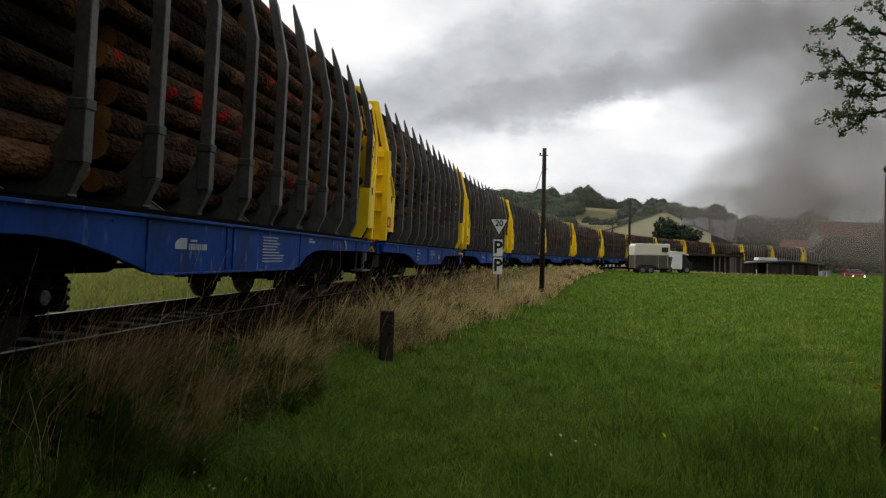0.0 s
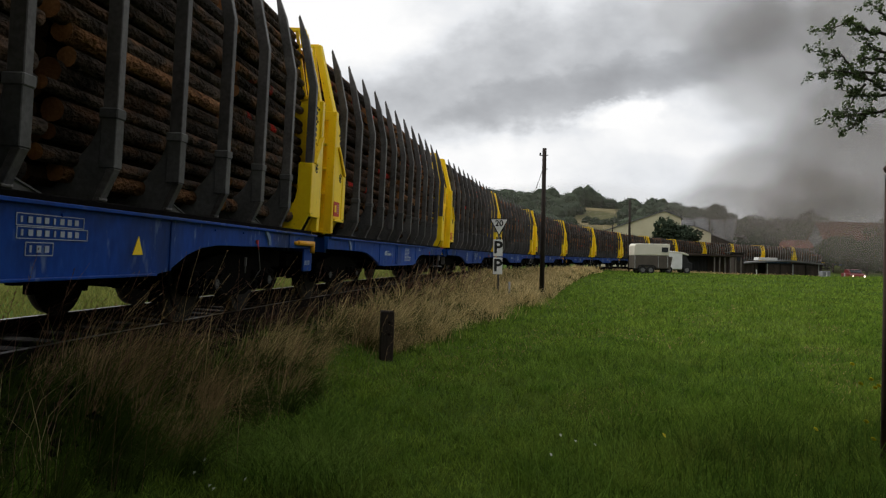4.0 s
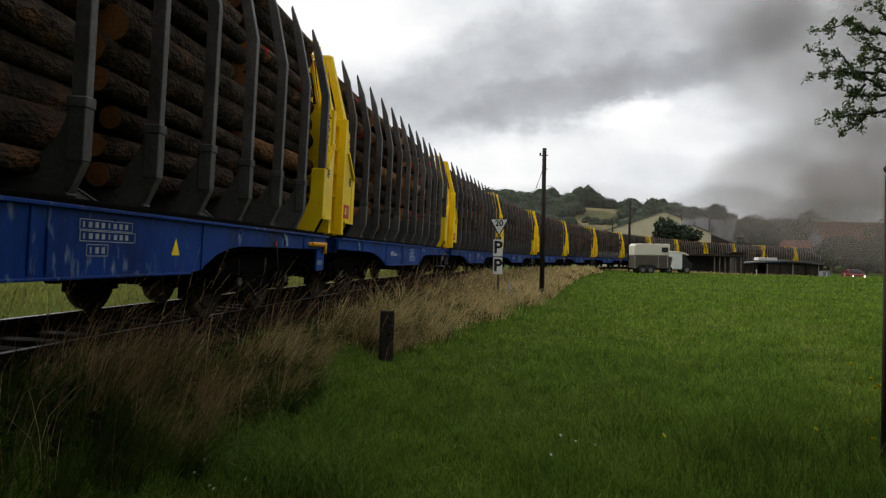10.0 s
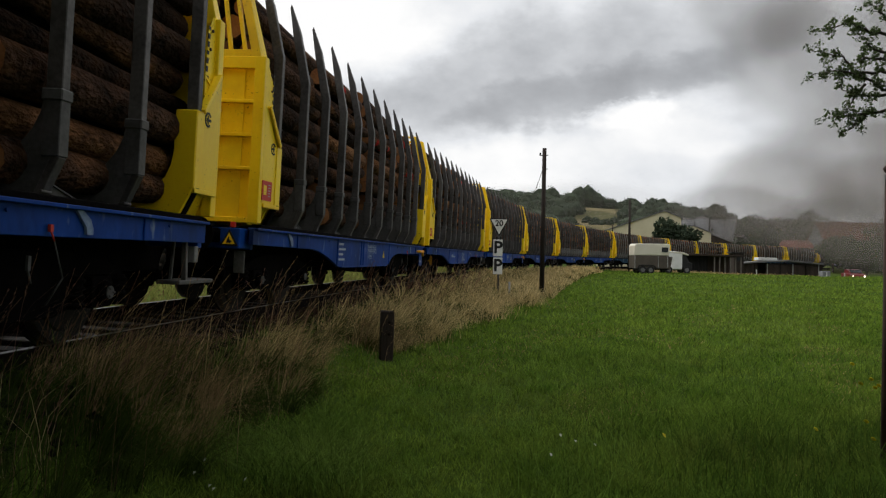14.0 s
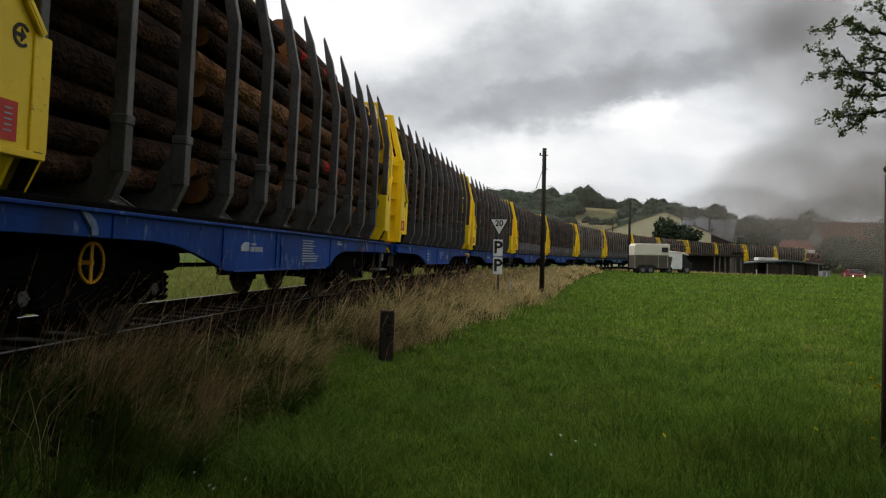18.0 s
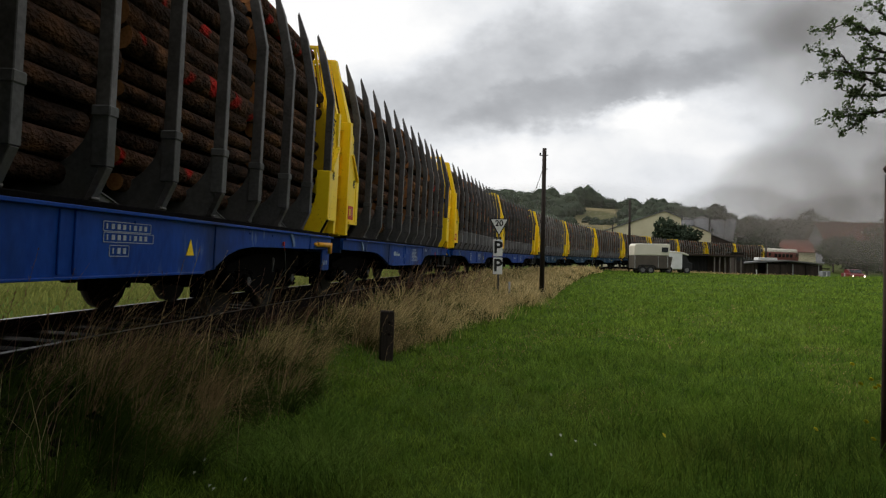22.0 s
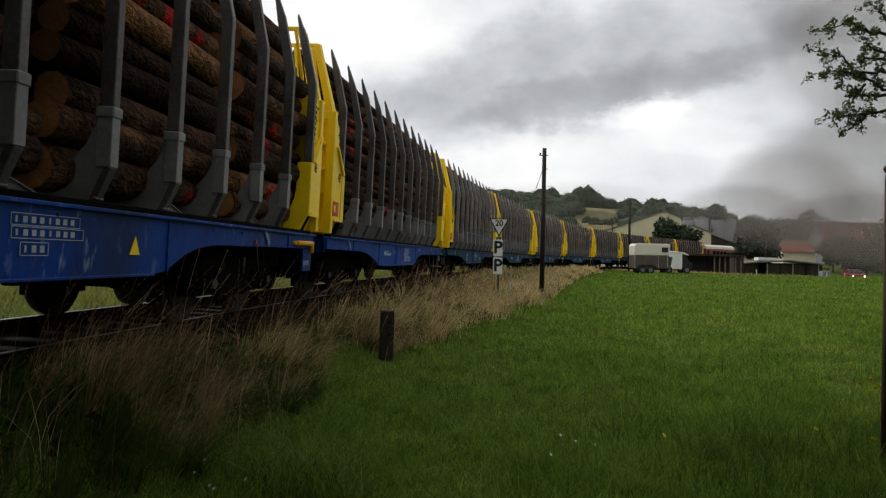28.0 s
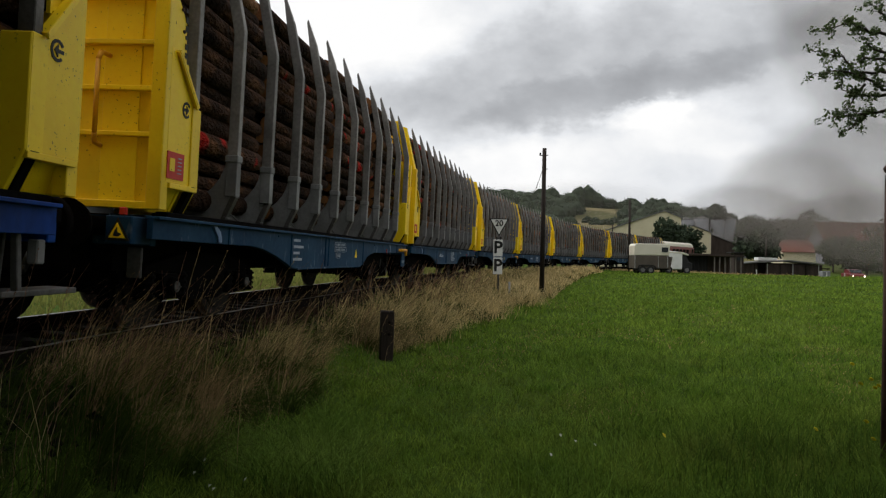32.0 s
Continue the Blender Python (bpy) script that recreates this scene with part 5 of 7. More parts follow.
part("roof", bevelled(prism(bm_new(), [(-5.6, 1.75), (-3, 2.0), (1.0, 2.25), (5.6, 1.85), (5.6, 2.03), (1.0, 2.45), (-3, 2.2), (-5.6, 1.92)], "y", -0.5, 4.2), 0.02), M["grey_roof"], shed2, "sagging dark sheet roof")
planked("boards", shed2, -5.4, -3.0, -0.05, 0.0, 1.8, M["shed_wood"], 0.4, 3)
planked("boards", shed2, -2.0, 5.5, -0.02, 0.0, 1.8, M["shed_wood"], 0.4, 5)
for k in range(7):
    part("post", box(bm_new(), -5.2 + k * 1.7, -0.14, 0.95, 0.10, 0.10, 1.9), M["sleeper"] if k % 2 else M["lightgrey"], shed2, "upright post")
cover = thing("roof_sheet", bevelled(prism(bm_new(), [(-1.3, 0.0), (1.3, 0.0), (1.25, 0.38), (-1.25, 0.42)], "y", -0.3, 1.6), 0.03), M["white"], "white sheet lying on the shed roof", "cover", at=pose(45.3, 100.6, gz(46.5, 100) + 2.33, 0, 0, -6))
box_ = thing("water_tank", bevelled(box(bm_new(), 0, 0, 0.5, 1.0, 1.0, 1.0), 0.05), M["grey_wall"], "grey water tank by the lane", "tank", at=place(50.4, 95))


def house(name, at, w, d, eaves, ridge, wall_mat, roof_mat, label, windows=(), ridge_x=0.0, over=0.3, cat="house"):
    """Gable end to the front; ridge runs away from the viewer."""
    h = tagged(new(name), label, cat)
    h.matrix_basis = at
    a, b = -w / 2, w / 2
    part("wall", prism(bm_new(), [(a, -1.0), (b, -1.0), (b, eaves[1]), (ridge_x, ridge), (a, eaves[0])], "y", 0, d), wall_mat, h)
    for e, x in ((eaves[0], a), (eaves[1], b)):
        dx = x - ridge_x
        k = 1 + over / abs(dx)
        xe, ze = ridge_x + dx * k, ridge + (e - ridge) * k
        part("roof", prism(bm_new(), [(ridge_x, ridge + 0.02), (xe, ze + 0.02), (xe, ze + 0.22), (ridge_x, ridge + 0.24)], "y", -over, d + over), roof_mat, h)
    for x, z, ww, hh in windows:
        o = part("window", box(bm_new(), x, -0.02, z, ww, 0.06, hh), M["white"], h, "window with pale frame")
        part("pane", box(bm_new(), x, -0.055, z, ww - 0.16, 0.02, hh - 0.16), M["glass"], o)
    return h


BARN_Z = gz(41, 150)
house("barn", pose(40.6, 150, BARN_Z, 0, 0, -17), 17.0, 30, (7.2 - BARN_Z, 10.6 - BARN_Z), 12.0 - BARN_Z, M["cream"], M["grey_roof"], "large barn with a cream gable wall", (), 5.2, 0.3, "barn")
house("annex", pose(61.3, 172, gz(61, 172), 0, 0, 0), 5.4, 12, (10.0 - gz(61, 172), 8.6 - gz(61, 172)), 10.2 - gz(61, 172), M["cream"], M["grey_roof"], "small cream farm building", ((0.4, 4.2, 1.1, 1.2),), -1.6)
house("stable", pose(66.5, 176, gz(66, 176), 0, 0, 0), 10.0, 14, (9.2 - gz(66, 176), 6.2 - gz(66, 176)), 9.4 - gz(66, 176), M["shed_wood"], M["grey_roof"], "dark shed with a sloping grey roof", (), -4.0, 0.3, "shed")
for k, x in enumerate((75.0, 79.5, 84.5, 88.0)):
    s_ = tagged(new("silo"), "tall grey concrete farm silo", "silo", "farm silos")
    s_.matrix_basis = place(x, 222, 0, 1.0)
    top = 15.6 - gz(x, 222) + (0.4 if k % 2 else 0)
    part("shell", tube(bm_new(), (0, 0, 0), (0, 0, top), 2.2, None, 20), M["grey_wall"], s_)
    part("cap", tube(bm_new(), (0, 0, top), (0, 0, top + 0.7), 2.25, 0.6, 20), M["grey_roof"], s_)
house("farmhouse", pose(94.5, 215, gz(94, 215), 0, 0, -4), 9.0, 10, (9.5 - gz(94, 215), 9.5 - gz(94, 215)), 12.6 - gz(94, 215), M["grey_wall"], M["grey_roof"], "pale grey farmhouse half lost in smoke", ((-3, 3.2, 1.2, 1.3), (0, 3.2, 1.2, 1.3), (3, 3.2, 1.2, 1.3)))


def eaves_house(name, at, w, d, eaves, ridge, wall_mat, roof_mat, label, windows=(), dormer=True):
    """Ridge across the view, the tiled slope facing the front."""
    h = tagged(new(name), label, "house")
    h.matrix_basis = at
    part("wall", prism(bm_new(), [(0, -1.0), (d, -1.0), (d, eaves), (d / 2, ridge), (0, eaves)], "x", -w / 2, w / 2), wall_mat, h)
    for s in (0, 1):
        y0, y1 = (-0.5, d / 2) if s == 0 else (d + 0.5, d / 2)
        ze = eaves - 0.5 * (ridge - eaves) / (d / 2)
        part("roof", prism(bm_new(), [(y0, ze + 0.03), (y1, ridge + 0.03), (y1, ridge + 0.25), (y0, ze + 0.25)], "x", -w / 2 - 0.4, w / 2 + 0.4), roof_mat, h, "red tiled roof slope")
    for x, z, ww, hh in windows:
        o = part("window", box(bm_new(), x, -0.02, z, ww, 0.06, hh), M["white"], h, "window with pale frame")
        part("pane", box(bm_new(), x, -0.055, z, ww - 0.16, 0.02, hh - 0.16), M["glass"], o)
    if dormer:
        part("roof_light", box(bm_new(), -0.5, d / 4 - 0.1, (eaves + ridge) / 2 + 0.25, 0.5, 0.5, 0.3, Matrix.Rotation(radians(40), 3, "X")), M["white"], h, "pale roof light")
    return h


RZ = gz(106, 195)
eaves_house("house", pose(115.5, 195, RZ, 0, 0, -3), 23, 12, 7.6 - RZ, 13.2 - RZ, M["grey_wall"], M["tile"], "house with a large red tiled roof among trees", ((-9, 3.0, 1.2, 1.4), (-5, 3.0, 1.2, 1.4)))
RZ = gz(91, 185)
eaves_house("house", pose(91.5, 185, RZ, 0, 0, 0), 8.5, 8, 4.4 - RZ + 0.4, 7.6 - RZ, M["cream"], M["tile"], "low house with a red tiled roof", (), False)


# ---------------------------------------------------------------- trees
def leaf_cloud(centres, radii, n, size, seed, flat=0.8):
    """Leaf cards on the outsides of many lumps."""
    r = np.random.default_rng(seed)
    which = r.choice(len(centres), n, p=radii ** 2 / (radii ** 2).sum())
    d = r.normal(size=(n, 3))
    d /= np.linalg.norm(d, axis=1)[:, None]
    p = centres[which] + d * (radii[which] * r.uniform(0.55, 1.05, n))[:, None] * np.array([1, 1, flat])
    a = r.normal(size=(n, 3)) * 0.5 + d * 0.1
    a /= np.linalg.norm(a, axis=1)[:, None]
    b = np.cross(a, r.normal(size=(n, 3)))
    b /= np.linalg.norm(b, axis=1)[:, None]
    s = size * r.uniform(0.6, 1.3, n)[:, None]
    v = np.stack([p - a * s, p + b * s * 0.55, p + a * s, p - b * s * 0.55], 1).reshape(-1, 3)
    return v, np.arange(n * 4).reshape(-1, 4)


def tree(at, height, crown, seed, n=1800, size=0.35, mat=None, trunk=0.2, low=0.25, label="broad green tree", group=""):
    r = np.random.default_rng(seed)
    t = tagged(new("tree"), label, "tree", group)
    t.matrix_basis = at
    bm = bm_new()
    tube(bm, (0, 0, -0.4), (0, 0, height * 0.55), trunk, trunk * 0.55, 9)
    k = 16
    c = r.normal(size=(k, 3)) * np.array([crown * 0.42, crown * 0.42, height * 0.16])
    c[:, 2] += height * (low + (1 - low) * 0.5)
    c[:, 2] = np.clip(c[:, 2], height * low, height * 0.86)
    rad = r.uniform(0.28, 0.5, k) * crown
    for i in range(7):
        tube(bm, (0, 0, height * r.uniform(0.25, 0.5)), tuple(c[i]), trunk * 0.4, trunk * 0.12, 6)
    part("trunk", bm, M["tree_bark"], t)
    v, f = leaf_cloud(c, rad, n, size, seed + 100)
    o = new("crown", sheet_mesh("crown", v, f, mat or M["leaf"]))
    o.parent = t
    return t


tree(place(41.6, 128), 9.0, 4.3, 21, 3600, 0.36, M["far_leaf"], label="dense round dark green tree beside the barn")
tree(place(34.8, 126), 5.2, 2.4, 22, 1200, 0.30, M["far_leaf"], label="small green tree before the barn")
tree(place(44.6, 132), 7.0, 3.2, 23, 1800, 0.34, M["far_leaf"], label="dark green tree beside the barn")
for k, (x, y, h, c) in enumerate(((69.5, 158, 8.6, 5.2), (73.5, 164, 7.0, 4.0), (93, 214, 13.5, 6.5), (103, 216, 11.0, 5.5), (84, 224, 15.8, 6.0), (71, 232, 15.2, 5.5), (88, 232, 16.2, 6.5), (112, 224, 14.5, 6.5))):
    tree(place(x, y), h, c, 30 + k, 1600, 0.55, M["far_leaf"], label="village tree veiled by smoke", group="village trees")
for k, (x, y, h, c) in enumerate(((86, 150, 6.0, 4.2), (92, 160, 6.0, 4.0), (97, 166, 6.5, 4.2), (103, 172, 7.0, 4.4), (86, 146, 6.5, 4.2), (91, 148, 7.0, 4.5), (97, 147, 8.2, 5.0), (101, 140, 8.8, 5.2), (76.5, 122, 8.2, 5.0), (82, 124, 10.2, 6.0), (88, 128, 11.0, 6.0), (74.5, 117, 5.0, 3.4), (106, 152, 10.5, 6.0), (84, 155, 8.2, 4.0))):
    tree(place(x, y), h, c, 50 + k, 2000, 0.42, label="dark green tree at the edge of the village", group="village trees")

# woods on the ridge: solid rounded crowns ringed with leaves, one joined mass
def crowns(spots, seed, leaves, size):
    """Verts and faces of many rounded crowns: (x, y, z, radius, height)."""
    r = np.random.default_rng(seed)
    bm = bm_new()
    bmesh.ops.create_icosphere(bm, subdivisions=2, radius=1.0)
    unit = np.array([v.co[:] for v in bm.verts])
    tri = np.array([[v.index for v in f.verts] for f in bm.faces])
    bm.free()
    vs, fs, base = [], [], 0
    for x, y, z, rad, h in spots:
        k = unit * (0.95 + 0.09 * r.normal(size=(len(unit), 1)))
        vs.append(k * np.array([rad, rad, h / 2]) + np.array([x, y, z + h * 0.48]))
        fs.append(tri + base)
        base += len(unit)
    core_v, core_f = np.concatenate(vs), np.concatenate(fs)
    sp = np.array(spots)
    w = r.choice(len(sp), leaves)
    d = r.normal(size=(leaves, 3))
    d /= np.linalg.norm(d, axis=1)[:, None]
    p = sp[w, :3] + d * np.stack([sp[w, 3], sp[w, 3], sp[w, 4] / 2], 1) * r.uniform(0.85, 1.22, leaves)[:, None]
    p[:, 2] += sp[w, 4] * 0.48
    a_ = r.normal(size=(leaves, 3))
    a_ /= np.linalg.norm(a_, axis=1)[:, None]
    b_ = np.cross(a_, d)
    s_ = size * r.uniform(0.5, 1.3, leaves)[:, None]
    lv = np.stack([p - a_ * s_, p + b_ * s_ * 0.6, p + a_ * s_, p - b_ * s_ * 0.6], 1).reshape(-1, 3)
    return core_v, core_f, lv, np.arange(leaves * 4).reshape(-1, 4)


r = np.random.default_rng(77)
spots = []
for k in range(900):
    x, y = r.uniform(-40, 300), r.uniform(255, 480)
    u = x / y
    if 0.186 < u < 0.250 and 290 < y < 432:
        continue
    if 0.18 < u < 0.27 and 250 < y < 290 and r.uniform() < 0.8:
        continue
    h = r.uniform(5.0, 9.5)
    spots.append((x, y, gz(x, y) - 1.2, h * r.uniform(0.50, 0.68), h))
# the tall clump on the skyline and hedges across the open pasture
for x, h in ((60, 11), (66, 12), (79, 9), (83, 14), (88, 15), (93, 11)):
    spots.append((x, 440, gz(x, 440) - 1.0, 5.0, h))
for k in range(26):
    u = 0.197 + 0.002 * k
    y = 352 + 6 * math.sin(k)
    if k % 5 < 3:
        spots.append((u * y, y, gz(u * y, y) - 0.6, 1.6, r.uniform(1.6, 3.0)))
cv, cf, lv, lf = crowns(spots, 79, 170000, 0.62)
woods = new("woods", sheet_mesh("woods", np.concatenate([cv, lv]), [list(q) for q in cf] + [list(q) for q in (lf + len(cv))], M["far_leaf"], False))
tagged(woods, "dark broadleaf woods and hedges on the distant ridge", "woods", kind="stuff")


# overhanging branch of a tree that stands just out of view
bt = tagged(new("hawthorn_tree"), "leafy hawthorn tree reaching over the meadow edge", "tree")
bt.matrix_basis = place(5.68, 6.4)
bz = gz(5.6, 6.4)
bm = bm_new()
tube(bm, (0, 0, -0.3), (0.05, 0, 2.4), 0.16, 0.10, 12)
tube(bm, (0.05, 0, 2.4), (0.0, 0.1, 4.2), 0.10, 0.04, 10)
twigs, branches = [], []
r = random.Random(9)
# boughs as points along each spray: across and height above the eye's ground
SPRAYS = (
    ((-1.94, 3.46), (-2.13, 3.5), (-2.27, 3.53), (-2.46, 3.5)),
    ((-1.94, 3.14), (-2.21, 3.14), (-2.32, 3.26), (-2.53, 3.33)),
    ((-1.94, 3.0), (-2.17, 3.1), (-2.35, 3.14), (-2.56, 3.12)),
    ((-1.94, 2.95), (-2.12, 2.95), (-2.29, 2.98)),
    ((-1.94, 2.82), (-2.1, 2.79), (-2.26, 2.77), (-2.42, 2.74)),
    ((-2.1, 2.79), (-2.21, 2.69), (-2.3, 2.62)),
    ((-1.94, 3.6), (-2.0, 3.66), (-2.05, 3.74)),
    ((-1.94, 3.3), (-2.08, 3.38), (-2.15, 3.39)),
    ((-2.12, 3.04), (-2.19, 2.93), (-2.25, 2.84)),
    ((-1.94, 3.22), (-2.08, 3.28), (-2.15, 3.25)),
)
for spray in SPRAYS:
    pts = [Vector((a, r.uniform(-0.36, -0.24), b - bz)) for a, b in spray]
    if pts[0].x < -2.0:
        branch = branches[-1]
    else:
        branch = bm_new()
        branches.append(branch)
        start = Vector((0.02, 0.05, min(3.9, pts[0].z + 0.25)))
        bend = start.lerp(pts[0], 0.55) + Vector((0, 0, 0.08))
        tube(branch, start, bend, 0.030, 0.020, 7)
        tube(branch, bend, pts[0], 0.020, 0.012, 7)
    n_ = len(pts) - 1
    for k in range(n_):
        p0, p1 = pts[k], pts[k + 1]
        steps = max(2, round((p1 - p0).length / 0.055))
        last = p0
        for i in range(1, steps + 1):
            q = p0.lerp(p1, i / steps) + Vector((r.uniform(-0.012, 0.012), r.uniform(-0.03, 0.03), r.uniform(-0.012, 0.012)))
            w = 0.012 * (1.15 - (k + i / steps) / n_)
            tube(branch, last, q, w + 0.002, w + 0.001, 5)
            for m_ in range(2):
                e = q + Vector((r.uniform(-0.07, 0.03), r.uniform(-0.09, 0.09), r.uniform(-0.06, 0.05)))
                tube(branch, q, e, 0.003, 0.002, 4)
                twigs += [q.lerp(e, 0.6), e]
            last = q
tube(bm, (0, 0, 3.0), (1.5, 0.6, 3.6), 0.05, 0.02, 7)
tube(bm, (0, 0, 3.2), (0.4, -1.2, 4.0), 0.05, 0.02, 7)
for k in range(40):
    twigs.append(Vector((r.uniform(-1.2, 1.5), r.uniform(-1.0, 0.8), r.uniform(3.0, 4.3))))
part("trunk", bm, M["tree_bark"], bt)
for branch in branches:
    part("branch", branch, M["tree_bark"], bt)
tc = np.array([tuple(t) for t in twigs])
v, f = leaf_cloud(tc, np.full(len(tc), 0.036), 4600, 0.0145, 5, 1.0)
# crown out of view, thickened to shade the grass below
top = np.random.default_rng(6).normal(size=(30, 3)) * np.array([0.55, 0.8, 0.5]) + np.array([0.9, -0.2, 4.0])
v2, f2 = leaf_cloud(top, np.full(30, 0.5), 5000, 0.05, 7, 1.0)
v, f = np.concatenate([v, v2]), np.concatenate([f, f2 + len(v)])
o = new("leaves", sheet_mesh("leaves", v, f, M["near_leaf"]))
o.parent = bt


# ---------------------------------------------------------------- sky backdrop: drifting cloud
def cloud_material():
    m = bpy.data.materials.new("overcast_cloud")
    m.use_nodes = True
    n, l = m.node_tree.nodes, m.node_tree.links
    n.clear()
    out, em = n.new("ShaderNodeOutputMaterial"), n.new("ShaderNodeEmission")
    co = n.new("ShaderNodeTexCoord")

    def math_node(op, a, b=None):
        k = n.new("ShaderNodeMath")
        k.operation = op
        for i, v in enumerate((a, b)):
            if v is None:
                continue
            if isinstance(v, (int, float)):
                k.inputs[i].default_value = v
            else:
                l.new(v, k.inputs[i])
        return k.outputs[0]

    def noise_of(scale, detail, stretch, offset=(0, 0, 0)):
        mp = n.new("ShaderNodeMapping")
        mp.inputs["Scale"].default_value, mp.inputs["Location"].default_value = stretch, offset
        l.new(co.outputs["Object"], mp.inputs["Vector"])
        t = n.new("ShaderNodeTexNoise")
        t.inputs["Scale"].default_value, t.inputs["Detail"].default_value = scale, detail
        t.inputs["Roughness"].default_value = 0.55
        l.new(mp.outputs[0], t.inputs["Vector"])
        return t.outputs["Fac"]

    sep = n.new("ShaderNodeSeparateXYZ")
    l.new(co.outputs["Object"], sep.inputs[0])
    warp = noise_of(0.0032, 5.0, (1, 1, 1.6))
    warp2 = noise_of(0.0032, 5.0, (1, 1, 1.6), (900, 0, 400))
    x = math_node("ADD", sep.outputs[0], math_node("MULTIPLY", math_node("SUBTRACT", warp, 0.5), 420.0))
    z = math_node("ADD", sep.outputs[2], math_node("MULTIPLY", math_node("SUBTRACT", warp2, 0.5), 240.0))

    def blob(cx, cz, rx, rz, tilt=0.0):
        """1 inside an oval region of the cloud, falling off softly to 0."""
        dx, dz = math_node("SUBTRACT", x, cx), math_node("SUBTRACT", z, cz)
        dz = math_node("ADD", dz, math_node("MULTIPLY", dx, tilt))
        e = math_node("ADD", math_node("POWER", math_node("DIVIDE", math_node("ABSOLUTE", dx), rx), 2.0), math_node("POWER", math_node("DIVIDE", math_node("ABSOLUTE", dz), rz), 2.0))
        r_ = n.new("ShaderNodeMapRange")
        r_.interpolation_type = "SMOOTHSTEP"
        r_.inputs["From Min"].default_value, r_.inputs["From Max"].default_value = 1.5, 0.15
        l.new(e, r_.inputs["Value"])
        return r_.outputs[0]

    val = math_node("MULTIPLY_ADD", noise_of(0.0032, 6.0, (1, 1, 1.5)), 0.40)
    val.node.inputs[2].default_value = 0.64
    # dark bank across the upper sky, broad grey to the side, bright rift below it
    for (cx, cz, rx, rz, tilt), amount in zip(BANKS, BANK_DEPTH):
        val = math_node("ADD", val, math_node("MULTIPLY", blob(cx, cz, rx, rz, tilt), amount))
    ramp = n.new("ShaderNodeValToRGB")
    els = ramp.color_ramp.elements
    els[0].position, els[0].color = 0.25, (0.20, 0.205, 0.22, 1)
    els[1].position, els[1].color = 1.0, (1.0, 1.0, 1.0, 1)
    e = els.new(0.55)
    e.color = (0.46, 0.475, 0.50, 1)
    e = els.new(0.80)
    e.color = (0.80, 0.82, 0.85, 1)
    l.new(val, ramp.inputs["Fac"])
    l.new(ramp.outputs[0], em.inputs["Color"])
    em.inputs["Strength"].default_value = 1.0
    l.new(em.outputs[0], out.inputs[0])
    return m


BANKS = [(330, 690, 900, 230, -0.22), (420, 590, 800, 90, -0.27), (645, 548, 170, 40, -0.1), (760, 480, 300, 95, 0.0), (-460, 820, 420, 220, 0.0), (30, 370, 520, 130, 0.0), (1300, 640, 500, 300, 0.0)]
BANK_DEPTH = [-0.23, -0.12, 0.16, 0.12, 0.20, 0.15, -0.12]
SKY_Y = 2600.0
sv, sf = [], []
cols, rowsn = 24, 8
for i in range(rowsn + 1):
    for k in range(cols + 1):
        sv.append((-3000 + 6000 * k / cols, 0, -60 + 1560 * i / rowsn))
for i in range(rowsn):
    for k in range(cols):
        a = i * (cols + 1) + k
        sf.append((a, a + 1, a + cols + 2, a + cols + 1))
backdrop = new("backdrop", sheet_mesh("backdrop", sv, sf, cloud_material()))
backdrop.location = (0, SKY_Y, 0)
tagged(backdrop, "grey overcast sky with a bright rift between cloud banks", "sky", kind="structure")


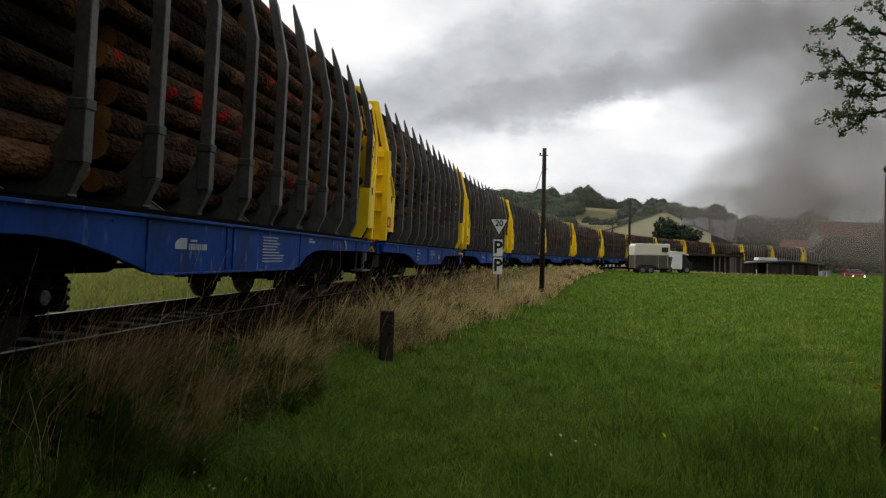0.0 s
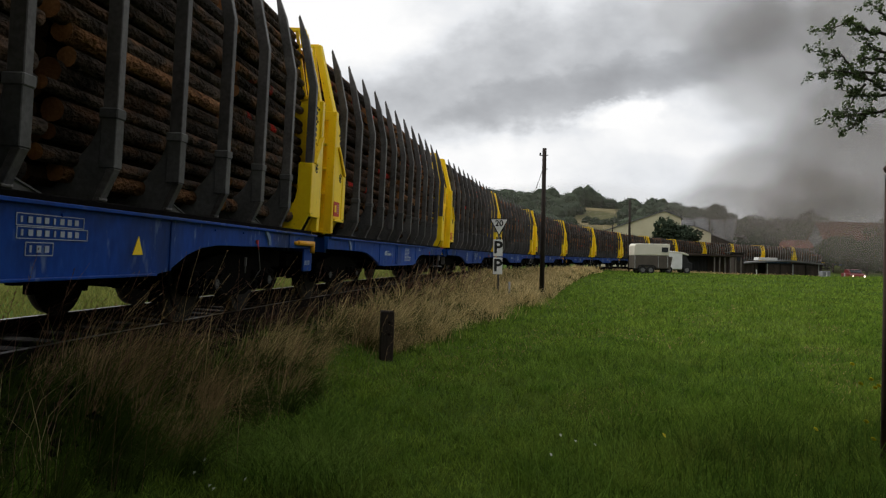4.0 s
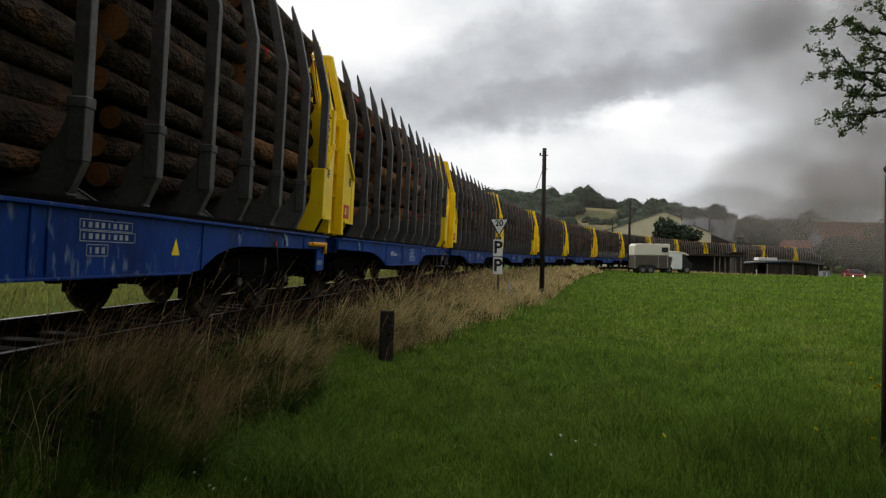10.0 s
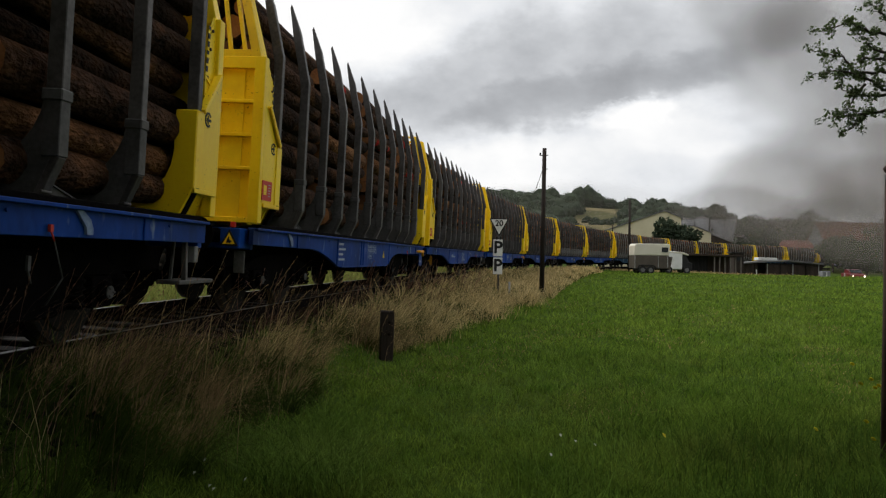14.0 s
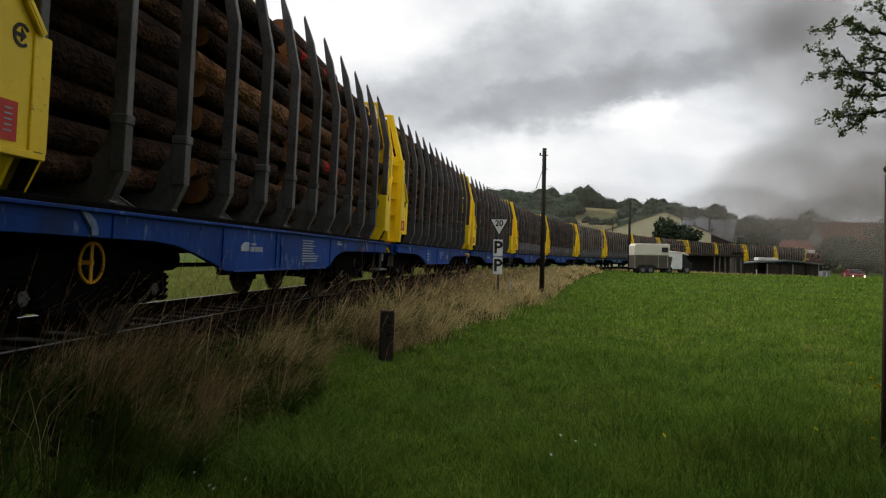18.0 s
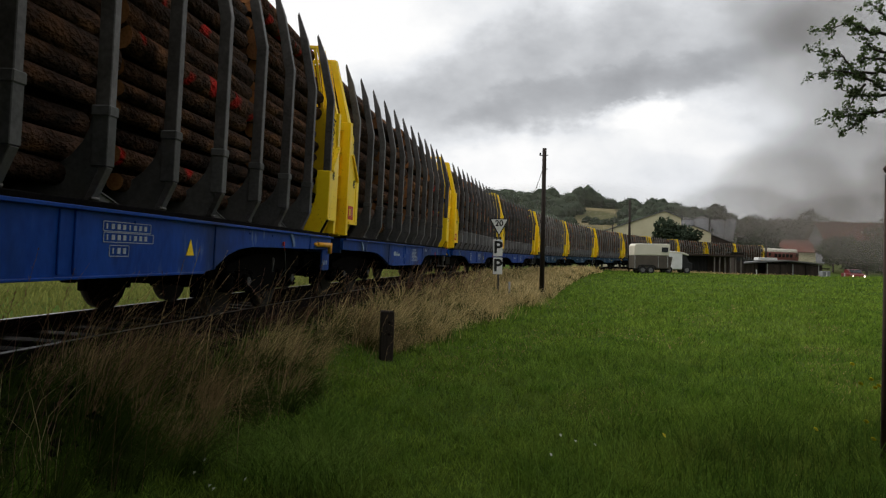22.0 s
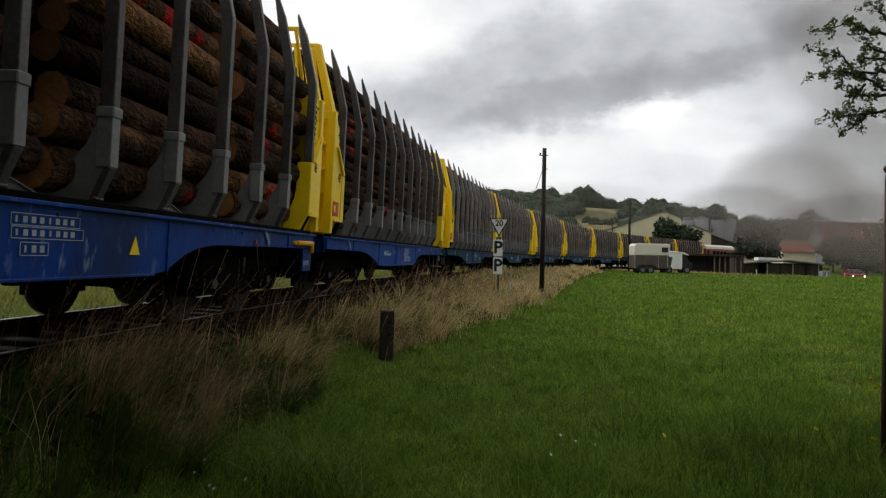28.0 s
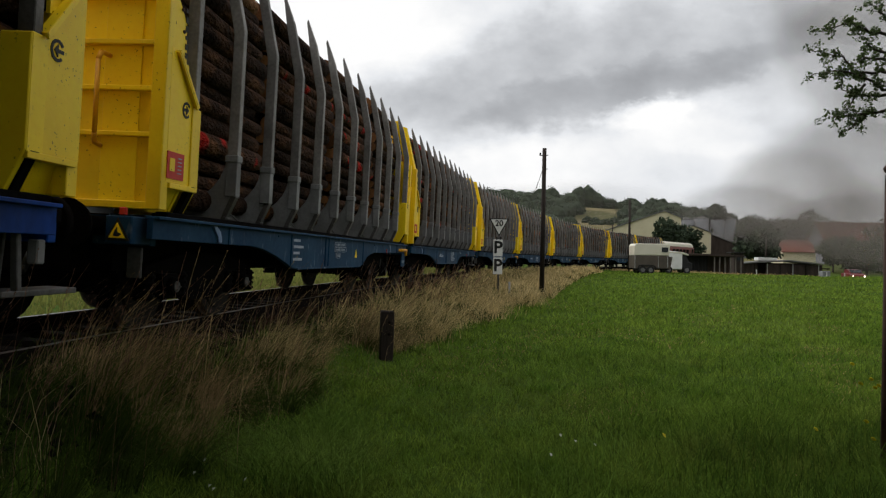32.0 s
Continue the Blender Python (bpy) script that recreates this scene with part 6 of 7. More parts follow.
# ---------------------------------------------------------------- drifting smoke
def smoke_material(name, colour, density, scale, lo, hi):
    """Soft smoke: thick at the middle of each billow, ragged and clear towards its rim."""
    m = bpy.data.materials.new(name)
    m.use_nodes = True
    n, l = m.node_tree.nodes, m.node_tree.links
    n.clear()
    out, mix = n.new("ShaderNodeOutputMaterial"), n.new("ShaderNodeMixShader")
    clear, dif = n.new("ShaderNodeBsdfTransparent"), n.new("ShaderNodeBsdfDiffuse")
    dif.inputs["Color"].default_value = (*colour, 1)
    tl = n.new("ShaderNodeBsdfTranslucent")
    tl.inputs["Color"].default_value = (*colour, 1)
    body = n.new("ShaderNodeAddShader")
    l.new(dif.outputs[0], body.inputs[0])
    l.new(tl.outputs[0], body.inputs[1])
    co = n.new("ShaderNodeTexCoord")
    flat = n.new("ShaderNodeMapping")
    flat.inputs["Scale"].default_value = (1, 0, 1)
    l.new(co.outputs["Object"], flat.inputs["Vector"])
    info = n.new("ShaderNodeObjectInfo")
    nz = n.new("ShaderNodeTexNoise")
    nz.noise_dimensions = "4D"
    nz.inputs["Scale"].default_value, nz.inputs["Detail"].default_value = scale, 6.0
    seed = n.new("ShaderNodeMath")
    seed.operation = "MULTIPLY"
    seed.inputs[1].default_value = 40.0
    l.new(info.outputs["Random"], seed.inputs[0])
    l.new(seed.outputs[0], nz.inputs["W"])
    l.new(co.outputs["Object"], nz.inputs["Vector"])
    ln = n.new("ShaderNodeVectorMath")
    ln.operation = "LENGTH"
    l.new(flat.outputs[0], ln.inputs[0])
    wob = n.new("ShaderNodeMath")
    wob.operation = "MULTIPLY_ADD"
    wob.inputs[1].default_value = -0.9
    l.new(nz.outputs["Fac"], wob.inputs[0])
    l.new(ln.outputs["Value"], wob.inputs[2])
    fall = n.new("ShaderNodeMapRange")
    fall.interpolation_type = "SMOOTHSTEP"
    fall.inputs["From Min"].default_value, fall.inputs["From Max"].default_value = hi, lo
    fall.inputs["To Max"].default_value = density
    l.new(wob.outputs[0], fall.inputs["Value"])
    rim = n.new("ShaderNodeMapRange")
    rim.interpolation_type = "SMOOTHERSTEP"
    rim.inputs["From Min"].default_value, rim.inputs["From Max"].default_value = 1.0, 0.55
    l.new(ln.outputs["Value"], rim.inputs["Value"])
    k = n.new("ShaderNodeMath")
    k.operation = "MULTIPLY"
    l.new(fall.outputs[0], k.inputs[0])
    l.new(rim.outputs[0], k.inputs[1])
    l.new(k.outputs[0], mix.inputs["Fac"])
    l.new(clear.outputs[0], mix.inputs[1])
    l.new(body.outputs[0], mix.inputs[2])
    l.new(mix.outputs[0], out.inputs[0])
    return m


M["smoke"] = smoke_material("dark_smoke", (0.104, 0.093, 0.085), 0.248, 1.9, 0.10, 0.72)
M["dense_smoke"] = smoke_material("dense_smoke", (0.112, 0.101, 0.092), 0.52, 2.3, -0.1, 0.60)
M["haze"] = smoke_material("village_smoke", (0.116, 0.105, 0.097), 0.36, 1.5, 0.22, 0.90)
M["thin_haze"] = smoke_material("thin_smoke", (0.135, 0.127, 0.120), 0.15, 1.3, 0.0, 0.66)


def billow_mesh(seed):
    """A lumpy shell of unit radius, bulging towards the front."""
    r = random.Random(seed)
    vs, fs, n, rings = [(0, -0.45, 0)], [], 26, 8
    ph = [r.uniform(0, 6.28) for _ in range(4)]
    for k in range(1, rings + 1):
        q = k / rings
        for i in range(n):
            a = 2 * math.pi * i / n
            lump = 0.06 * math.sin(3 * a + ph[0] + 4 * q) + 0.05 * math.sin(5 * a + ph[1] - 6 * q) + 0.05 * math.sin(9 * q + ph[2])
            vs.append((q * math.cos(a), -0.45 * (1 - q * q) + 0.5 * lump * q * (1 - q), q * math.sin(a)))
    for i in range(n):
        fs.append((0, 1 + i, 1 + (i + 1) % n))
    for k in range(rings - 1):
        for i in range(n):
            a, b = 1 + k * n + i, 1 + k * n + (i + 1) % n
            fs.append((a, a + n, b + n, b))
    return vs, fs


billows = [sheet_mesh("smoke_puff", *billow_mesh(k), M["smoke"], True) for k in range(3)]
dense = [sheet_mesh("smoke_puff", *billow_mesh(k + 20), M["dense_smoke"], True) for k in range(3)]
veils = [sheet_mesh("smoke_puff", *billow_mesh(k + 7), M["thin_haze" if k == 2 else "haze"], True) for k in range(3)]
# x, y, z, width, height, drift over the clip in x and z, kind
PUFFS = [(132.0, 236, 70.1, 59.2, 39.8, 24.1, 0.0, 0), (126.2, 243, 83.5, 53.4, 36.2, 38.1, 3.8, 1), (109.3, 250, 71.7, 37.3, 29.4, 33.3, 3.9, 2), (91.3, 258, 92.0, 34.4, 20.2, 48.6, 4.0, 0)]
VEILS = [(58.9, 95, 15.0, 19.5, 14.0, 3.8, 0.8, 0), (47.5, 90, 11.5, 17.5, 10.5, 4.5, 0.5, 1), (36.8, 84, 9.1, 11.1, 7.5, 3.9, 0.0, 1), (48.5, 82, 5.6, 16.5, 5.0, 1.6, 0.0, 0), (76.0, 114, 7.5, 32.0, 10.5, 3.0, 0.0, 0), (70.6, 178, 12.8, 22.3, 10.5, 4.2, 0.0, 1), (39.2, 222, 16.5, 52.2, 12.2, 0.0, 0.0, 2)]
# thick smoke that hangs over the village at first and blows away
THICK_SMOKE = [(132.0, 238, 38.0, 38.0, 32.0, 78.0, 16.0, 0), (146.0, 246, 84.0, 46.0, 40.0, 62.0, 12.0, 1), (110.0, 232, 20.0, 24.0, 15.0, 60.0, 14.0, 2)]
puffs = []
for rows_, meshes, label in ((PUFFS, billows, "billow of dark grey smoke drifting over the village"), (THICK_SMOKE, dense, "thick brown-grey smoke rising behind the village"), (VEILS, veils, "veil of grey smoke drifting before the houses")):
    for x, y, z, w, h, dx, dz, k in rows_:
        o = new("smoke_puff", meshes[k])
        o.scale = (w, 3, h)
        o.location = (x, y, z)
        o.visible_shadow = True
        tagged(o, label, "smoke", "smoke over the village")
        puffs.append((o, x, y, z, dx, dz))


# ---------------------------------------------------------------- grass and flowers
def blades(name, x, y, height, width, lean, mat, seed, label, z_up=0.0, kind="stuff"):
    """Many narrow bent blades, three faces each, as one object."""
    r = np.random.default_rng(seed)
    n = len(x)
    z = ground_z(x, y) - 0.01 + z_up
    a = r.uniform(0, 2 * np.pi, n)
    side = np.stack([np.cos(a), np.sin(a), np.zeros(n)], 1) * (width / 2)[:, None]
    la = r.uniform(0, 2 * np.pi, n)
    bend = np.stack([np.cos(la), np.sin(la), np.zeros(n)], 1) * (lean * height)[:, None]
    p = np.stack([x, y, z], 1)
    upv = np.array([0, 0, 1.0])
    rows_ = []
    for t, w in ((0.0, 1.0), (0.45, 0.85), (0.78, 0.55)):
        c = p + upv * (height * (t - 0.38 * lean * t * t))[:, None] + bend * t * t
        rows_ += [c - side * w, c + side * w]
    tip = p + upv * (height * (1 - 0.42 * lean))[:, None] + bend
    v = np.stack([*rows_, tip], 1).reshape(-1, 3)
    b = (np.arange(n) * 7)[:, None]
    loops = b + np.array([[0, 1, 3, 2, 2, 3, 5, 4, 4, 5, 6]])
    me = bpy.data.meshes.new(name)
    me.vertices.add(len(v))
    me.vertices.foreach_set("co", v.ravel())
    me.loops.add(n * 11)
    me.loops.foreach_set("vertex_index", loops.ravel())
    me.polygons.add(n * 3)
    st = (np.arange(n)[:, None] * 11 + np.array([0, 4, 8])[None, :]).ravel()
    me.polygons.foreach_set("loop_start", st)
    me.update(calc_edges=True)
    me.validate()
    me.materials.append(mat)
    return tagged(new(name, me), label, "grass", kind=kind)


def wedge(n, y0, y1, spread, seed, power=1.0):
    """Points thinning out with distance over the open meadow."""
    r = np.random.default_rng(seed)
    y = y0 * (y1 / y0) ** (r.uniform(0, 1, n) ** power)
    x = r.uniform(-spread, spread, n) * y
    return x, y, r


x, y, r = wedge(270000, 3.2, 84, 0.72, 1)
d, q = from_track(x, y)
patch = np.sin(x * 1.1 + 0.4 * y) * np.sin(y * 0.8 - 0.3 * x)
keep = d > 2.0 + 0.4 * smooth(8, 5, q) + 1.0 * smooth(10, 20, q) + 1.2 * smooth(19, 30, q) + 0.45 * np.random.default_rng(8).normal(size=len(d))
x, y, d, patch = x[keep], y[keep], d[keep], patch[keep]
r = np.random.default_rng(2)
tuft = np.sin(3.1 * x + 1.3 * np.sin(1.7 * y)) * np.sin(2.3 * y + 1.1 * np.sin(2.1 * x)) + 0.6 * np.sin(0.9 * x - 1.3 * y + 1.0)
cell = np.random.default_rng(4).uniform(0, 1, (4096,))
small = cell[(np.floor(x / 0.11).astype(int) * 73 + np.floor(y / 0.16).astype(int) * 191) % 4096]
wide = cell[(np.floor(x / 0.37 + 0.3).astype(int) * 37 + np.floor(y / 0.55).astype(int) * 101) % 4096]
h = (0.025 + 0.05 * r.uniform(0, 1, len(x)) + 0.06 * small ** 2 + 0.05 * wide * small + 0.05 * np.clip(tuft, 0, 1.2) + 0.03 * np.clip(patch, 0, 1)) * (1 + 1.3 * smooth(1.0, 3.2, x) * smooth(9, 4.5, y)) * (1 + 0.2 * smooth(8, 25, y))
blades("meadow_grass", x, y, h, np.maximum(0.006, 0.0011 * y), r.uniform(0.3, 1.1, len(x)), M["grass"], 3, "short bright green meadow grass")
# yellowing strip where the meadow meets the lane and the sheds
r = np.random.default_rng(71)
x, y = r.uniform(19, 60, 9000), r.uniform(66, 85, 9000)
keep = (y > 70 + 0.12 * (x - 19) + 3 * np.sin(x * 0.35) + 3 * r.normal(size=len(x))) & (y < 85)
x, y = x[keep], y[keep]
blades("dry_edge_grass", x, y, r.uniform(0.15, 0.40, len(x)), np.full(len(x), 0.06), r.uniform(0.2, 0.8, len(x)), M["brown_grass"], 72, "brown dying grass along the far edge of the meadow")


def verge(n, q0, q1, d0, d1, seed, power=1.6):
    r = np.random.default_rng(seed)
    q = q0 + (q1 - q0) * r.uniform(0, 1, n) ** power
    d = r.uniform(d0, d1, n)
    x, y, t = on_track(q, d)
    return x, y, d, q, r


# rough green grass under the dry stalks, long by the track
def clear_of_post(x, y):
    """True where a tuft would not hide the timber post."""
    return ~((x + 0.075 * y < 0.25) & (x + 0.075 * y > -0.75) & (y > 6.5) & (y < 10.5))


def shoulder(q):
    """How far the bare ballast shoulder reaches from the track."""
    return 1.35 + 0.55 * smooth(5, 8, q) - 0.5 * smooth(24, 36, q) + 0.1 * np.sin(2.1 * q)


def edge_of_verge(q):
    """How far the rough verge reaches from the track."""
    return 2.5 + 0.35 * smooth(7, 13, q) + 0.4 * smooth(8, 5, q) + 1.1 * smooth(10, 20, q) + 1.3 * smooth(19, 30, q) + 0.22 * np.sin(q * 1.1) + 0.12 * np.sin(q * 2.9)


x, y, d, q, r = verge(110000, 0.5, 62, 1.2, 5.2, 12, 1.9)
keep = clear_of_post(x, y) & (d > shoulder(q) + 0.15 * r.normal(size=len(x))) & (d < edge_of_verge(q) - 0.35 + 0.25 * r.normal(size=len(x))) & (r.uniform(size=len(x)) < 0.7 + 0.3 * smooth(7, 14, q))
x, y, d, q = x[keep], y[keep], d[keep], q[keep]
r = np.random.default_rng(17)
h = r.uniform(0.18, 0.62, len(x)) * (1 - 0.6 * smooth(-0.9, 0.1, d - edge_of_verge(q)))
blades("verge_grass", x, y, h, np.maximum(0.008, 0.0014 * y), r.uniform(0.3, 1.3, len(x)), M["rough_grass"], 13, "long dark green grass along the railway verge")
x, y, d, q, r = verge(70000, 2.0, 66, 1.2, 5.2, 14, 1.15)
clump = np.sin(x * 2.3 + y * 1.7) + np.sin(y * 3.1 - x) + r.normal(size=len(x)) * 0.6
keep = (clump > -0.7 + 3.2 * smooth(13, 7, q)) & clear_of_post(x, y) & (d > shoulder(q) + 0.12 * r.normal(size=len(x))) & (d < edge_of_verge(q) - 0.1 - 0.3 * smooth(10, 6, q) + 0.2 * r.normal(size=len(x)))
x, y, d, q, clump = x[keep], y[keep], d[keep], q[keep], clump[keep]
r = np.random.default_rng(15)
h = r.uniform(0.30, 0.92, len(x)) * (0.5 + 0.5 * smooth(-0.8, 1.6, clump)) * (1 - 0.45 * smooth(-0.7, 0.1, d - edge_of_verge(q)))
blades("dry_grass", x, y, h, np.maximum(0.004, 0.0009 * y), r.uniform(0.15, 0.95, len(x)), M["dry"], 16, "tall straw-coloured dry grass along the railway")


def tufts(name, q0, q1, count, each, tall, width, mat, seed, label):
    """Tussocks of long thin blades that arch outwards and lie over with the wind."""
    r = np.random.default_rng(seed)
    cx, cy, cd, cq, r = verge(count, q0, q1, 1.15, 4.6, seed, 1.0)
    ok = (cd > shoulder(cq)) & (cd < edge_of_verge(cq) - 0.15 - (0.0 if mat is M["rough_grass"] else 0.15) * smooth(10, 6, cq)) & clear_of_post(cx, cy)
    cx, cy = cx[ok], cy[ok]
    size = r.uniform(0.6, 1.15, len(cx))
    way = r.uniform(0.1, 1.3, len(cx))
    k = np.repeat(np.arange(len(cx)), each)
    n = len(k)
    a = r.uniform(0, 2 * np.pi, n)
    out = r.uniform(0, 0.10, n)
    x, y = cx[k] + np.cos(a) * out, cy[k] + np.sin(a) * out
    h = tall * size[k] * r.uniform(0.45, 1.0, n)
    lean = r.uniform(0.2, 1.15, n)
    bx, by = np.cos(a) * 0.40 + 0.35 + way[k] * 0.6, np.sin(a) * 0.45 - 0.10 - 0.2 * way[k]
    base = np.stack([x, y, ground_z(x, y) - 0.01], 1)
    w = r.uniform(0.6, 1.2, n) * width
    side = np.stack([-np.sin(a + 0.7), np.cos(a + 0.7), np.zeros(n)], 1) * (w / 2)[:, None]
    rows_ = []
    for t, wt in ((0, 1.0), (0.25, 1.0), (0.5, 0.85), (0.72, 0.65), (0.88, 0.4), (1.0, 0.12)):
        c = base + np.stack([bx * lean * h * t ** 1.8, by * lean * h * t ** 1.8, h * (t - 0.62 * lean * t ** 3)], 1)
        rows_ += [c - side * wt, c + side * wt]
    v = np.stack(rows_, 1).reshape(-1, 3)
    quad = np.concatenate([[[2 * i, 2 * i + 1, 2 * i + 3, 2 * i + 2]] for i in range(5)])
    f = ((np.arange(n) * 12)[:, None, None] + quad[None]).reshape(-1, 4)
    me = bpy.data.meshes.new(name)
    me.from_pydata(v.tolist(), [], f.tolist())
    me.materials.append(mat)
    return tagged(new(name, me), label, "grass", kind="stuff")


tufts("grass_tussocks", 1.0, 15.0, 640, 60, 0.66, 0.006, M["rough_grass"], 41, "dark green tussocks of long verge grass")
tufts("brown_tussocks", 4.5, 13.0, 430, 60, 0.78, 0.0034, M["brown_grass"], 42, "brown tussocks lying over in the wind")
tufts("dry_tussocks", 6.5, 17.0, 230, 44, 0.74, 0.0045, M["dry"], 44, "pale dry tussocks lying over in the wind")
tufts("far_dry_tussocks", 10.0, 40.0, 520, 36, 0.78, 0.011, M["dry"], 43, "straw-coloured tussocks by the speed sign")


def stalks(name, x, y, height, mat, seed, label):
    """Thin grass stems that carry a loose panicle of spikelets."""
    r = np.random.default_rng(seed)
    z = ground_z(x, y)
    vs, fs = [], []
    for i in range(len(x)):
        a, lean, h = r.normal() * 0.75 + 0.1, r.uniform(0.15, 0.8), height[i]
        w = max(0.0022, 0.0005 * y[i])
        pts = [Vector((x[i] + math.cos(a) * lean * h * t * t, y[i] + math.sin(a) * lean * h * t * t, z[i] + h * t * (1 - 0.3 * lean * t))) for t in (0, 0.35, 0.7, 1.0)]
        sd = Vector((math.cos(a + 1.2), math.sin(a + 1.2), 0)) * w
        for p, q in zip(pts, pts[1:]):
            b = len(vs)
            vs += [p - sd * 0.5, p + sd * 0.5, q + sd * 0.4, q - sd * 0.4]
            fs.append((b, b + 1, b + 2, b + 3))
        for k in range(12):
            t = r.uniform(0.0, 1.0)
            p = pts[2].lerp(pts[3], t)
            q = p + ((pts[3] - pts[2]).normalized() * (0.030 + 0.016 * r.uniform()) + Vector((r.normal(), r.normal(), r.normal())) * 0.007) * (1.1 - 0.5 * t) * min(h + 0.2, 0.9)
            b = len(vs)
            vs += [p, p.lerp(q, 0.5) + sd * 1.0, q, p.lerp(q, 0.5) - sd * 1.0]
            fs.append((b, b + 1, b + 2, b + 3))
    return tagged(new(name, sheet_mesh(name, [tuple(v) for v in vs], fs, mat)), label, "grass", kind="stuff")


x, y, d, q, r = verge(620, 3.2, 30, 1.25, 2.5, 18, 1.5)
near = np.sin(q * 1.9) + r.normal(size=len(q)) * 0.5 > -0.2
stalks("seed_grass", x[near], y[near], r.uniform(0.65, 1.15, near.sum()), M["seed"], 19, "thin reddish grass stalks with loose seed heads")
x, y, d, q, r = verge(360, 4.5, 34, 1.3, 2.9, 23, 1.2)
stalks("straw_stalks", x, y, r.uniform(0.5, 1.0, len(x)), M["brown_grass"], 24, "brown straw stalks standing in the verge")
r = np.random.default_rng(27)
k = np.repeat(np.arange(5), 7)
q, d = np.array([4.6, 5.4, 6.3, 7.4, 8.6])[k] + 0.16 * r.normal(size=35), np.array([1.75, 1.9, 1.8, 2.0, 2.05])[k] + 0.14 * r.normal(size=35)
x, y, _ = on_track(q, d)
stalks("tall_stalks", x, y, r.uniform(0.8, 1.3, len(x)), M["brown_grass"], 28, "tall brown grass stalks before the wheels")
# added weeds paint shade on the ballast shoulder; green grass over the verge edge
x, y, d, q, r = verge(9000, 2.5, 24, 0.98, 1.5, 71, 1.3)
keep = np.sin(3.1 * q + 2.0 * d) + np.sin(1.3 * q) + r.normal(size=len(q)) * 0.5 > -0.5
x, y = x[keep], y[keep]
r = np.random.default_rng(72)
blades("shoulder_weeds", x, y, r.uniform(0.07, 0.24, len(x)), np.maximum(0.006, 0.001 * y), r.uniform(0.3, 1.2, len(x)), M["weed"], 73, "added dark weeds standing in for shade on the ballast shoulder")
r = np.random.default_rng(74)
x, y = r.uniform(-2.3, -0.4, 15000), r.uniform(4.4, 7.3, 15000)
keep = (x > -0.27 * y + 0.10 + 0.15 * r.normal(size=len(x)) + 0.25 * np.sin(2.1 * y)) & (x < -0.13 * y + 0.2 * r.normal(size=len(x))) & (np.sin(3.3 * x + y) * np.sin(2.6 * y - x) > -0.45) & clear_of_post(x, y)
x, y = x[keep], y[keep]
pale = r.uniform(size=len(x)) < 0.7
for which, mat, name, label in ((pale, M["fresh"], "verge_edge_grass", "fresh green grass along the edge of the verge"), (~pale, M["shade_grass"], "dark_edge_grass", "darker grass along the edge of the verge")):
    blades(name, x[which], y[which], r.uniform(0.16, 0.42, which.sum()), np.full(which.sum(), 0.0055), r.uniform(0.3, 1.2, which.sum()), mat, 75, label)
x, y, r = wedge(26000, 3.4, 26, 0.7, 31)
d, q = from_track(x, y)
keep = (d > 3.2) & (np.sin(x * 0.9 + 1.7) * np.sin(y * 0.7 + 0.5) + 0.5 * np.sin(2.3 * x - 1.1 * y) > 0.25)
x, y = x[keep], y[keep]
r = np.random.default_rng(32)
blades("dead_grass", x, y, r.uniform(0.03, 0.10, len(x)), np.maximum(0.005, 0.0010 * y), r.uniform(0.5, 1.2, len(x)), M["brown_grass"], 33, "dead brown blades among the mown grass")
x, y, r = wedge(15000, 3.3, 11.5, 0.66, 35)
keep = (x > 0.05 * y + 0.5 * r.uniform(0, 1, len(x))) & (np.sin(2.7 * x + y) * np.sin(1.9 * y - x) > -0.35)
x, y = x[keep], y[keep]
r = np.random.default_rng(36)
tall = r.uniform(0.10, 0.40, len(x)) * (0.65 + 0.35 * smooth(0.5, 2.6, x))
# the share of shade-coloured blades grows to the right
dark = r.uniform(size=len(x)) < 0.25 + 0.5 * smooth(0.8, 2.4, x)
for which, mat, name, label in ((dark, M["shade_grass"], "dark_meadow_grass", "tall grass by the brown post, shade put into its green"), (~dark, M["fresh"], "tall_meadow_grass", "taller uncut grass by the brown post")):
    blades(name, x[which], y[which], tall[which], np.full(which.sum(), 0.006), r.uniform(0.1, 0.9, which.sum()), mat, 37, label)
# shade in this corner is put into the colour of the blades
r = np.random.default_rng(63)
x, y = r.uniform(1.0, 3.6, 9000), r.uniform(3.2, 6.2, 9000)
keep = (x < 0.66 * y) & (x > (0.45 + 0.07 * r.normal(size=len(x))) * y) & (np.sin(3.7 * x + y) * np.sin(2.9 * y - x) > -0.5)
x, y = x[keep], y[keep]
blades("corner_grass", x, y, r.uniform(0.14, 0.46, len(x)), np.full(len(x), 0.006), r.uniform(0.1, 0.8, len(x)), M["shade_grass"], 64, "tall grass at the meadow edge, coloured as if shaded")
# loose tufts that stand out of the short grass
r = np.random.default_rng(61)
cx, cy = r.uniform(-1.0, 3.4, 170), r.uniform(3.6, 12.0, 170)
ok = (abs(cx) < 0.6 * cy) & (from_track(cx, cy)[0] > 3.1)
k = np.repeat(np.flatnonzero(ok), 38)
x, y = cx[k] + r.normal(size=len(k)) * 0.06, cy[k] + r.normal(size=len(k)) * 0.06
blades("meadow_tufts", x, y, r.uniform(0.08, 0.24, len(x)), np.full(len(x), 0.0055), r.uniform(0.3, 1.1, len(x)), M["fresh"], 62, "loose tufts of longer grass in the meadow")
x, y, d, q, r = verge(70000, 2, 60, -26, -2.3, 20, 1.2)
blades("field_grass", x, y, r.uniform(0.12, 0.4, len(x)), np.maximum(0.012, 0.0022 * y), r.uniform(0.2, 0.7, len(x)), M["far_field"], 21, "pale yellow-green field beyond the railway")


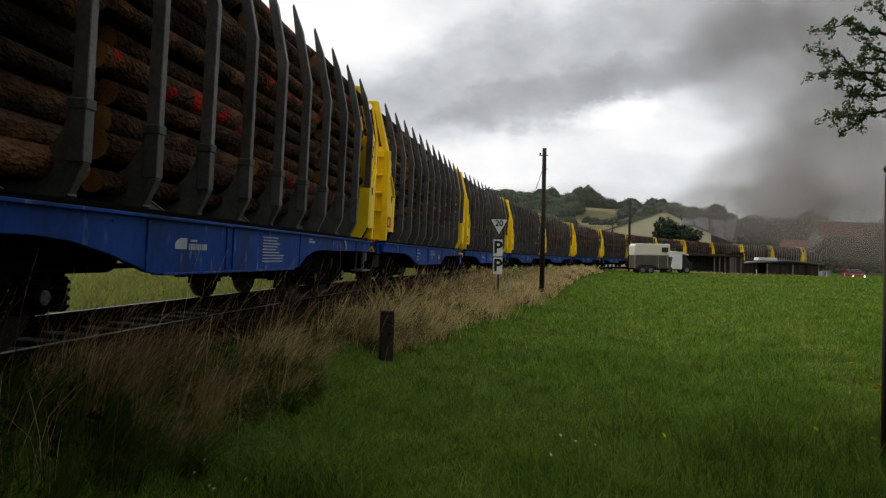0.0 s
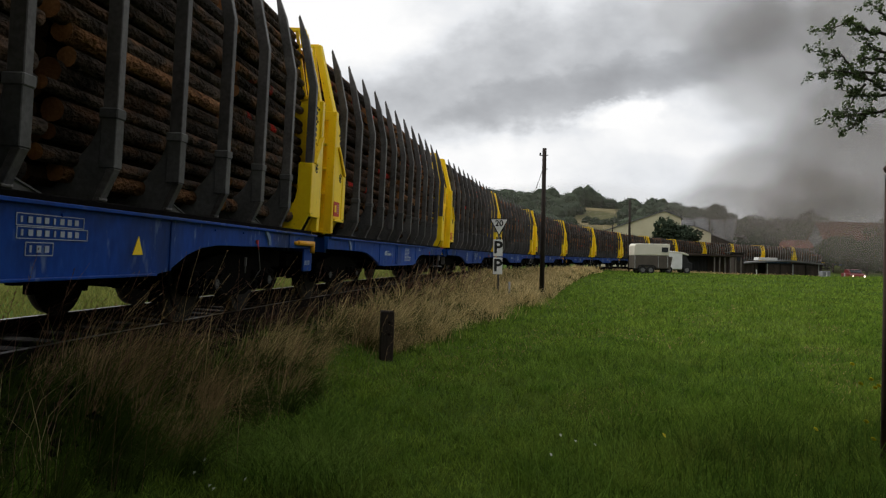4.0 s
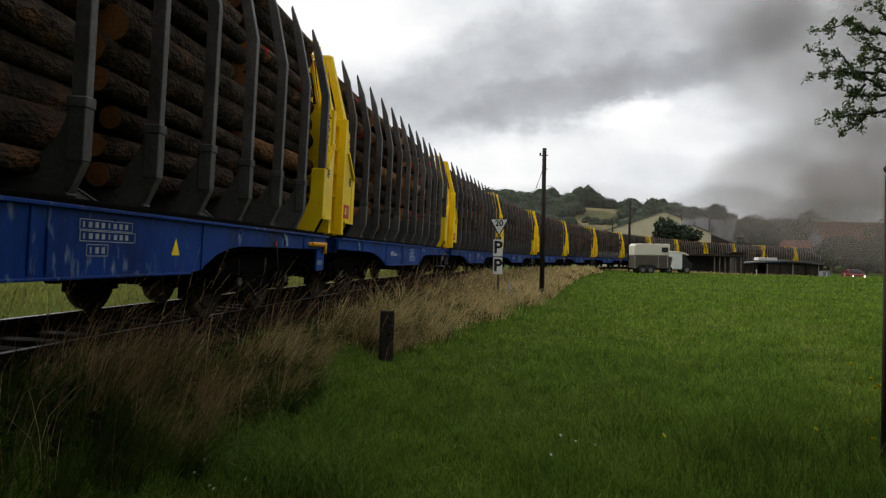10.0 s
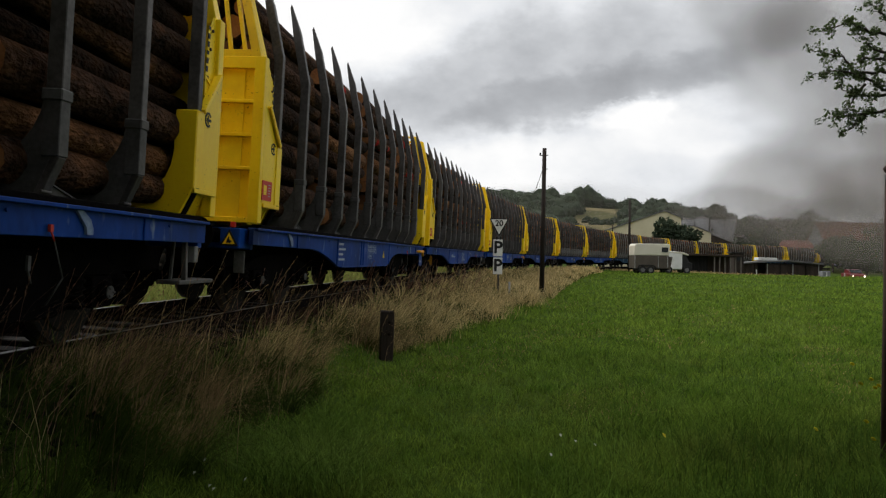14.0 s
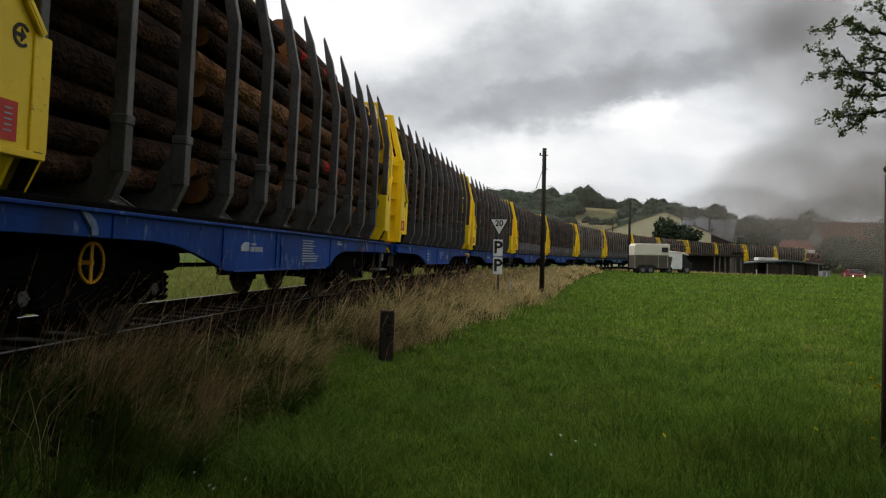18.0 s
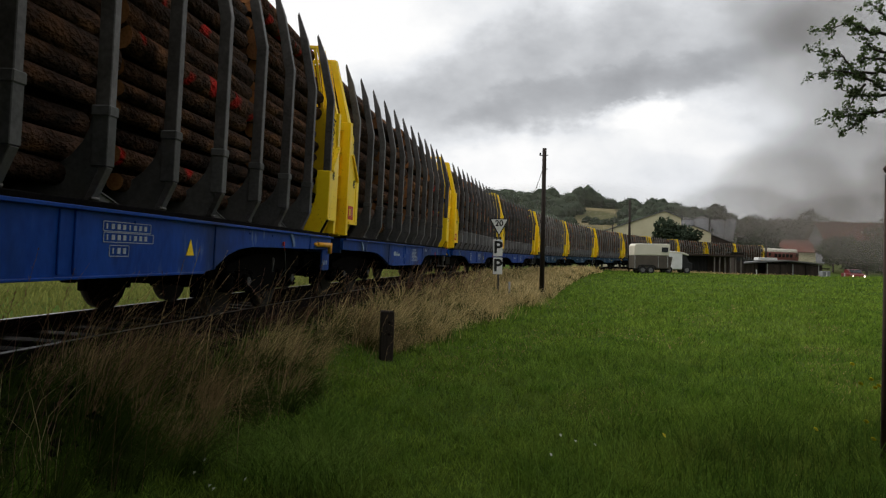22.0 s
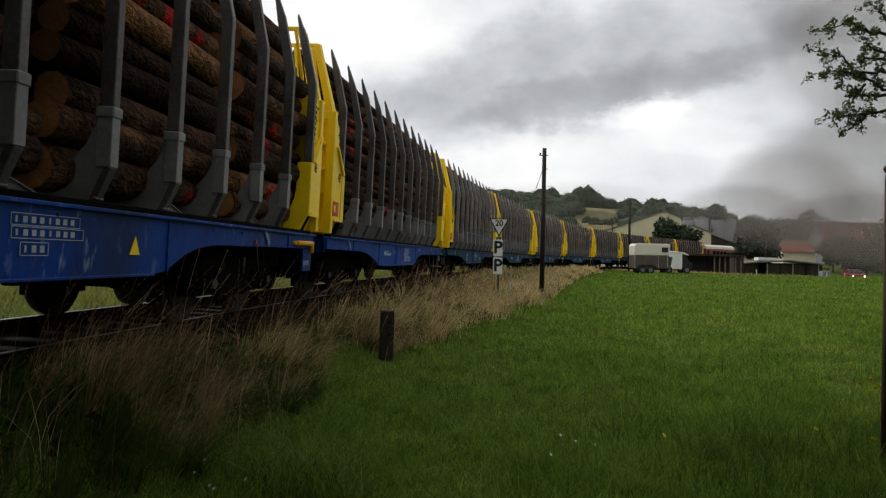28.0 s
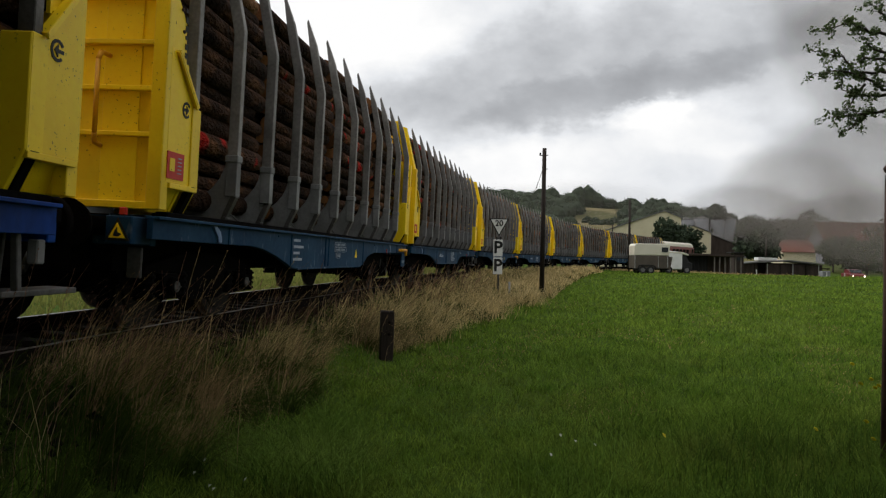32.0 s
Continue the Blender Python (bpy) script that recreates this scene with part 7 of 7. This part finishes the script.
# Trees out of view, added only to shade the foreground and near wagons.
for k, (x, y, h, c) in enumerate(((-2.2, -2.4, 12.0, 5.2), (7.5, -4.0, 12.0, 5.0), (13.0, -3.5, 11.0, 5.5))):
    tree(place(x, y), h, c, 90 + k, 7000, 0.34, M["near_leaf"], 0.26, 0.60, "tall unseen tree added to shade the foreground", "hedgerow trees")


def flower(at, height, petal, size, label):
    f = tagged(new("flower"), label, "flower", "meadow flowers")
    f.matrix_basis = at
    part("stem", tube(bm_new(), (0, 0, 0), (0.01, 0, height), 0.003, 0.002, 5), M["grass"], f)
    bm = bm_new()
    for k in range(9):
        a = 2 * math.pi * k / 9
        prism(bm, [(0, 0), (size * math.cos(a - 0.3), size * math.sin(a - 0.3)), (size * math.cos(a + 0.3), size * math.sin(a + 0.3))], "z", height, height + 0.004)
    tube(bm, (0, 0, height), (0, 0, height + 0.012), size * 0.35, size * 0.25, 8)
    for v in bm.verts:
        v.co = Vector((0, 0, height)) + Matrix.Rotation(radians(50), 3, "X") @ (v.co - Vector((0, 0, height)))
    part("blossom", bm, petal, f)
    return f


# More unseen trees and bushes, placed to darken both lower corners.
tree(place(4.4, 0.2), 8.0, 3.0, 99, 9000, 0.26, M["near_leaf"], 0.18, 0.50, "tall unseen tree added to shade the foreground", "hedgerow trees")
tree(place(-1.9, 0.1), 4.2, 0.95, 98, 4200, 0.13, M["near_leaf"], 0.06, 0.10, "dense unseen bush added to shade the foreground", "hedgerow trees")
tree(place(5.6, 3.9), 5.0, 1.9, 96, 5200, 0.14, M["near_leaf"], 0.08, 0.16, "dense unseen bush added to shade the foreground", "hedgerow trees")
tree(place(-2.7, -1.3), 7.6, 2.4, 95, 14000, 0.20, M["near_leaf"], 0.10, 0.55, "leafy unseen tree added to shade the verge", "hedgerow trees")
tree(place(-1.9, -1.5), 4.6, 2.0, 97, 3500, 0.16, M["near_leaf"], 0.08, 0.12, "dense unseen bush added to shade the foreground", "hedgerow trees")

for x, y, h in ((3.42, 6.0, 0.68), (3.34, 5.6, 0.62), (3.20, 5.5, 0.60), (3.28, 5.45, 0.58), (3.22, 5.3, 0.62), (2.95, 5.0, 0.42), (2.60, 5.0, 0.36), (3.0, 5.0, 0.30), (1.55, 5.0, 0.30)):
    flower(place(x, y, 40 * x), h, M["petal_yellow"], 0.017, "yellow hawkweed flower in the long grass")
for x, y, h in ((-1.50, 4.62, 0.16), (-1.53, 4.52, 0.10), (-1.40, 4.42, 0.08), (-1.37, 4.40, 0.07), (-1.21, 4.52, 0.10), (1.05, 5.6, 0.10), (0.95, 5.7, 0.12), (0.8, 5.2, 0.1), (1.18, 5.5, 0.1)):
    flower(place(x, y, 70 * x), h, M["petal_white"], 0.012, "small white clover blossom in the grass")


# ---------------------------------------------------------------- what moves
def motions():
    times = [k * 1.0 for k in range(33)]
    for j in wagons:
        rows = [(t, rail_pose(middle_of(j) - run_at(t), 4.35)) for t in times]
        walk(wagons[j], rows)
        walk(loads[j], rows)
    walk(loco, [(t, rail_pose(LOCO_Q - run_at(t), 4.35)) for t in times])
    # all wheelsets of a kind roll alike: the same keys serve them all
    rolling = {}
    for vehicle in [*wagons.values(), loco]:
        for ws in vehicle.children_recursive:
            if not ws.name.startswith("wheelset"):
                continue
            side = 1 if ws.location.y > 0 else -1
            if side not in rolling:
                y = ws.location.y
                rows = []
                for k in range(241):
                    t = 32.0 * k / 240
                    rows.append((t, Matrix.Translation((0, y, 0.46)) @ Matrix.Rotation(run_at(t) / 0.46, 4, "X")))
                walk(ws, rows)
                rolling[side] = ws
            else:
                ws.rotation_mode = "QUATERNION"
                ws.animation_data_create()
                ws.animation_data.action = rolling[side].animation_data.action
                ws.animation_data.action_slot = rolling[side].animation_data.action_slot
    for o, x, y, z, dx, dz in puffs:
        walk(o, [(t, Matrix.Translation((x + dx * t / 32, y, z + dz * t / 32))) for t in (0.0, 8.0, 16.0, 24.0, 32.0)])
    walk(backdrop, [(t, Matrix.Translation((120 * t / 32, SKY_Y, 0))) for t in (0.0, 16.0, 32.0)])


motions()
